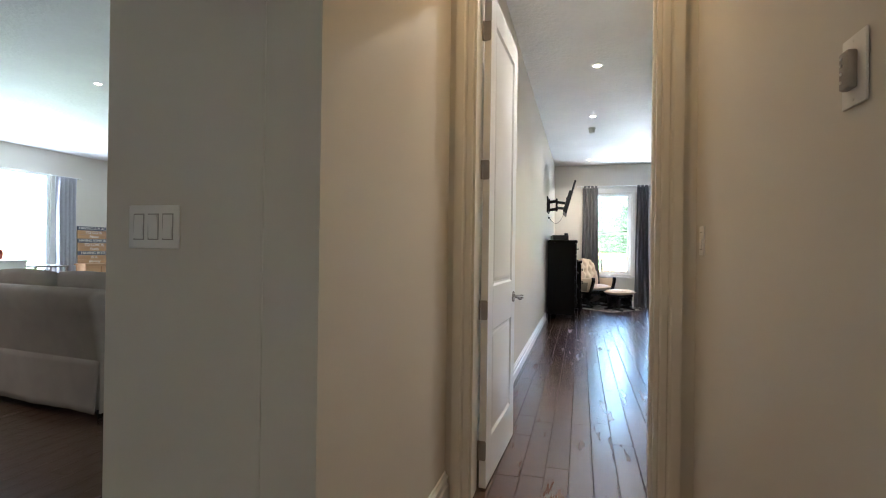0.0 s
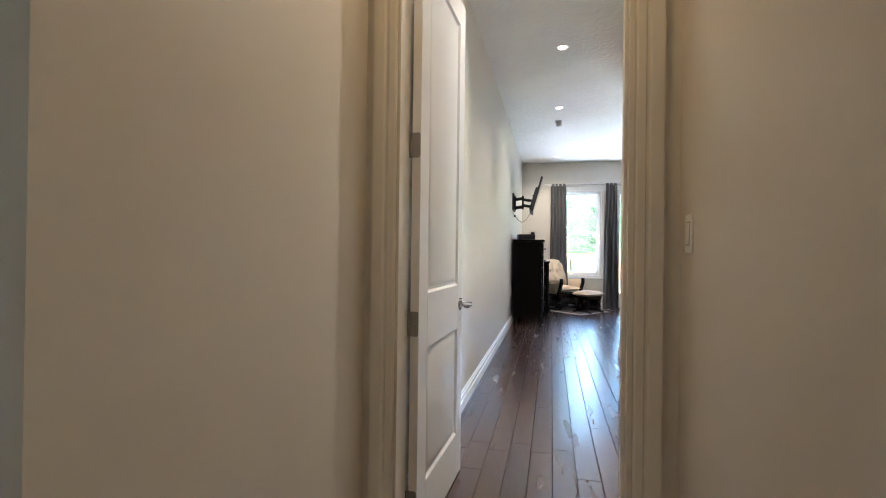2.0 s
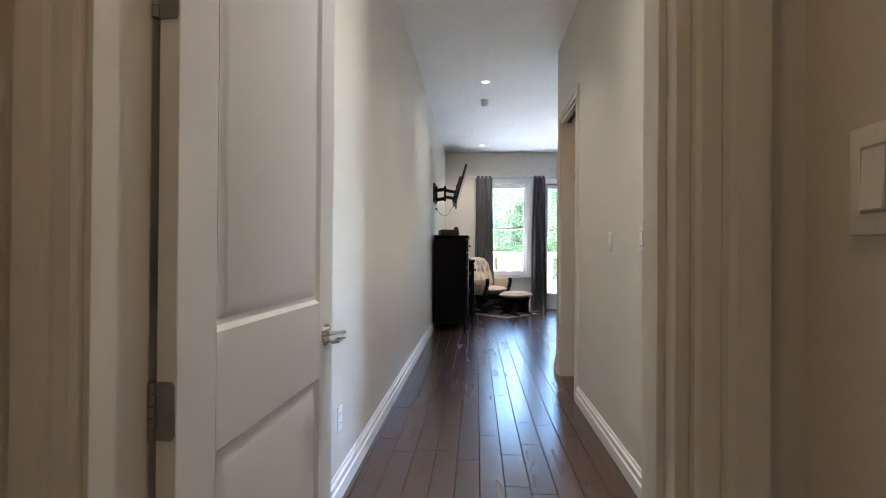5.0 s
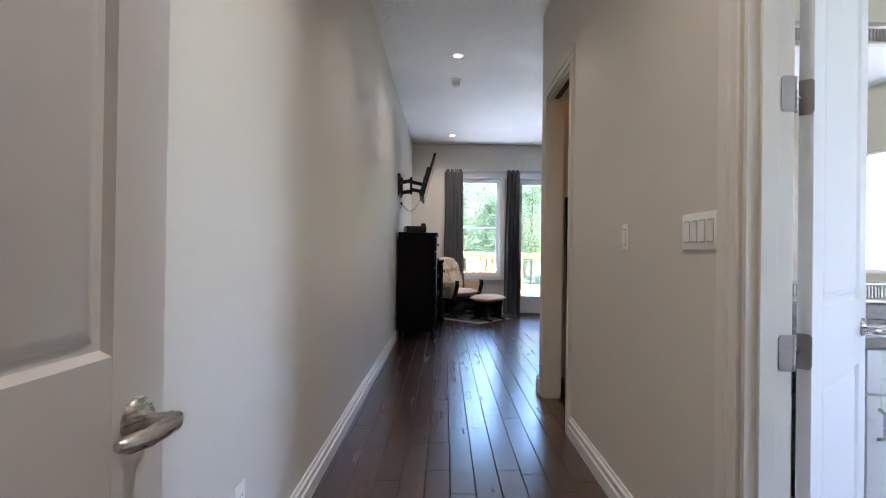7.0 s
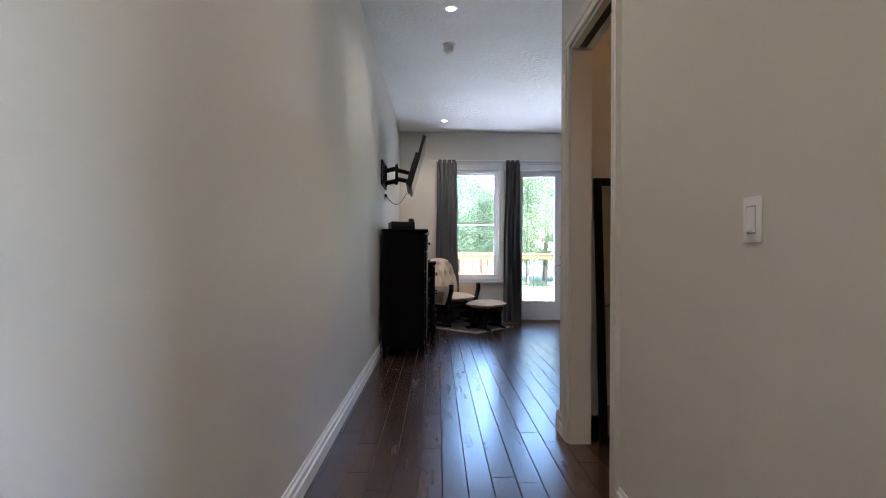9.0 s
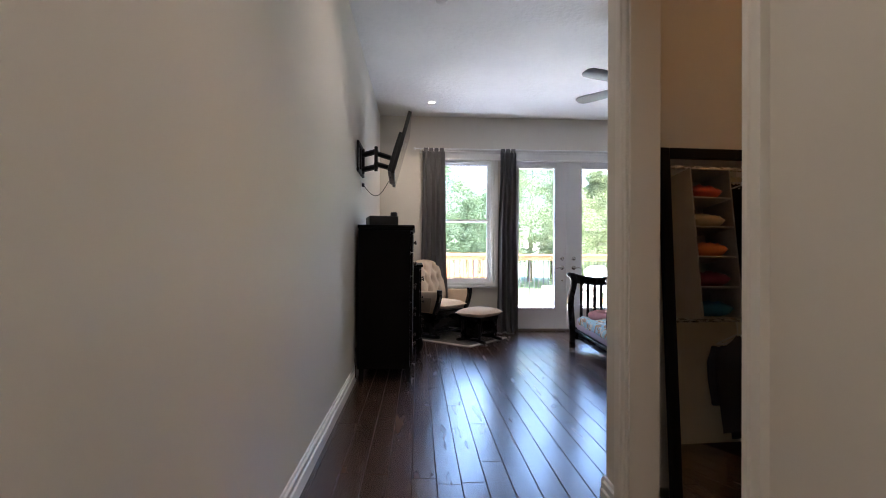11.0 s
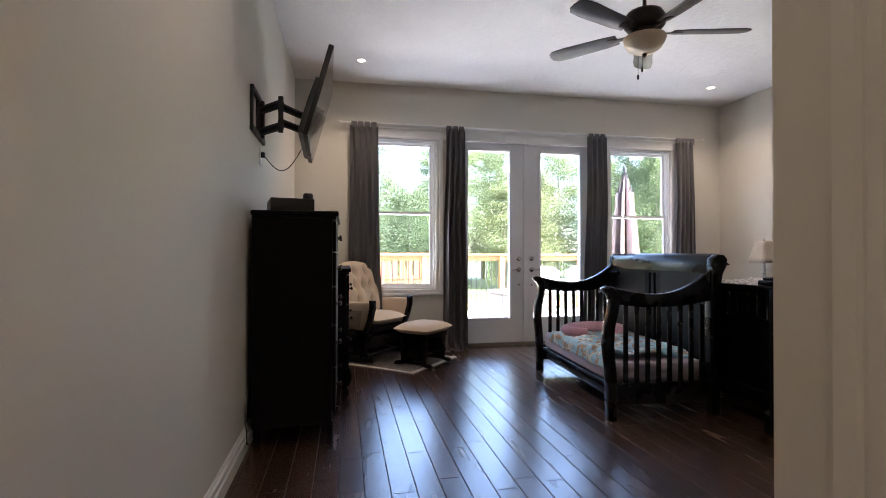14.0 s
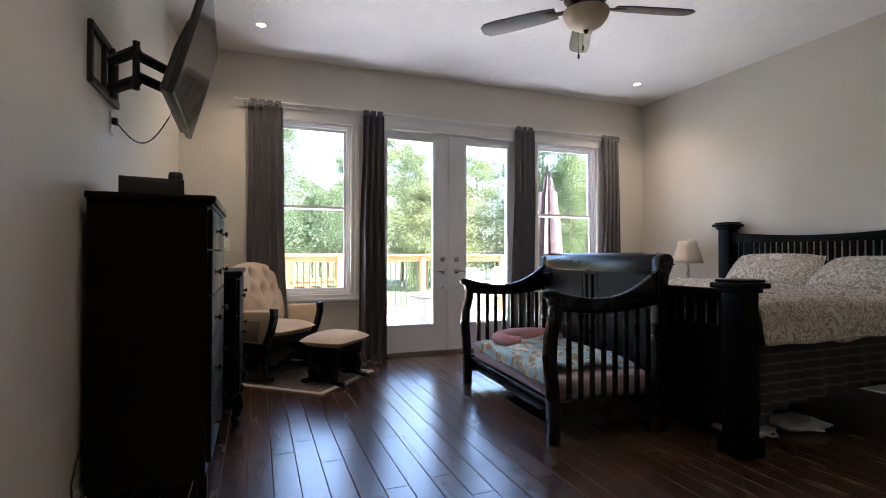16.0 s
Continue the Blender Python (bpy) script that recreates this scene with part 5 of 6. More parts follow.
ns = thing("nightstand", pose(4.70, 11.46, 0), "black nightstand beside the large bed", "nightstand")
bm = bmesh.new()
box(bm, -0.22, -0.24, 0.10, 0.22, 0.24, 0.66, 0.005)
part("body", bm, M_BLACK, ns)
bm = bmesh.new()
box(bm, -0.24, -0.26, 0.66, 0.24, 0.26, 0.69, 0.006, 2)
part("top", bm, M_BLACK, ns)
for x in (-0.19, 0.19):
    for y in (-0.21, 0.21):
        bm = bmesh.new()
        box(bm, x - 0.02, y - 0.02, 0, x + 0.02, y + 0.02, 0.1, 0.003)
        part("leg", bm, M_BLACK, ns)
for z in (0.14, 0.40):
    bm = bmesh.new()
    box(bm, -0.235, -0.22, z, -0.22, 0.22, z + 0.24, 0.004)
    part("drawer", bm, M_BLACK, ns)
lp = thing("table_lamp", pose(4.80, 11.42, 0.69), "bedside table lamp with linen shade and turned metal base", "table lamp")
bm = bmesh.new()
lathe(bm, [(0.075, 0), (0.075, 0.012), (0.03, 0.03), (0.018, 0.06), (0.03, 0.11), (0.034, 0.15), (0.016, 0.21), (0.024, 0.25), (0.014, 0.29), (0.008, 0.36)], 24)
part("base", bm, M_NICKEL, lp, "turned silvery base", 60)
bm = bmesh.new()
n = 32


def shade_pt(i, r):
    a = 2 * math.pi * i / n
    k = max(abs(math.cos(a)), abs(math.sin(a))) ** -0.55
    return (r * k * math.cos(a), r * k * math.sin(a))


prof = [(0.140, 0.33), (0.124, 0.39), (0.105, 0.46), (0.088, 0.53), (0.080, 0.585)]
rg = [[bm.verts.new((*shade_pt(i, r), z)) for i in range(n)] for r, z in prof]
for a, c in zip(rg, rg[1:]):
    for i in range(n):
        bm.faces.new((a[i], a[(i + 1) % n], c[(i + 1) % n], c[i]))
shp = part("shade", bm, M_SHADE, lp, "tapered linen shade", 60)
shp.modifiers.new("thick", "SOLIDIFY").thickness = 0.003
bm = bmesh.new()
lathe(bm, [(0.004, 0.36), (0.004, 0.585), (0.011, 0.59), (0.011, 0.605), (0.003, 0.62)], 12)
for k2 in (0, 90):
    a = radians(k2)
    tube(bm, [(-0.088 * math.cos(a), -0.088 * math.sin(a), 0.572), (0.088 * math.cos(a), 0.088 * math.sin(a), 0.572)], 0.003, 6)
part("finial", bm, M_NICKEL, lp)

# ---- ceiling fan ----
fan = thing("ceiling_fan", pose(2.22, 9.83, CEIL), "dark bronze five-blade ceiling fan with amber glass bowl", "ceiling fan")
bm = bmesh.new()
lathe(bm, [(0.075, 0), (0.075, -0.02), (0.06, -0.055), (0.03, -0.075), (0.014, -0.08), (0.014, -0.16)], 28)
part("canopy", bm, M_BRONZE, fan, "", 40)
bm = bmesh.new()
lathe(bm, [(0.02, -0.15), (0.07, -0.165), (0.125, -0.19), (0.145, -0.225), (0.145, -0.285), (0.12, -0.315), (0.10, -0.325), (0.10, -0.36), (0.06, -0.365)], 32)
part("motor", bm, M_BRONZE, fan, "", 40)
bm = bmesh.new()
lathe(bm, [(0.115, -0.362), (0.150, -0.372), (0.152, -0.385), (0.142, -0.415), (0.115, -0.455), (0.07, -0.482), (0.02, -0.492)], 32)
part("light_bowl", bm, M_BOWL, fan, "amber alabaster glass bowl", 60)
bm = bmesh.new()
lathe(bm, [(0.012, -0.488), (0.018, -0.496), (0.014, -0.508), (0.004, -0.52)], 16)
part("finial", bm, M_BRONZE, fan)
for dx, l in ((0.02, 0.60), (-0.015, 0.66)):
    bm = bmesh.new()
    tube(bm, [(dx, 0.06, -0.45), (dx, 0.06, -l + 0.03)], 0.0018, 6)
    lathe(bm, [(0.004, -l + 0.032), (0.008, -l + 0.02), (0.008, -l), (0.003, -l - 0.006)], 10, (dx, 0.06, 0))
    part("pull_chain", bm, M_BRONZE, fan)
for k2 in range(5):
    a = radians(-14 + 72 * k2)
    m = Matrix.Rotation(a, 4, "Z") @ Matrix.Translation((0, 0, -0.335)) @ Matrix.Rotation(radians(12), 4, "X")
    bm = bmesh.new()
    outline(bm, [(0.20, -0.055), (0.30, -0.068), (0.62, -0.078), (0.72, -0.070), (0.755, -0.04), (0.76, 0.0), (0.755, 0.04), (0.72, 0.070), (0.62, 0.078), (0.30, 0.068), (0.20, 0.055)], -0.004, 0.004, "z", 0.002)
    bm.transform(m)
    part("blade", bm, M_BLADE, fan)
    bm = bmesh.new()
    outline(bm, [(0.10, -0.02), (0.19, -0.018), (0.24, -0.04), (0.27, -0.03), (0.28, 0.0), (0.27, 0.03), (0.24, 0.04), (0.19, 0.018), (0.10, 0.02)], -0.011, -0.0045, "z", 0.002)
    bm.transform(m)
    part("blade_iron", bm, M_BRONZE, fan)


# ---- closet ----
mi = thing("standing_mirror", pose(1.065, 7.115, 0, -4.2, 0, 3) , "tall black-framed mirror leaning on the closet wall", "mirror")
bm = bmesh.new()
ring(bm, 0, 0.44, 0, 1.585, 0.045, 0, 0.03, 0.004)
part("frame", bm, M_BLACK, mi)
bm = bmesh.new()
box(bm, 0.04, 0.012, 0.04, 0.40, 0.018, 1.545)
part("mirror_glass", bm, M_MIRROR, mi, "silvered mirror glass", 0)
bm = bmesh.new()
box(bm, 0.03, 0.0185, 0.03, 0.41, 0.026, 1.555)
part("backing", bm, M_BLACK, mi)
wall("wall_closet_back", "y", 3.28, 3.38, 5.74, 7.27)
for z in (0.86, 1.93):
    r = thing("closet_rod", pose(0, 6.03, z), "chrome hanging rod in the closet", "closet rod")
    bm = bmesh.new()
    tube(bm, [(1.01, 0, 0), (3.28, 0, 0)], 0.014, 12)
    part("rod", bm, M_NICKEL, r)
sh = thing("closet_shelf", pose(2.145, 5.94, 2.03), "white closet shelf above the hanging rod", "shelf")
bm = bmesh.new()
box(bm, -1.135, -0.20, 0, 1.135, 0.20, 0.018, 0.003)
part("board", bm, M_WHITE, sh)
bm = bmesh.new()
box(bm, -1.135, -0.20, -0.06, 1.135, -0.18, 0, 0.003)
part("cleat", bm, M_WHITE, sh)
CLOTH = [material("cloth_" + n, c, 0.9, 0, 0.12, 9, 0.3, 300, spec=0.2) for n, c in (("black", (0.012, 0.012, 0.013)), ("charcoal", (0.04, 0.04, 0.045)), ("navy", (0.02, 0.028, 0.06)), ("blue", (0.03, 0.16, 0.32)), ("orange", (0.55, 0.17, 0.05)), ("rust", (0.28, 0.05, 0.03)), ("tan", (0.42, 0.34, 0.24)), ("wine", (0.16, 0.02, 0.035)), ("brown", (0.10, 0.065, 0.045)))]
NAMES = ["black", "charcoal", "navy", "blue", "orange", "rust", "tan", "wine", "brown"]


def garment(y, z, k, length, seed):
    r = random.Random(seed)
    g = thing("hanging_garment", pose(y, 6.03, z, 0, 0, 90 + r.uniform(-9, 9)), NAMES[k] + " garment on a white plastic hanger", "clothes", "clothes in the closet")
    bm = bmesh.new()
    tube(bm, [(0.0, 0, -0.10), (0.0, 0, -0.02), (0.012, 0, 0.012), (0.0, 0, 0.021), (-0.014, 0, 0.014)], 0.003, 6)
    tube(bm, [(-0.20, 0, -0.165), (0, 0, -0.095), (0.20, 0, -0.165), (-0.20, 0, -0.165)], 0.005, 6)
    part("hanger", bm, M_WHITE, g, "white plastic hanger")
    bm = bmesh.new()
    ph = r.random() * 6
    for s in (-1, 1):
        def f(u, v, s=s):
            a = (u - 0.5) * 2
            w = (0.07 + 0.16 * min(1, v * 9)) * (1 - 0.15 * v)
            zz = -0.10 - 0.06 * abs(a) - v * length
            b = s * (0.016 + 0.022 * math.sin(math.pi * u)) * min(1, 0.3 + v * 4) + 0.012 * math.sin(9 * u + ph) * v
            return (a * w, b, zz)
        sheet(bm, 10, 12, f)
    for s in (-1, 1):
        tube(bm, [(s * 0.20, 0, -0.19), (s * 0.235, 0.01, -0.30), (s * 0.24, 0.015, -0.42), (s * 0.235, 0.01, -0.16 - length * 0.7)], [0.035, 0.042, 0.04, 0.034], 8)
    part("cloth", bm, CLOTH[k], g, "", 80)


seq_top = [0, 0, 1, 3, 0, 4, 5, 8, 6, 6, 0, 0, 2, 0, 0, 1]
seq_low = [1, 0, 0, 7, 0, 1, 8, 6, 6, 1, 0, 0, 2, 0, 1, 0]
for i, (a, c) in enumerate(zip(seq_top, seq_low)):
    y = 2.34 + 0.055 * i
    garment(y, 1.93, a, (0.78, 0.72, 0.6, 0.5, 0.66)[i % 5], 40 + i)
    garment(y, 0.86, c, (0.62, 0.66, 0.58)[i % 3], 80 + i)
og = thing("hanging_organizer", pose(2.13, 6.03, 1.93, 0, 0, -90), "grey fabric hanging shelf organizer with shoes", "organizer")
for k2 in range(6):
    bm = bmesh.new()
    box(bm, -0.15, -0.14, -0.06 - 0.2 * k2, 0.15, 0.14, -0.05 - 0.2 * k2, 0.003)
    part("shelf", bm, M_ORGANIZER, og)
bm = bmesh.new()
box(bm, -0.15, -0.15, -1.06, 0.15, -0.14, -0.05, 0.003)
box(bm, -0.15, 0.14, -1.06, 0.15, 0.15, -0.05, 0.003)
box(bm, 0.14, -0.14, -1.06, 0.15, 0.14, -0.05, 0.003)
part("side", bm, M_ORGANIZER, og)
bm = bmesh.new()
tube(bm, [(0, 0, -0.05), (0, 0, 0.02)], 0.006, 8)
part("hook", bm, M_NICKEL, og)
for k2, c in ((1, 5), (2, 6), (3, 4), (4, 7), (5, 3)):
    sho = thing("folded_clothes", pose(2.13, 6.03, 1.93 - 0.05 - 0.2 * k2), NAMES[c] + " folded clothes in the hanging organizer", "clothes", "folded clothes in the organizer")
    bm = bmesh.new()
    cushion(bm, 0, 0, 0, 0.24, 0.24, 0.10, 0.3, 12, lambda x, y, c=c: 0.03 * noise.noise(Vector((x * 4, y * 4, c))))
    part("cloth", bm, CLOTH[c], sho, "", 80)
for y, c in ((2.05, 6), (2.5, 8)):
    hat = thing("sun_hat", pose(y, 5.95, 2.048), "straw hat lying on the closet shelf", "hat", "hats on the closet shelf")
    bm = bmesh.new()
    lathe(bm, [(0.17, 0.012), (0.15, 0.0), (0.095, 0.012), (0.085, 0.07), (0.06, 0.10), (0.01, 0.105)], 28)
    part("hat", bm, CLOTH[6 if c == 6 else 8], hat, "", 60)
cl = thing("closet_light", pose(2.75, 6.60, CEIL), "warm ceiling light inside the closet", "ceiling light")
bm = bmesh.new()
lathe(bm, [(0.10, 0), (0.10, -0.02), (0.085, -0.045), (0.04, -0.06), (0.003, -0.062)], 28)
part("globe", bm, glowing("closet_globe", (1.0, 0.72, 0.40), 0.8), cl, "", 60)
lamp = new("lamp", bpy.data.lights.new("closet_lamp", "POINT"))
lamp.data.energy, lamp.data.color, lamp.data.shadow_soft_size = 0.36, (1.0, 0.50, 0.17), 0.08
lamp.parent = cl
lamp.matrix_basis = pose(0, 0, -0.16)

hk = thing("wall_hook", pose(1.62, 7.27, 1.60), "black wrought-iron lettered coat hook on the closet wall", "wall hook")
bm = bmesh.new()
tube(bm, [(-0.012, -0.02, 0), (0.40, -0.02, 0)], 0.005, 8)
lathe(bm, [(0.004, -0.009), (0.009, 0), (0.004, 0.009)], 10, (-0.012, -0.02, 0))
part("rail", bm, M_IRON, hk)
for pts in ([(0.045, -0.02, -0.002), (0.043, -0.02, 0.08), (0.046, -0.02, 0.155)], [(0.092, -0.02, 0.0), (0.090, -0.02, 0.08), (0.093, -0.02, 0.155)], [(0.044, -0.02, 0.062), (0.075, -0.02, 0.086), (0.098, -0.02, 0.078)], [(0.10, -0.02, 0.045), (0.128, -0.02, 0.055), (0.125, -0.02, 0.088), (0.105, -0.02, 0.085), (0.098, -0.02, 0.045), (0.115, -0.02, 0.012), (0.145, -0.02, 0.02)]):
    bm = bmesh.new()
    tube(bm, pts, 0.0055, 8)
    part("letter_stroke", bm, M_IRON, hk)
for x in (0.045, 0.20, 0.34):
    bm = bmesh.new()
    tube(bm, [(x, -0.02, 0), (x + 0.002, -0.022, -0.045), (x + 0.016, -0.03, -0.068), (x + 0.036, -0.04, -0.058), (x + 0.042, -0.044, -0.03)], 0.005, 8)
    lathe(bm, [(0.003, -0.007), (0.007, 0), (0.003, 0.007)], 10, (x + 0.042, -0.044, -0.026))
    part("hook", bm, M_IRON, hk)
    bm = bmesh.new()
    tube(bm, [(x, 0.002, 0), (x, -0.02, 0)], 0.006, 8)
    part("stud", bm, M_IRON, hk)

# ---- bathroom ----
va = thing("vanity", pose(1.15, 5.11, 0), "white shaker vanity cabinet", "vanity")
bm = bmesh.new()
box(bm, 0, 0.02, 0.09, 1.5, 0.55, 0.80, 0.002)
box(bm, 0.02, 0.07, 0, 1.48, 0.55, 0.09)
part("body", bm, M_CAB, va)
for i in range(3):
    x0 = 0.01 + i * 0.495
    for nm, z0, z1 in (("drawer", 0.63, 0.79), ("cabinet_door", 0.10, 0.62)):
        bm = bmesh.new()
        ring(bm, x0 + 0.004, x0 + 0.486, z0, z1, 0.055, 0.0, 0.02, 0.002)
        p = part(nm, bm, M_CAB, va)
        bm = bmesh.new()
        box(bm, x0 + 0.055, 0.008, z0 + 0.05, x0 + 0.435, 0.018, z1 - 0.05)
        part("panel", bm, M_CAB, p)
        bm = bmesh.new()
        if nm == "drawer":
            tube(bm, [(x0 + 0.19, 0, (z0 + z1) / 2), (x0 + 0.2, -0.028, (z0 + z1) / 2), (x0 + 0.29, -0.028, (z0 + z1) / 2), (x0 + 0.3, 0, (z0 + z1) / 2)], 0.006, 10)
        else:
            hx = x0 + (0.44 if i != 1 else 0.05)
            tube(bm, [(hx, 0, z1 - 0.05), (hx, -0.028, z1 - 0.06), (hx, -0.028, z1 - 0.15), (hx, 0, z1 - 0.16)], 0.007, 10)
        part("handle", bm, M_NICKEL, p, "brushed nickel bar pull")
ct = thing("countertop", pose(1.13, 5.09, 0.801), "grey stone vanity countertop", "countertop")
bm = bmesh.new()
box(bm, 0, 0, 0, 1.54, 0.57, 0.035, 0.004)
part("slab", bm, M_STONE, ct)
bm = bmesh.new()
box(bm, 0, 0.55, 0.0355, 1.54, 0.57, 0.12, 0.003)
part("backsplash", bm, M_STONE, ct)
bmi = thing("bathroom_mirror", pose(1.42, 5.658, 0.91), "large bathroom mirror in a ribbed silver frame", "mirror")
bm = bmesh.new()
W, H = 0.90, 1.34
ring(bm, 0, W, 0, H, 0.03, -0.035, 0, 0.008)
ring(bm, 0.028, W - 0.028, 0.028, H - 0.028, 0.06, -0.022, -0.002, 0.003)
ring(bm, 0.086, W - 0.086, 0.086, H - 0.086, 0.018, -0.03, -0.002, 0.005)
frame_part = part("frame", bm, M_SILVERFRAME, bmi)
bm = bmesh.new()
for i in range(80):
    z = 0.05 + (H - 0.1) * i / 79
    for x in (0.03, W - 0.086):
        box(bm, x, -0.027, z, x + 0.056, -0.021, z + 0.007)
for i in range(48):
    x = 0.09 + (W - 0.18) * i / 47
    for z in (0.03, H - 0.086):
        box(bm, x, -0.027, z, x + 0.007, -0.021, z + 0.056)
ribs = part("ribs", bm, M_SILVERFRAME, frame_part)
bm = bmesh.new()
box(bm, 0.10, -0.012, 0.10, W - 0.10, -0.006, H - 0.10)
part("mirror_glass", bm, M_MIRROR, bmi, "silvered mirror glass", 0)

# ---- living room ----


def sofa(m, w, label):
    """A skirted sofa: back towards -y, seat towards +y, width w along x from 0."""
    s = thing("sofa", m, label, "sofa", "sectional sofa pieces")
    bm = bmesh.new()
    outline(bm, [(0.05, 0.37), (0.0, 0.70), (-0.03, 0.82), (0.02, 0.87), (0.10, 0.87), (0.20, 0.80), (0.24, 0.37)], 0.0, w, "x", 0.03)
    part("back", bm, M_SOFA, s, "", 60)
    bm = bmesh.new()
    box(bm, 0.02, 0.06, 0.06, w - 0.02, 0.92, 0.42, 0.03, 3)
    part("base", bm, M_SOFA, s, "", 60)
    bm = bmesh.new()

    def f(u, v):
        x = w * u
        z = 0.40 - 0.345 * v
        return (x, 0.045 - 0.02 * v - 0.012 * v * math.sin(x * 9) ** 3, z)
    sheet(bm, 60, 8, f)
    p = part("skirt", bm, M_SOFA, s, "", 80)
    p.modifiers.new("thick", "SOLIDIFY").thickness = 0.004
    bm = bmesh.new()
    sheet(bm, 20, 8, lambda u, v: (w + 0.012 + 0.01 * v * math.sin(11 * u), 0.04 + 0.88 * u, 0.40 - 0.345 * v))
    p = part("skirt", bm, M_SOFA, s, "", 80)
    p.modifiers.new("thick", "SOLIDIFY").thickness = 0.004
    for x in (0.0, w - 0.24):
        bm = bmesh.new()
        outline(bm, [(x + 0.02, 0.36), (x + 0.0, 0.58), (x + 0.03, 0.65), (x + 0.12, 0.68), (x + 0.21, 0.65), (x + 0.24, 0.58), (x + 0.22, 0.36)], 0.14, 0.92, "y", 0.02)
        part("arm", bm, M_SOFA, s, "", 60)
    n = 3
    for i in range(n):
        cw2 = (w - 0.08) / n
        bm = bmesh.new()
        cushion(bm, 0, 0, -0.12, 0.56, cw2 * 1.0, 0.24, 0.3, 16, None, Matrix.Translation((0.04 + cw2 * (i + 0.5), 0.30, 0.71)) @ Matrix.Rotation(radians(90), 4, "Z") @ Matrix.Rotation(radians(-106), 4, "Y"))
        part("back_cushion", bm, M_SOFA, s, "", 80)
        bm = bmesh.new()
        cushion(bm, 0.04 + cw2 * (i + 0.5), 0.60, 0.40, cw2 * 0.98, 0.62, 0.16, 0.3)
        part("seat_cushion", bm, M_SOFA, s, "", 80)
    for x in (0.08, w - 0.08):
        for y in (0.12, 0.85):
            bm = bmesh.new()
            lathe(bm, [(0.022, 0), (0.03, 0.06)], 12, (x, y, 0))
            part("foot", bm, M_BLACK, s)
    return s


sofa(pose(-5.19, 3.62, 0, 0, 0, -5.6), 2.2, "taupe slipcovered sofa with a gathered skirt")
sofa(pose(-3.35, 7.0, 0, 0, 0, 180), 2.1, "taupe slipcovered sofa with loose back cushions")
sb = thing("sideboard", pose(-10.38, 8.92, 0), "warm oak sideboard under the sign", "sideboard")
bm = bmesh.new()
box(bm, 0, 0, 0.08, 0.40, 1.0, 0.75, 0.004)
part("body", bm, M_OAK, sb)
bm = bmesh.new()
box(bm, -0.0, -0.02, 0.75, 0.43, 1.02, 0.78, 0.005)
part("top", bm, M_OAK, sb)
for y in (0.05, 0.9):
    for x in (0.02, 0.33):
        bm = bmesh.new()
        box(bm, x, y, 0, x + 0.05, y + 0.05, 0.08)
        part("leg", bm, M_OAK, sb)
for k2 in range(3):
    bm = bmesh.new()
    box(bm, 0.40, 0.02 + 0.325 * k2, 0.11, 0.418, 0.33 + 0.325 * k2, 0.73, 0.004)
    part("door", bm, M_OAK, sb)
sg = thing("wooden_sign", pose(-10.24, 8.95, 0.781, 0, -3, 0), "plank sign in oak and navy with cream lettering", "sign")
LINES = [("HAVING A PLACE", 0), ("TO GO IS", 1), ("Home", 2), ("HAVING SOMEONE", 0), ("TO LOVE IS", 1), ("Family", 2), ("HAVING BOTH", 0), ("IS A", 1), ("Blessing", 2)]
SH = 0.80 / 9
for i, (txt, k2) in enumerate(LINES):
    z1 = 0.80 - i * SH
    bm = bmesh.new()
    box(bm, 0, 0, z1 - SH + 0.001, 0.02, 0.73, z1 - 0.001, 0.002)
    pk = part("plank", bm, M_NAVY if k2 == 0 else M_OAK, sg)
    fc2 = bpy.data.curves.new("lettering", "FONT")
    fc2.body, fc2.size, fc2.align_x, fc2.align_y, fc2.extrude = txt, SH * (1.0 if k2 < 2 else 0.95), "CENTER", "CENTER", 0.0015
    fc2.shear = 0.35 if k2 == 2 else 0.0
    fo = bpy.data.objects.new("tmp_text", fc2)
    me = bpy.data.meshes.new_from_object(fo)
    bpy.data.objects.remove(fo)
    me.materials.append(M_LETTER)
    lo = new("lettering", me)
    wdt = max((v.co.x for v in me.vertices), default=0.3) * 2
    sc = min(1.0, 0.66 / wdt)
    lo.parent = pk
    lo.matrix_basis = Matrix.Translation((0.0215, 0.365, z1 - SH / 2)) @ pose(0, 0, 0, 90, 0, 90) @ Matrix.Diagonal((sc, 1, 1, 1))
wc = thing("white_cabinet", pose(-9.5, 6.72, 0), "low white cabinet in front of the window", "cabinet")
bm = bmesh.new()
box(bm, -0.25, -0.6, 0.06, 0.25, 0.55, 0.87, 0.006)
part("body", bm, M_WHITE, wc)
bm = bmesh.new()
box(bm, -0.27, -0.62, 0.87, 0.27, 0.57, 0.90, 0.006)
part("top", bm, M_WHITE, wc)
for y in (-0.55, 0.45):
    bm = bmesh.new()
    box(bm, -0.2, y, 0, 0.2, y + 0.06, 0.06)
    part("foot", bm, M_WHITE, wc)
tb = thing("side_table", pose(-9.5, 7.72, 0), "small grey side table by the window", "table")
bm = bmesh.new()
box(bm, -0.25, -0.30, 0.76, 0.25, 0.30, 0.79, 0.006)
part("tabletop", bm, M_WICKER, tb)
for x in (-0.21, 0.21):
    for y in (-0.28, 0.28):
        bm = bmesh.new()
        box(bm, x - 0.02, y - 0.02, 0, x + 0.02, y + 0.02, 0.76, 0.003)
        part("leg", bm, M_WICKER, tb)
pot = thing("flower_pot", pose(-9.5, 6.95, 0.90), "brown flower pot on the white cabinet", "flower pot")
bm = bmesh.new()
lathe(bm, [(0.07, 0), (0.09, 0.03), (0.10, 0.12), (0.085, 0.15), (0.09, 0.17), (0.075, 0.172)], 20)
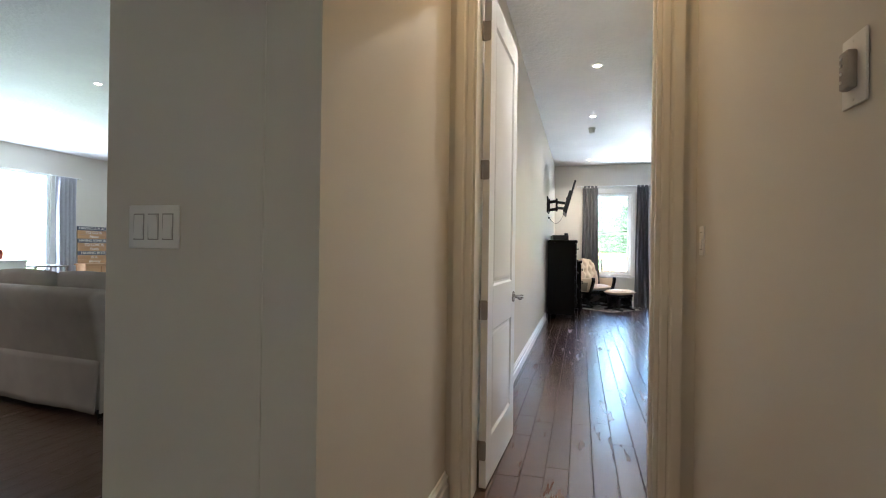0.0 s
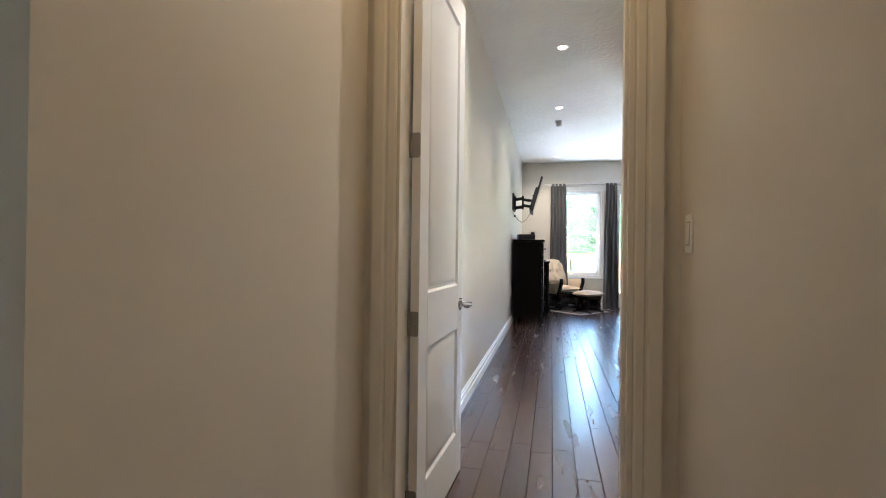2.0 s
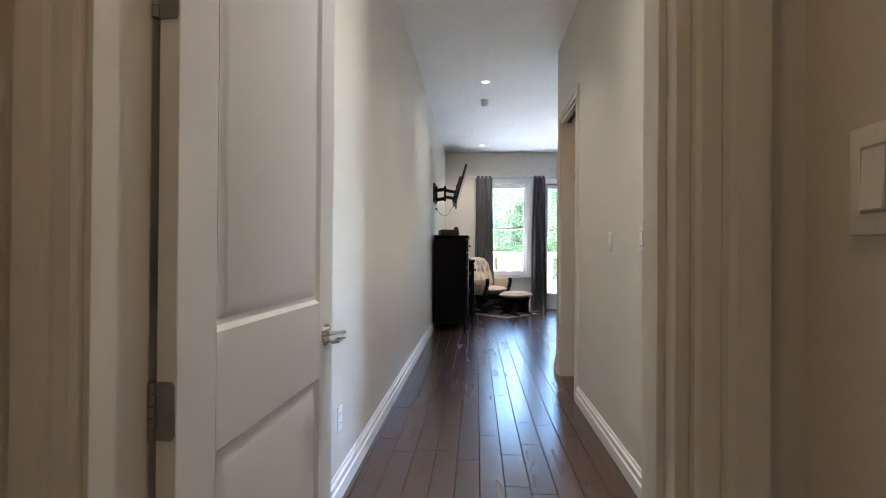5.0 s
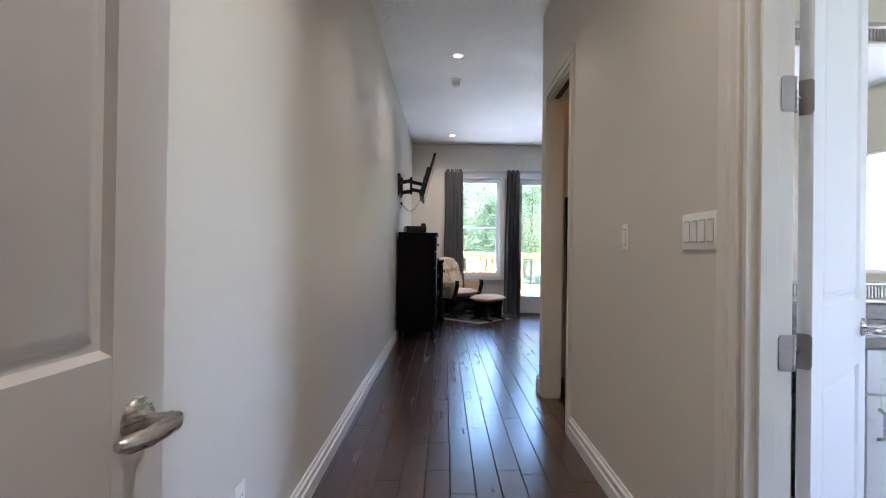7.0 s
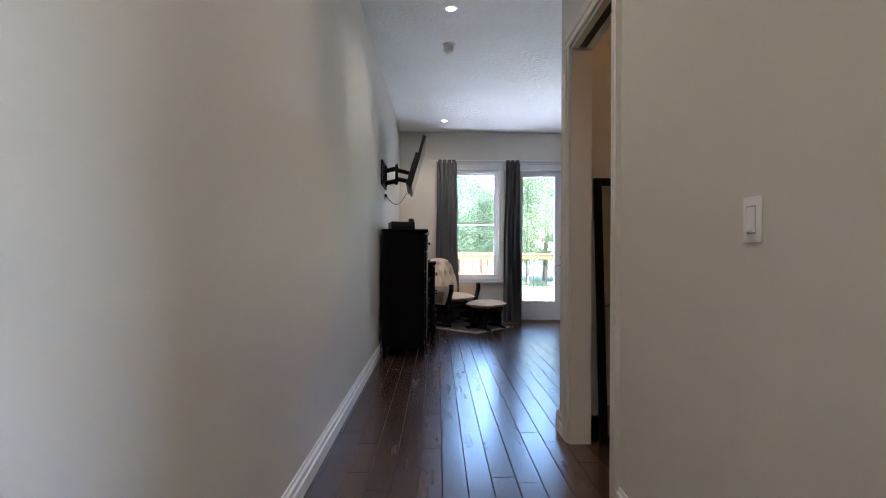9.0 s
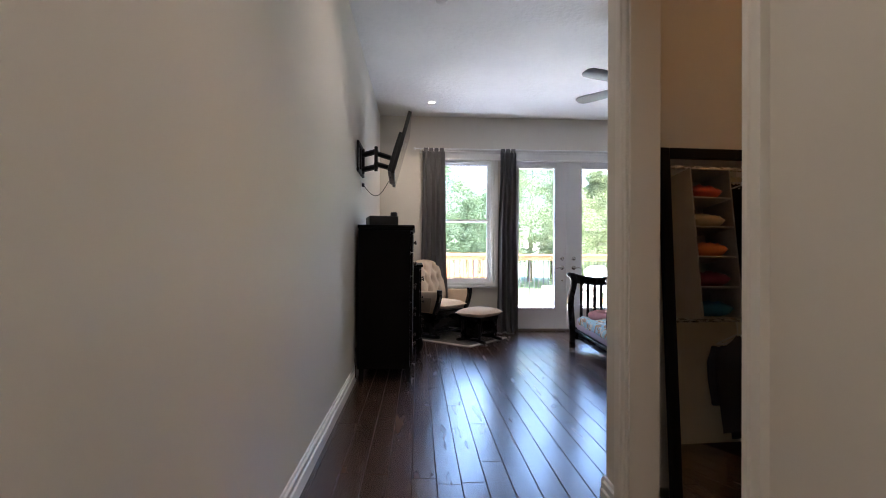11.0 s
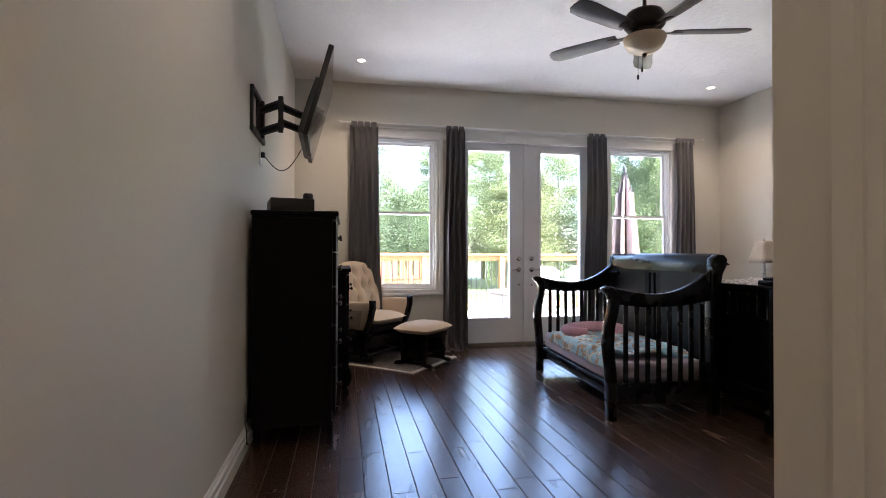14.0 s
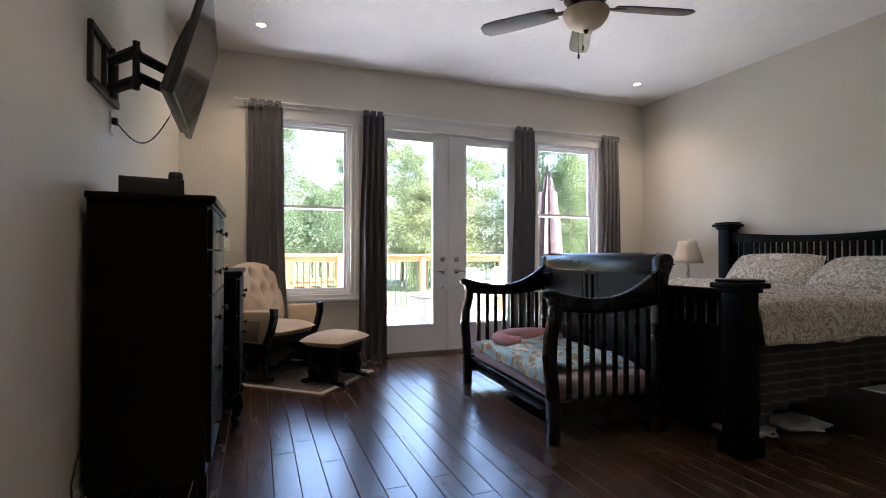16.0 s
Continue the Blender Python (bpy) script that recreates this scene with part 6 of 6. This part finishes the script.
part("pot", bm, CLOTH[5], pot, "", 60)
bm = bmesh.new()
rp = random.Random(4)
for i in range(60):
    a, e, l = rp.random() * 6.28, rp.uniform(0.5, 1.4), rp.uniform(0.08, 0.2)
    d = Vector((math.cos(a) * math.cos(e), math.sin(a) * math.cos(e), math.sin(e)))
    o = Vector((-math.sin(a), math.cos(a), 0)) * 0.02
    b0 = Vector((0, 0, 0.16))
    vs = [bm.verts.new(p) for p in (b0 + d * l * 0.3, b0 + d * l * 0.7 + o, b0 + d * l, b0 + d * l * 0.7 - o)]
    bm.faces.new(vs)
part("leaves", bm, M_LEAF[1], pot)
lc = thing("curtain", pose(-10.28, 8.73, 0, 0, 0, 90), "grey curtain panel, its backlight put in as a paler colour", "curtain")
bm = bmesh.new()
sheet(bm, 60, 12, lambda u, v: (-0.21 + 0.42 * u + 0.012 * math.sin(5 * v), 0.035 * math.sin(2 * math.pi * 5 * u + math.sin(3 * v)), 0.02 + 2.56 * v))
# Paler than the other curtains: the backlight is put into the cloth colour.
p = part("panel", bm, material("backlit_grey_cloth", (0.42, 0.42, 0.44), 0.85, 0, 0.06, 12, 0.2, 400), lc, "", 80)
p.modifiers.new("thick", "SOLIDIFY").thickness = 0.003
lr = thing("curtain_rod", pose(-10.28, 0, 2.585), "white curtain rod in the living room", "curtain rod")
bm = bmesh.new()
tube(bm, [(0, 4.6, 0), (0, 9.05, 0)], 0.010, 10)
part("rod", bm, M_WHITE, lr)
for y in (4.7, 9.0):
    bm = bmesh.new()
    box(bm, -0.12, y - 0.01, -0.015, 0.004, y + 0.01, -0.008)
    part("bracket", bm, M_WHITE, lr)
lw = thing("window_3", pose(-10.42, 0, 0), "wide white living room window", "window", kind="structure")
bm = bmesh.new()
for y0, y1 in ((5.2, 6.85), (6.85, 8.5)):
    for a0, a1, z0, z1 in ((y0, y0 + 0.05, 0.55, 2.62), (y1 - 0.05, y1, 0.55, 2.62), (y0 + 0.05, y1 - 0.05, 0.55, 0.60), (y0 + 0.05, y1 - 0.05, 2.57, 2.62)):
        box(bm, -0.08, a0, z0, -0.02, a1, z1, 0.003)
part("window_frame", bm, M_VINYL, lw)
for y0 in (5.2, 6.85):
    bm = bmesh.new()
    box(bm, -0.052, y0 + 0.045, 0.595, -0.048, y0 + 1.605, 2.575)
    part("pane", bm, M_GLASS, lw, "", 0).visible_shadow = False

# ---- outdoors ----
bm = bmesh.new()
N = 60
g = [[bm.verts.new((-150 + 300 * i / N, -100 + 300 * j / N, -0.75 + 0.12 * noise.noise(Vector((i * 0.7, j * 0.7, 2))))) for i in range(N + 1)] for j in range(N + 1)]
for j in range(N):
    for i in range(N):
        bm.faces.new((g[j][i], g[j][i + 1], g[j + 1][i + 1], g[j + 1][i]))
bmesh.ops.scale(bm, vec=(8, 8, 1), verts=[v for v in bm.verts if max(abs(v.co.x), abs(v.co.y - 50)) > 149])
structure("ground", bm, M_GRASS, "sunlit summer lawn", "ground", 60)

DECK_Z, DECK_Y1 = -0.05, 16.5
deck = thing("deck", pose(0, 0, DECK_Z), "pale wooden deck outside the patio doors, sun glare in its colour", "deck", kind="structure")
bm = bmesh.new()
for y in (12.55, 14.5, DECK_Y1 - 0.1):
    box(bm, -4.0, y - 0.04, -0.25, 8.0, y + 0.04, -0.03)
part("joists", bm, M_CEDAR, deck)
me = None
for i in range(28):
    y = 12.485 + i * 0.143
    if me is None:
        bm = bmesh.new()
        box(bm, -6.0, -0.0685, -0.03, 6.0, 0.0685, 0.0, 0.004)
        ob = part("deck_board", bm, M_DECK, deck)
        me = ob.data
    else:
        ob = new("deck_board", me)
        ob.parent = deck
    ob.location = (2.0, y + 0.07, 0)
for x in (-3.6, 0.0, 2.0, 4.0, 7.6):
    bm = bmesh.new()
    box(bm, x - 0.06, 12.6, -0.72, x + 0.06, 12.72, -0.25)
    box(bm, x - 0.06, DECK_Y1 - 0.16, -0.72, x + 0.06, DECK_Y1 - 0.04, -0.25)
    part("footing", bm, M_CEDAR, deck)
rail = thing("deck_railing", pose(0, DECK_Y1 - 0.08, DECK_Z), "cedar deck railing with black metal balusters", "railing")
bm = bmesh.new()
box(bm, -4.0, -0.075, 1.13, 8.0, 0.075, 1.17, 0.006)
part("top_rail", bm, M_CEDAR, rail)
bm = bmesh.new()
box(bm, -4.0, -0.022, 1.03, 8.0, 0.022, 1.12, 0.004)
part("upper_rail", bm, M_CEDAR, rail)
bm = bmesh.new()
box(bm, -4.0, -0.022, 0.08, 8.0, 0.022, 0.16, 0.004)
part("lower_rail", bm, M_CEDAR, rail)
posts = [-3.9, -2.2, -0.4, 1.62, 3.25, 5.0, 6.7, 7.9]
for x in posts:
    bm = bmesh.new()
    box(bm, x - 0.055, -0.055, 0, x + 0.055, 0.055, 1.128, 0.004)
    part("post", bm, M_CEDAR, rail)
bal = None
for i in range(108):
    x = -3.78 + i * 0.108
    if min(abs(x - p) for p in posts) < 0.08:
        continue
    if bal is None:
        bm = bmesh.new()
        box(bm, -0.009, -0.009, 0.155, 0.009, 0.009, 1.035)
        ob = part("baluster", bm, M_IRON, rail, "", 0)
        bal = ob.data
    else:
        ob = new("baluster", bal)
        ob.parent = rail
    ob.location = (x, 0, 0)

um = thing("patio_umbrella", pose(4.72, 14.2, DECK_Z - 0.0), "closed faded brown patio umbrella", "umbrella")
bm = bmesh.new()
lathe(bm, [(0.25, 0), (0.25, 0.05), (0.06, 0.07), (0.04, 0.2), (0.035, 0.25)], 24)
part("base", bm, M_IRON, um)
bm = bmesh.new()
tube(bm, [(0, 0, 0.1), (0, 0, 2.62)], 0.02, 12)
part("pole", bm, M_IRON, um)
bm = bmesh.new()
n = 48
rg = []
for z, r in ((0.95, 0.25), (1.2, 0.24), (1.6, 0.21), (2.0, 0.16), (2.2, 0.15), (2.22, 0.11), (2.42, 0.075), (2.5, 0.03)):
    rg.append([bm.verts.new(((r * (0.68 + 0.32 * math.cos(8 * 2 * math.pi * i / n))) * math.cos(2 * math.pi * i / n), (r * (0.68 + 0.32 * math.cos(8 * 2 * math.pi * i / n))) * math.sin(2 * math.pi * i / n), z + 0.05 * math.sin(5 * i) * (z < 1))) for i in range(n)])
for a, c in zip(rg, rg[1:]):
    for i in range(n):
        f = bm.faces.new((a[i], a[(i + 1) % n], c[(i + 1) % n], c[i]))
        # Valleys of the folds get a darker colour for the shade in them.
        f.material_index = 1 if i % 6 in (2, 3) or (i % 12 == 1) else 0
part("canopy", bm, [M_PARASOL, M_FOLD_SHADE], um, "folded brown canopy, shade of the folds put into its colour", 60)
bm = bmesh.new()
lathe(bm, [(0.02, 2.58), (0.03, 2.62), (0.015, 2.66), (0.003, 2.70)], 12)
part("finial", bm, M_IRON, um)
for k2 in range(8):
    a = 2 * math.pi * k2 / 8
    bm = bmesh.new()
    tube(bm, [(0.03 * math.cos(a), 0.03 * math.sin(a), 2.56), (0.125 * math.cos(a), 0.125 * math.sin(a), 2.2), (0.16 * math.cos(a), 0.16 * math.sin(a), 2.3)], 0.008, 6)
    part("rib", bm, M_IRON, um)

wk = thing("wicker_chest", pose(2.95, 14.5, DECK_Z, 0, 0, 8), "grey wicker storage chest on the deck", "chest")
bm = bmesh.new()
box(bm, -0.45, -0.3, 0, 0.45, 0.3, 0.5, 0.02, 2)
part("body", bm, M_WICKER, wk)
bm = bmesh.new()
box(bm, -0.47, -0.32, 0.505, 0.47, 0.32, 0.56, 0.015, 2)
part("lid", bm, M_WICKER, wk)
for i in range(12):
    bm = bmesh.new()
    box(bm, -0.455, -0.312, 0.02 + i * 0.04, 0.455, -0.302, 0.045 + i * 0.04, 0.004)
    part("weave_band", bm, M_WICKER, wk)


def patio_chair(m):
    c = thing("patio_chair", m, "white plastic patio chair on the deck", "chair", "patio chairs")
    bm = bmesh.new()
    box(bm, -0.24, -0.22, 0.40, 0.24, 0.24, 0.43, 0.012, 2)
    part("seat", bm, M_WHITE, c)
    bm = bmesh.new()
    outline(bm, [(-0.22, 0.43), (-0.25, 0.85), (-0.12, 0.94), (0.12, 0.94), (0.25, 0.85), (0.22, 0.43)], 0.22, 0.245, "y", 0.006)
    part("backrest", bm, M_WHITE, c)
    for x in (-0.21, 0.21):
        for y in (-0.19, 0.21):
            bm = bmesh.new()
            tube(bm, [(x, y, 0.41), (x * 1.12, y * 1.12, 0.0)], [0.022, 0.016], 8)
            part("leg", bm, M_WHITE, c)
        bm = bmesh.new()
        tube(bm, [(x * 1.15, 0.23, 0.68), (x * 1.2, -0.18, 0.66), (x * 1.1, -0.2, 0.42)], 0.02, 8)
        part("armrest", bm, M_WHITE, c)
    return c


pc = patio_chair(pose(3.75, 15.3, DECK_Z, 0, 0, 160))
copy_thing(pc, pose(4.35, 15.6, DECK_Z, 0, 0, 200))

# ---- play structure ----
ps = thing("play_structure", pose(1.75, 22.0, -0.75, 0, 0, 12), "orange cedar children's play structure with a yellow slide", "playset")
M_ORANGE = material("orange_cedar", (0.24, 0.075, 0.02), 0.7, 0, 0.2, 5, 0.2, 40, grain=(1, 1, 0.2))
M_YELLOW = material("yellow_plastic", (0.75, 0.42, 0.03), 0.35)
for x in (-1.0, 1.0):
    for y in (-0.8, 0.8):
        bm = bmesh.new()
        box(bm, x - 0.06, y - 0.06, 0, x + 0.06, y + 0.06, 1.9, 0.006)
        part("post", bm, M_ORANGE, ps)
for z in (1.0, 1.75):
    for y in (-0.8, 0.8):
        bm = bmesh.new()
        box(bm, -1.1, y - 0.03, z, 1.1, y + 0.03, z + 0.14, 0.004)
        part("beam", bm, M_ORANGE, ps)
bm = bmesh.new()
box(bm, -1.0, -0.8, 1.0, 1.0, 0.8, 1.04)
part("platform", bm, M_ORANGE, ps)
for i in range(9):
    x = -0.9 + i * 0.225
    bm = bmesh.new()
    box(bm, x - 0.08, -0.86, 1.12, x + 0.08, -0.832, 1.76)
    part("board", bm, M_ORANGE, ps)
    if i % 2 == 0:
        bm = bmesh.new()
        box(bm, x - 0.07, -0.86, 0.1, x + 0.07, -0.832, 1.0)
        part("board", bm, M_ORANGE, ps)
bm = bmesh.new()
outline(bm, [(-1.0, 1.1), (-1.2, 1.08), (-2.6, 0.22), (-2.95, 0.16), (-2.95, 0.10), (-2.6, 0.14), (-1.2, 1.0), (-1.0, 1.02)], -0.25, 0.25, "y")
outline(bm, [(-1.0, 1.24), (-1.2, 1.2), (-2.6, 0.34), (-2.95, 0.26), (-2.95, 0.0), (-2.6, 0.10), (-1.2, 1.0), (-1.0, 1.02)], 0.25, 0.29, "y")
outline(bm, [(-1.0, 1.24), (-1.2, 1.2), (-2.6, 0.34), (-2.95, 0.26), (-2.95, 0.0), (-2.6, 0.10), (-1.2, 1.0), (-1.0, 1.02)], -0.29, -0.25, "y")
part("slide", bm, M_YELLOW, ps, "yellow plastic slide")
for i in range(5):
    bm = bmesh.new()
    box(bm, 1.05 + 0.1 * (4 - i), -0.3, 0.15 + 0.2 * i, 1.13 + 0.1 * (4 - i), 0.3, 0.19 + 0.2 * i)
    part("rung", bm, M_ORANGE, ps)


# ---- trees ----
def tree(seed, h, w, mat, low=0.1):
    """A tapered trunk with limbs and a crown of leaf clumps; base at the origin."""
    r = random.Random(seed)
    t = thing("tree", Matrix.Identity(4), "leafy green tree at the edge of the lawn", "tree", "trees behind the lawn")
    bm = bmesh.new()
    lean = [r.uniform(-0.3, 0.3), r.uniform(-0.3, 0.3)]
    tube(bm, [(0, 0, -0.3), (lean[0] * 0.3, lean[1] * 0.3, h * 0.35), (lean[0] * 0.8, lean[1] * 0.8, h * 0.7), (lean[0], lean[1], h * 0.96)], [0.16, 0.12, 0.07, 0.015], 9)
    tips = []
    for i in range(34):
        f = low + (0.95 - low) * (i + r.random()) / 34
        a = i * 2.4 + r.uniform(-0.4, 0.4)
        l = w * (0.35 + 0.75 * math.sin(math.pi * min(1, (f * 0.92 + 0.12)) ** 0.9)) * r.uniform(0.6, 1.1)
        b0 = Vector((lean[0] * f, lean[1] * f, h * f))
        e = b0 + Vector((math.cos(a) * l, math.sin(a) * l, l * r.uniform(0.05, 0.55)))
        mid = (b0 + e) / 2 + Vector((0, 0, l * 0.08))
        tube(bm, [b0, mid, e], [0.045 * (1.1 - f), 0.028 * (1.1 - f), 0.006], 5)
        tips += [(mid, l * 0.30), (e, l * 0.34), ((mid + e) / 2, l * 0.3)]
    part("trunk", bm, M_BARK, t, "", 60)
    vs, fs = [], []
    for c, rad in tips:
        rad = max(0.28, rad)
        for _ in range(330):
            d = Vector((r.gauss(0, 1), r.gauss(0, 1), r.gauss(0, 0.7)))
            p = c + d * rad * 0.85
            u = Vector((r.gauss(0, 1), r.gauss(0, 1), r.gauss(0, 0.6))).normalized()
            v = u.cross(Vector((r.gauss(0, 1), r.gauss(0, 1), r.gauss(0, 1)))).normalized()
            s = r.uniform(0.03, 0.062)
            k2 = len(vs)
            vs += [p - u * s, p + v * s * 0.55, p + u * s, p - v * s * 0.55]
            fs.append((k2, k2 + 1, k2 + 2, k2 + 3))
    me = bpy.data.meshes.new("crown")
    me.from_pydata([tuple(v) for v in vs], [], fs)
    me.materials.append(mat)
    cr = new("crown", me)
    cr.parent = t
    return t


protos = [tree(11, 8.5, 1.9, M_LEAF[0], 0.06), tree(12, 10.5, 2.2, M_LEAF[1], 0.1), tree(13, 7.0, 1.7, M_LEAF[2], 0.05), tree(14, 9.5, 1.8, M_LEAF[0], 0.14), tree(15, 6.0, 1.9, M_LEAF[1], 0.03)]
rt = random.Random(21)
used = [0] * len(protos)
spots = []
for row_y, step, jit in ((32.0, 2.6, 1.1), (36.5, 2.8, 1.3), (42.0, 3.4, 1.6)):
    x = -9.0 - rt.random() * 2
    while x < 27:
        spots.append((x + rt.uniform(-jit, jit), row_y + rt.uniform(-jit, jit)))
        x += step
for i, (x, y) in enumerate(spots):
    k2 = rt.randrange(len(protos))
    s = rt.uniform(0.8, 1.2)
    m = pose(x, y, -0.75, 0, 0, rt.uniform(0, 360))
    if not used[k2]:
        protos[k2].matrix_basis = m
        used[k2] = 1
    else:
        c = copy_thing(protos[k2], m)
        c.scale = (s, s, s * rt.uniform(0.9, 1.1))
for x, y, k2 in ((-30, 2, 0), (-33, 7, 1), (-30, 12, 3), (-34, -3, 4), (-36, 16, 1)):
    copy_thing(protos[k2], pose(x, y, -0.75, 0, 0, x * 3))

# ---- floor planks ----
def plank_mesh(length, w=0.122):
    """A board with eased edges and ends; its worn edges carry the second material."""
    bm = bmesh.new()
    h, b = w / 2 - 0.0008, 0.0021
    prof = [(-h, -0.016), (-h, -b), (-h + b, 0.0), (-h * 0.35, -0.0002), (h * 0.35, -0.0001), (h - b, 0.0), (h, -b), (h, -0.016)]
    l0, l1 = -length / 2 + 0.0006, length / 2 - 0.0006
    cuts = [[bm.verts.new((x, y, min(z, -b) if low else z)) for x, z in prof] for y, low in ((l0, 1), (l0 + b, 0), (l1 - b, 0), (l1, 1))]
    for j in range(3):
        for i in range(len(prof) - 1):
            f = bm.faces.new((cuts[j][i], cuts[j + 1][i], cuts[j + 1][i + 1], cuts[j][i + 1]))
            f.material_index = 0 if j == 1 and 2 <= i <= 4 else 1
    bm.faces.new(cuts[0])
    bm.faces.new(cuts[3][::-1])
    bmesh.ops.recalc_face_normals(bm, faces=bm.faces[:])
    return bm


PLANK_W = 0.122
rest = bmesh.new()
rnd = random.Random(7)
lengths = [0.38, 0.60, 0.85, 1.15]
plank_data = []
for L in lengths:
    bm = plank_mesh(L)
    me = bpy.data.meshes.new("plank")
    bm.to_mesh(me)
    bm.free()
    me.materials.append(M_PLANK)
    me.materials.append(M_PLANKEDGE)
    plank_data.append(me)
count = 0
row = 0
x = 0.0
rows = [0.014 + PLANK_W * (i - 3.5) for i in range(-80, 44)]
for x in rows:
    hall = x < RIGHT + 0.25
    if x > -0.7:
        y0, y1 = (-1.5 if x < 0.6 else 3.3), NORTH + 0.02
        if x > RIGHT + 0.25:
            y0 = SOUTH - 1.9 if x < 2.2 else SOUTH
    elif x > -1.2:
        y0, y1 = -1.5, 2.0
    else:
        y0, y1 = -1.5, 9.9
    y = y0 - rnd.random() * 0.9
    while y < y1:
        i = rnd.choice((0, 1, 2, 2, 3, 3))
        L = lengths[i]
        c = y + L / 2
        if LEFT - 0.05 < x < 1.75 and 3.2 < c and count < 300:
            ob = new("plank", plank_data[i])
            ob.location = (x, c, 0)
            ob.parent = floor
            count += 1
        else:
            t = bmesh.new()
            t.from_mesh(plank_data[i])
            merge(rest, t, Matrix.Translation((x, c, 0)))
        y += L
other = obj("planks", rest, [M_PLANK, M_PLANKEDGE])
other.parent = floor
tagged(other, kind="stuff")
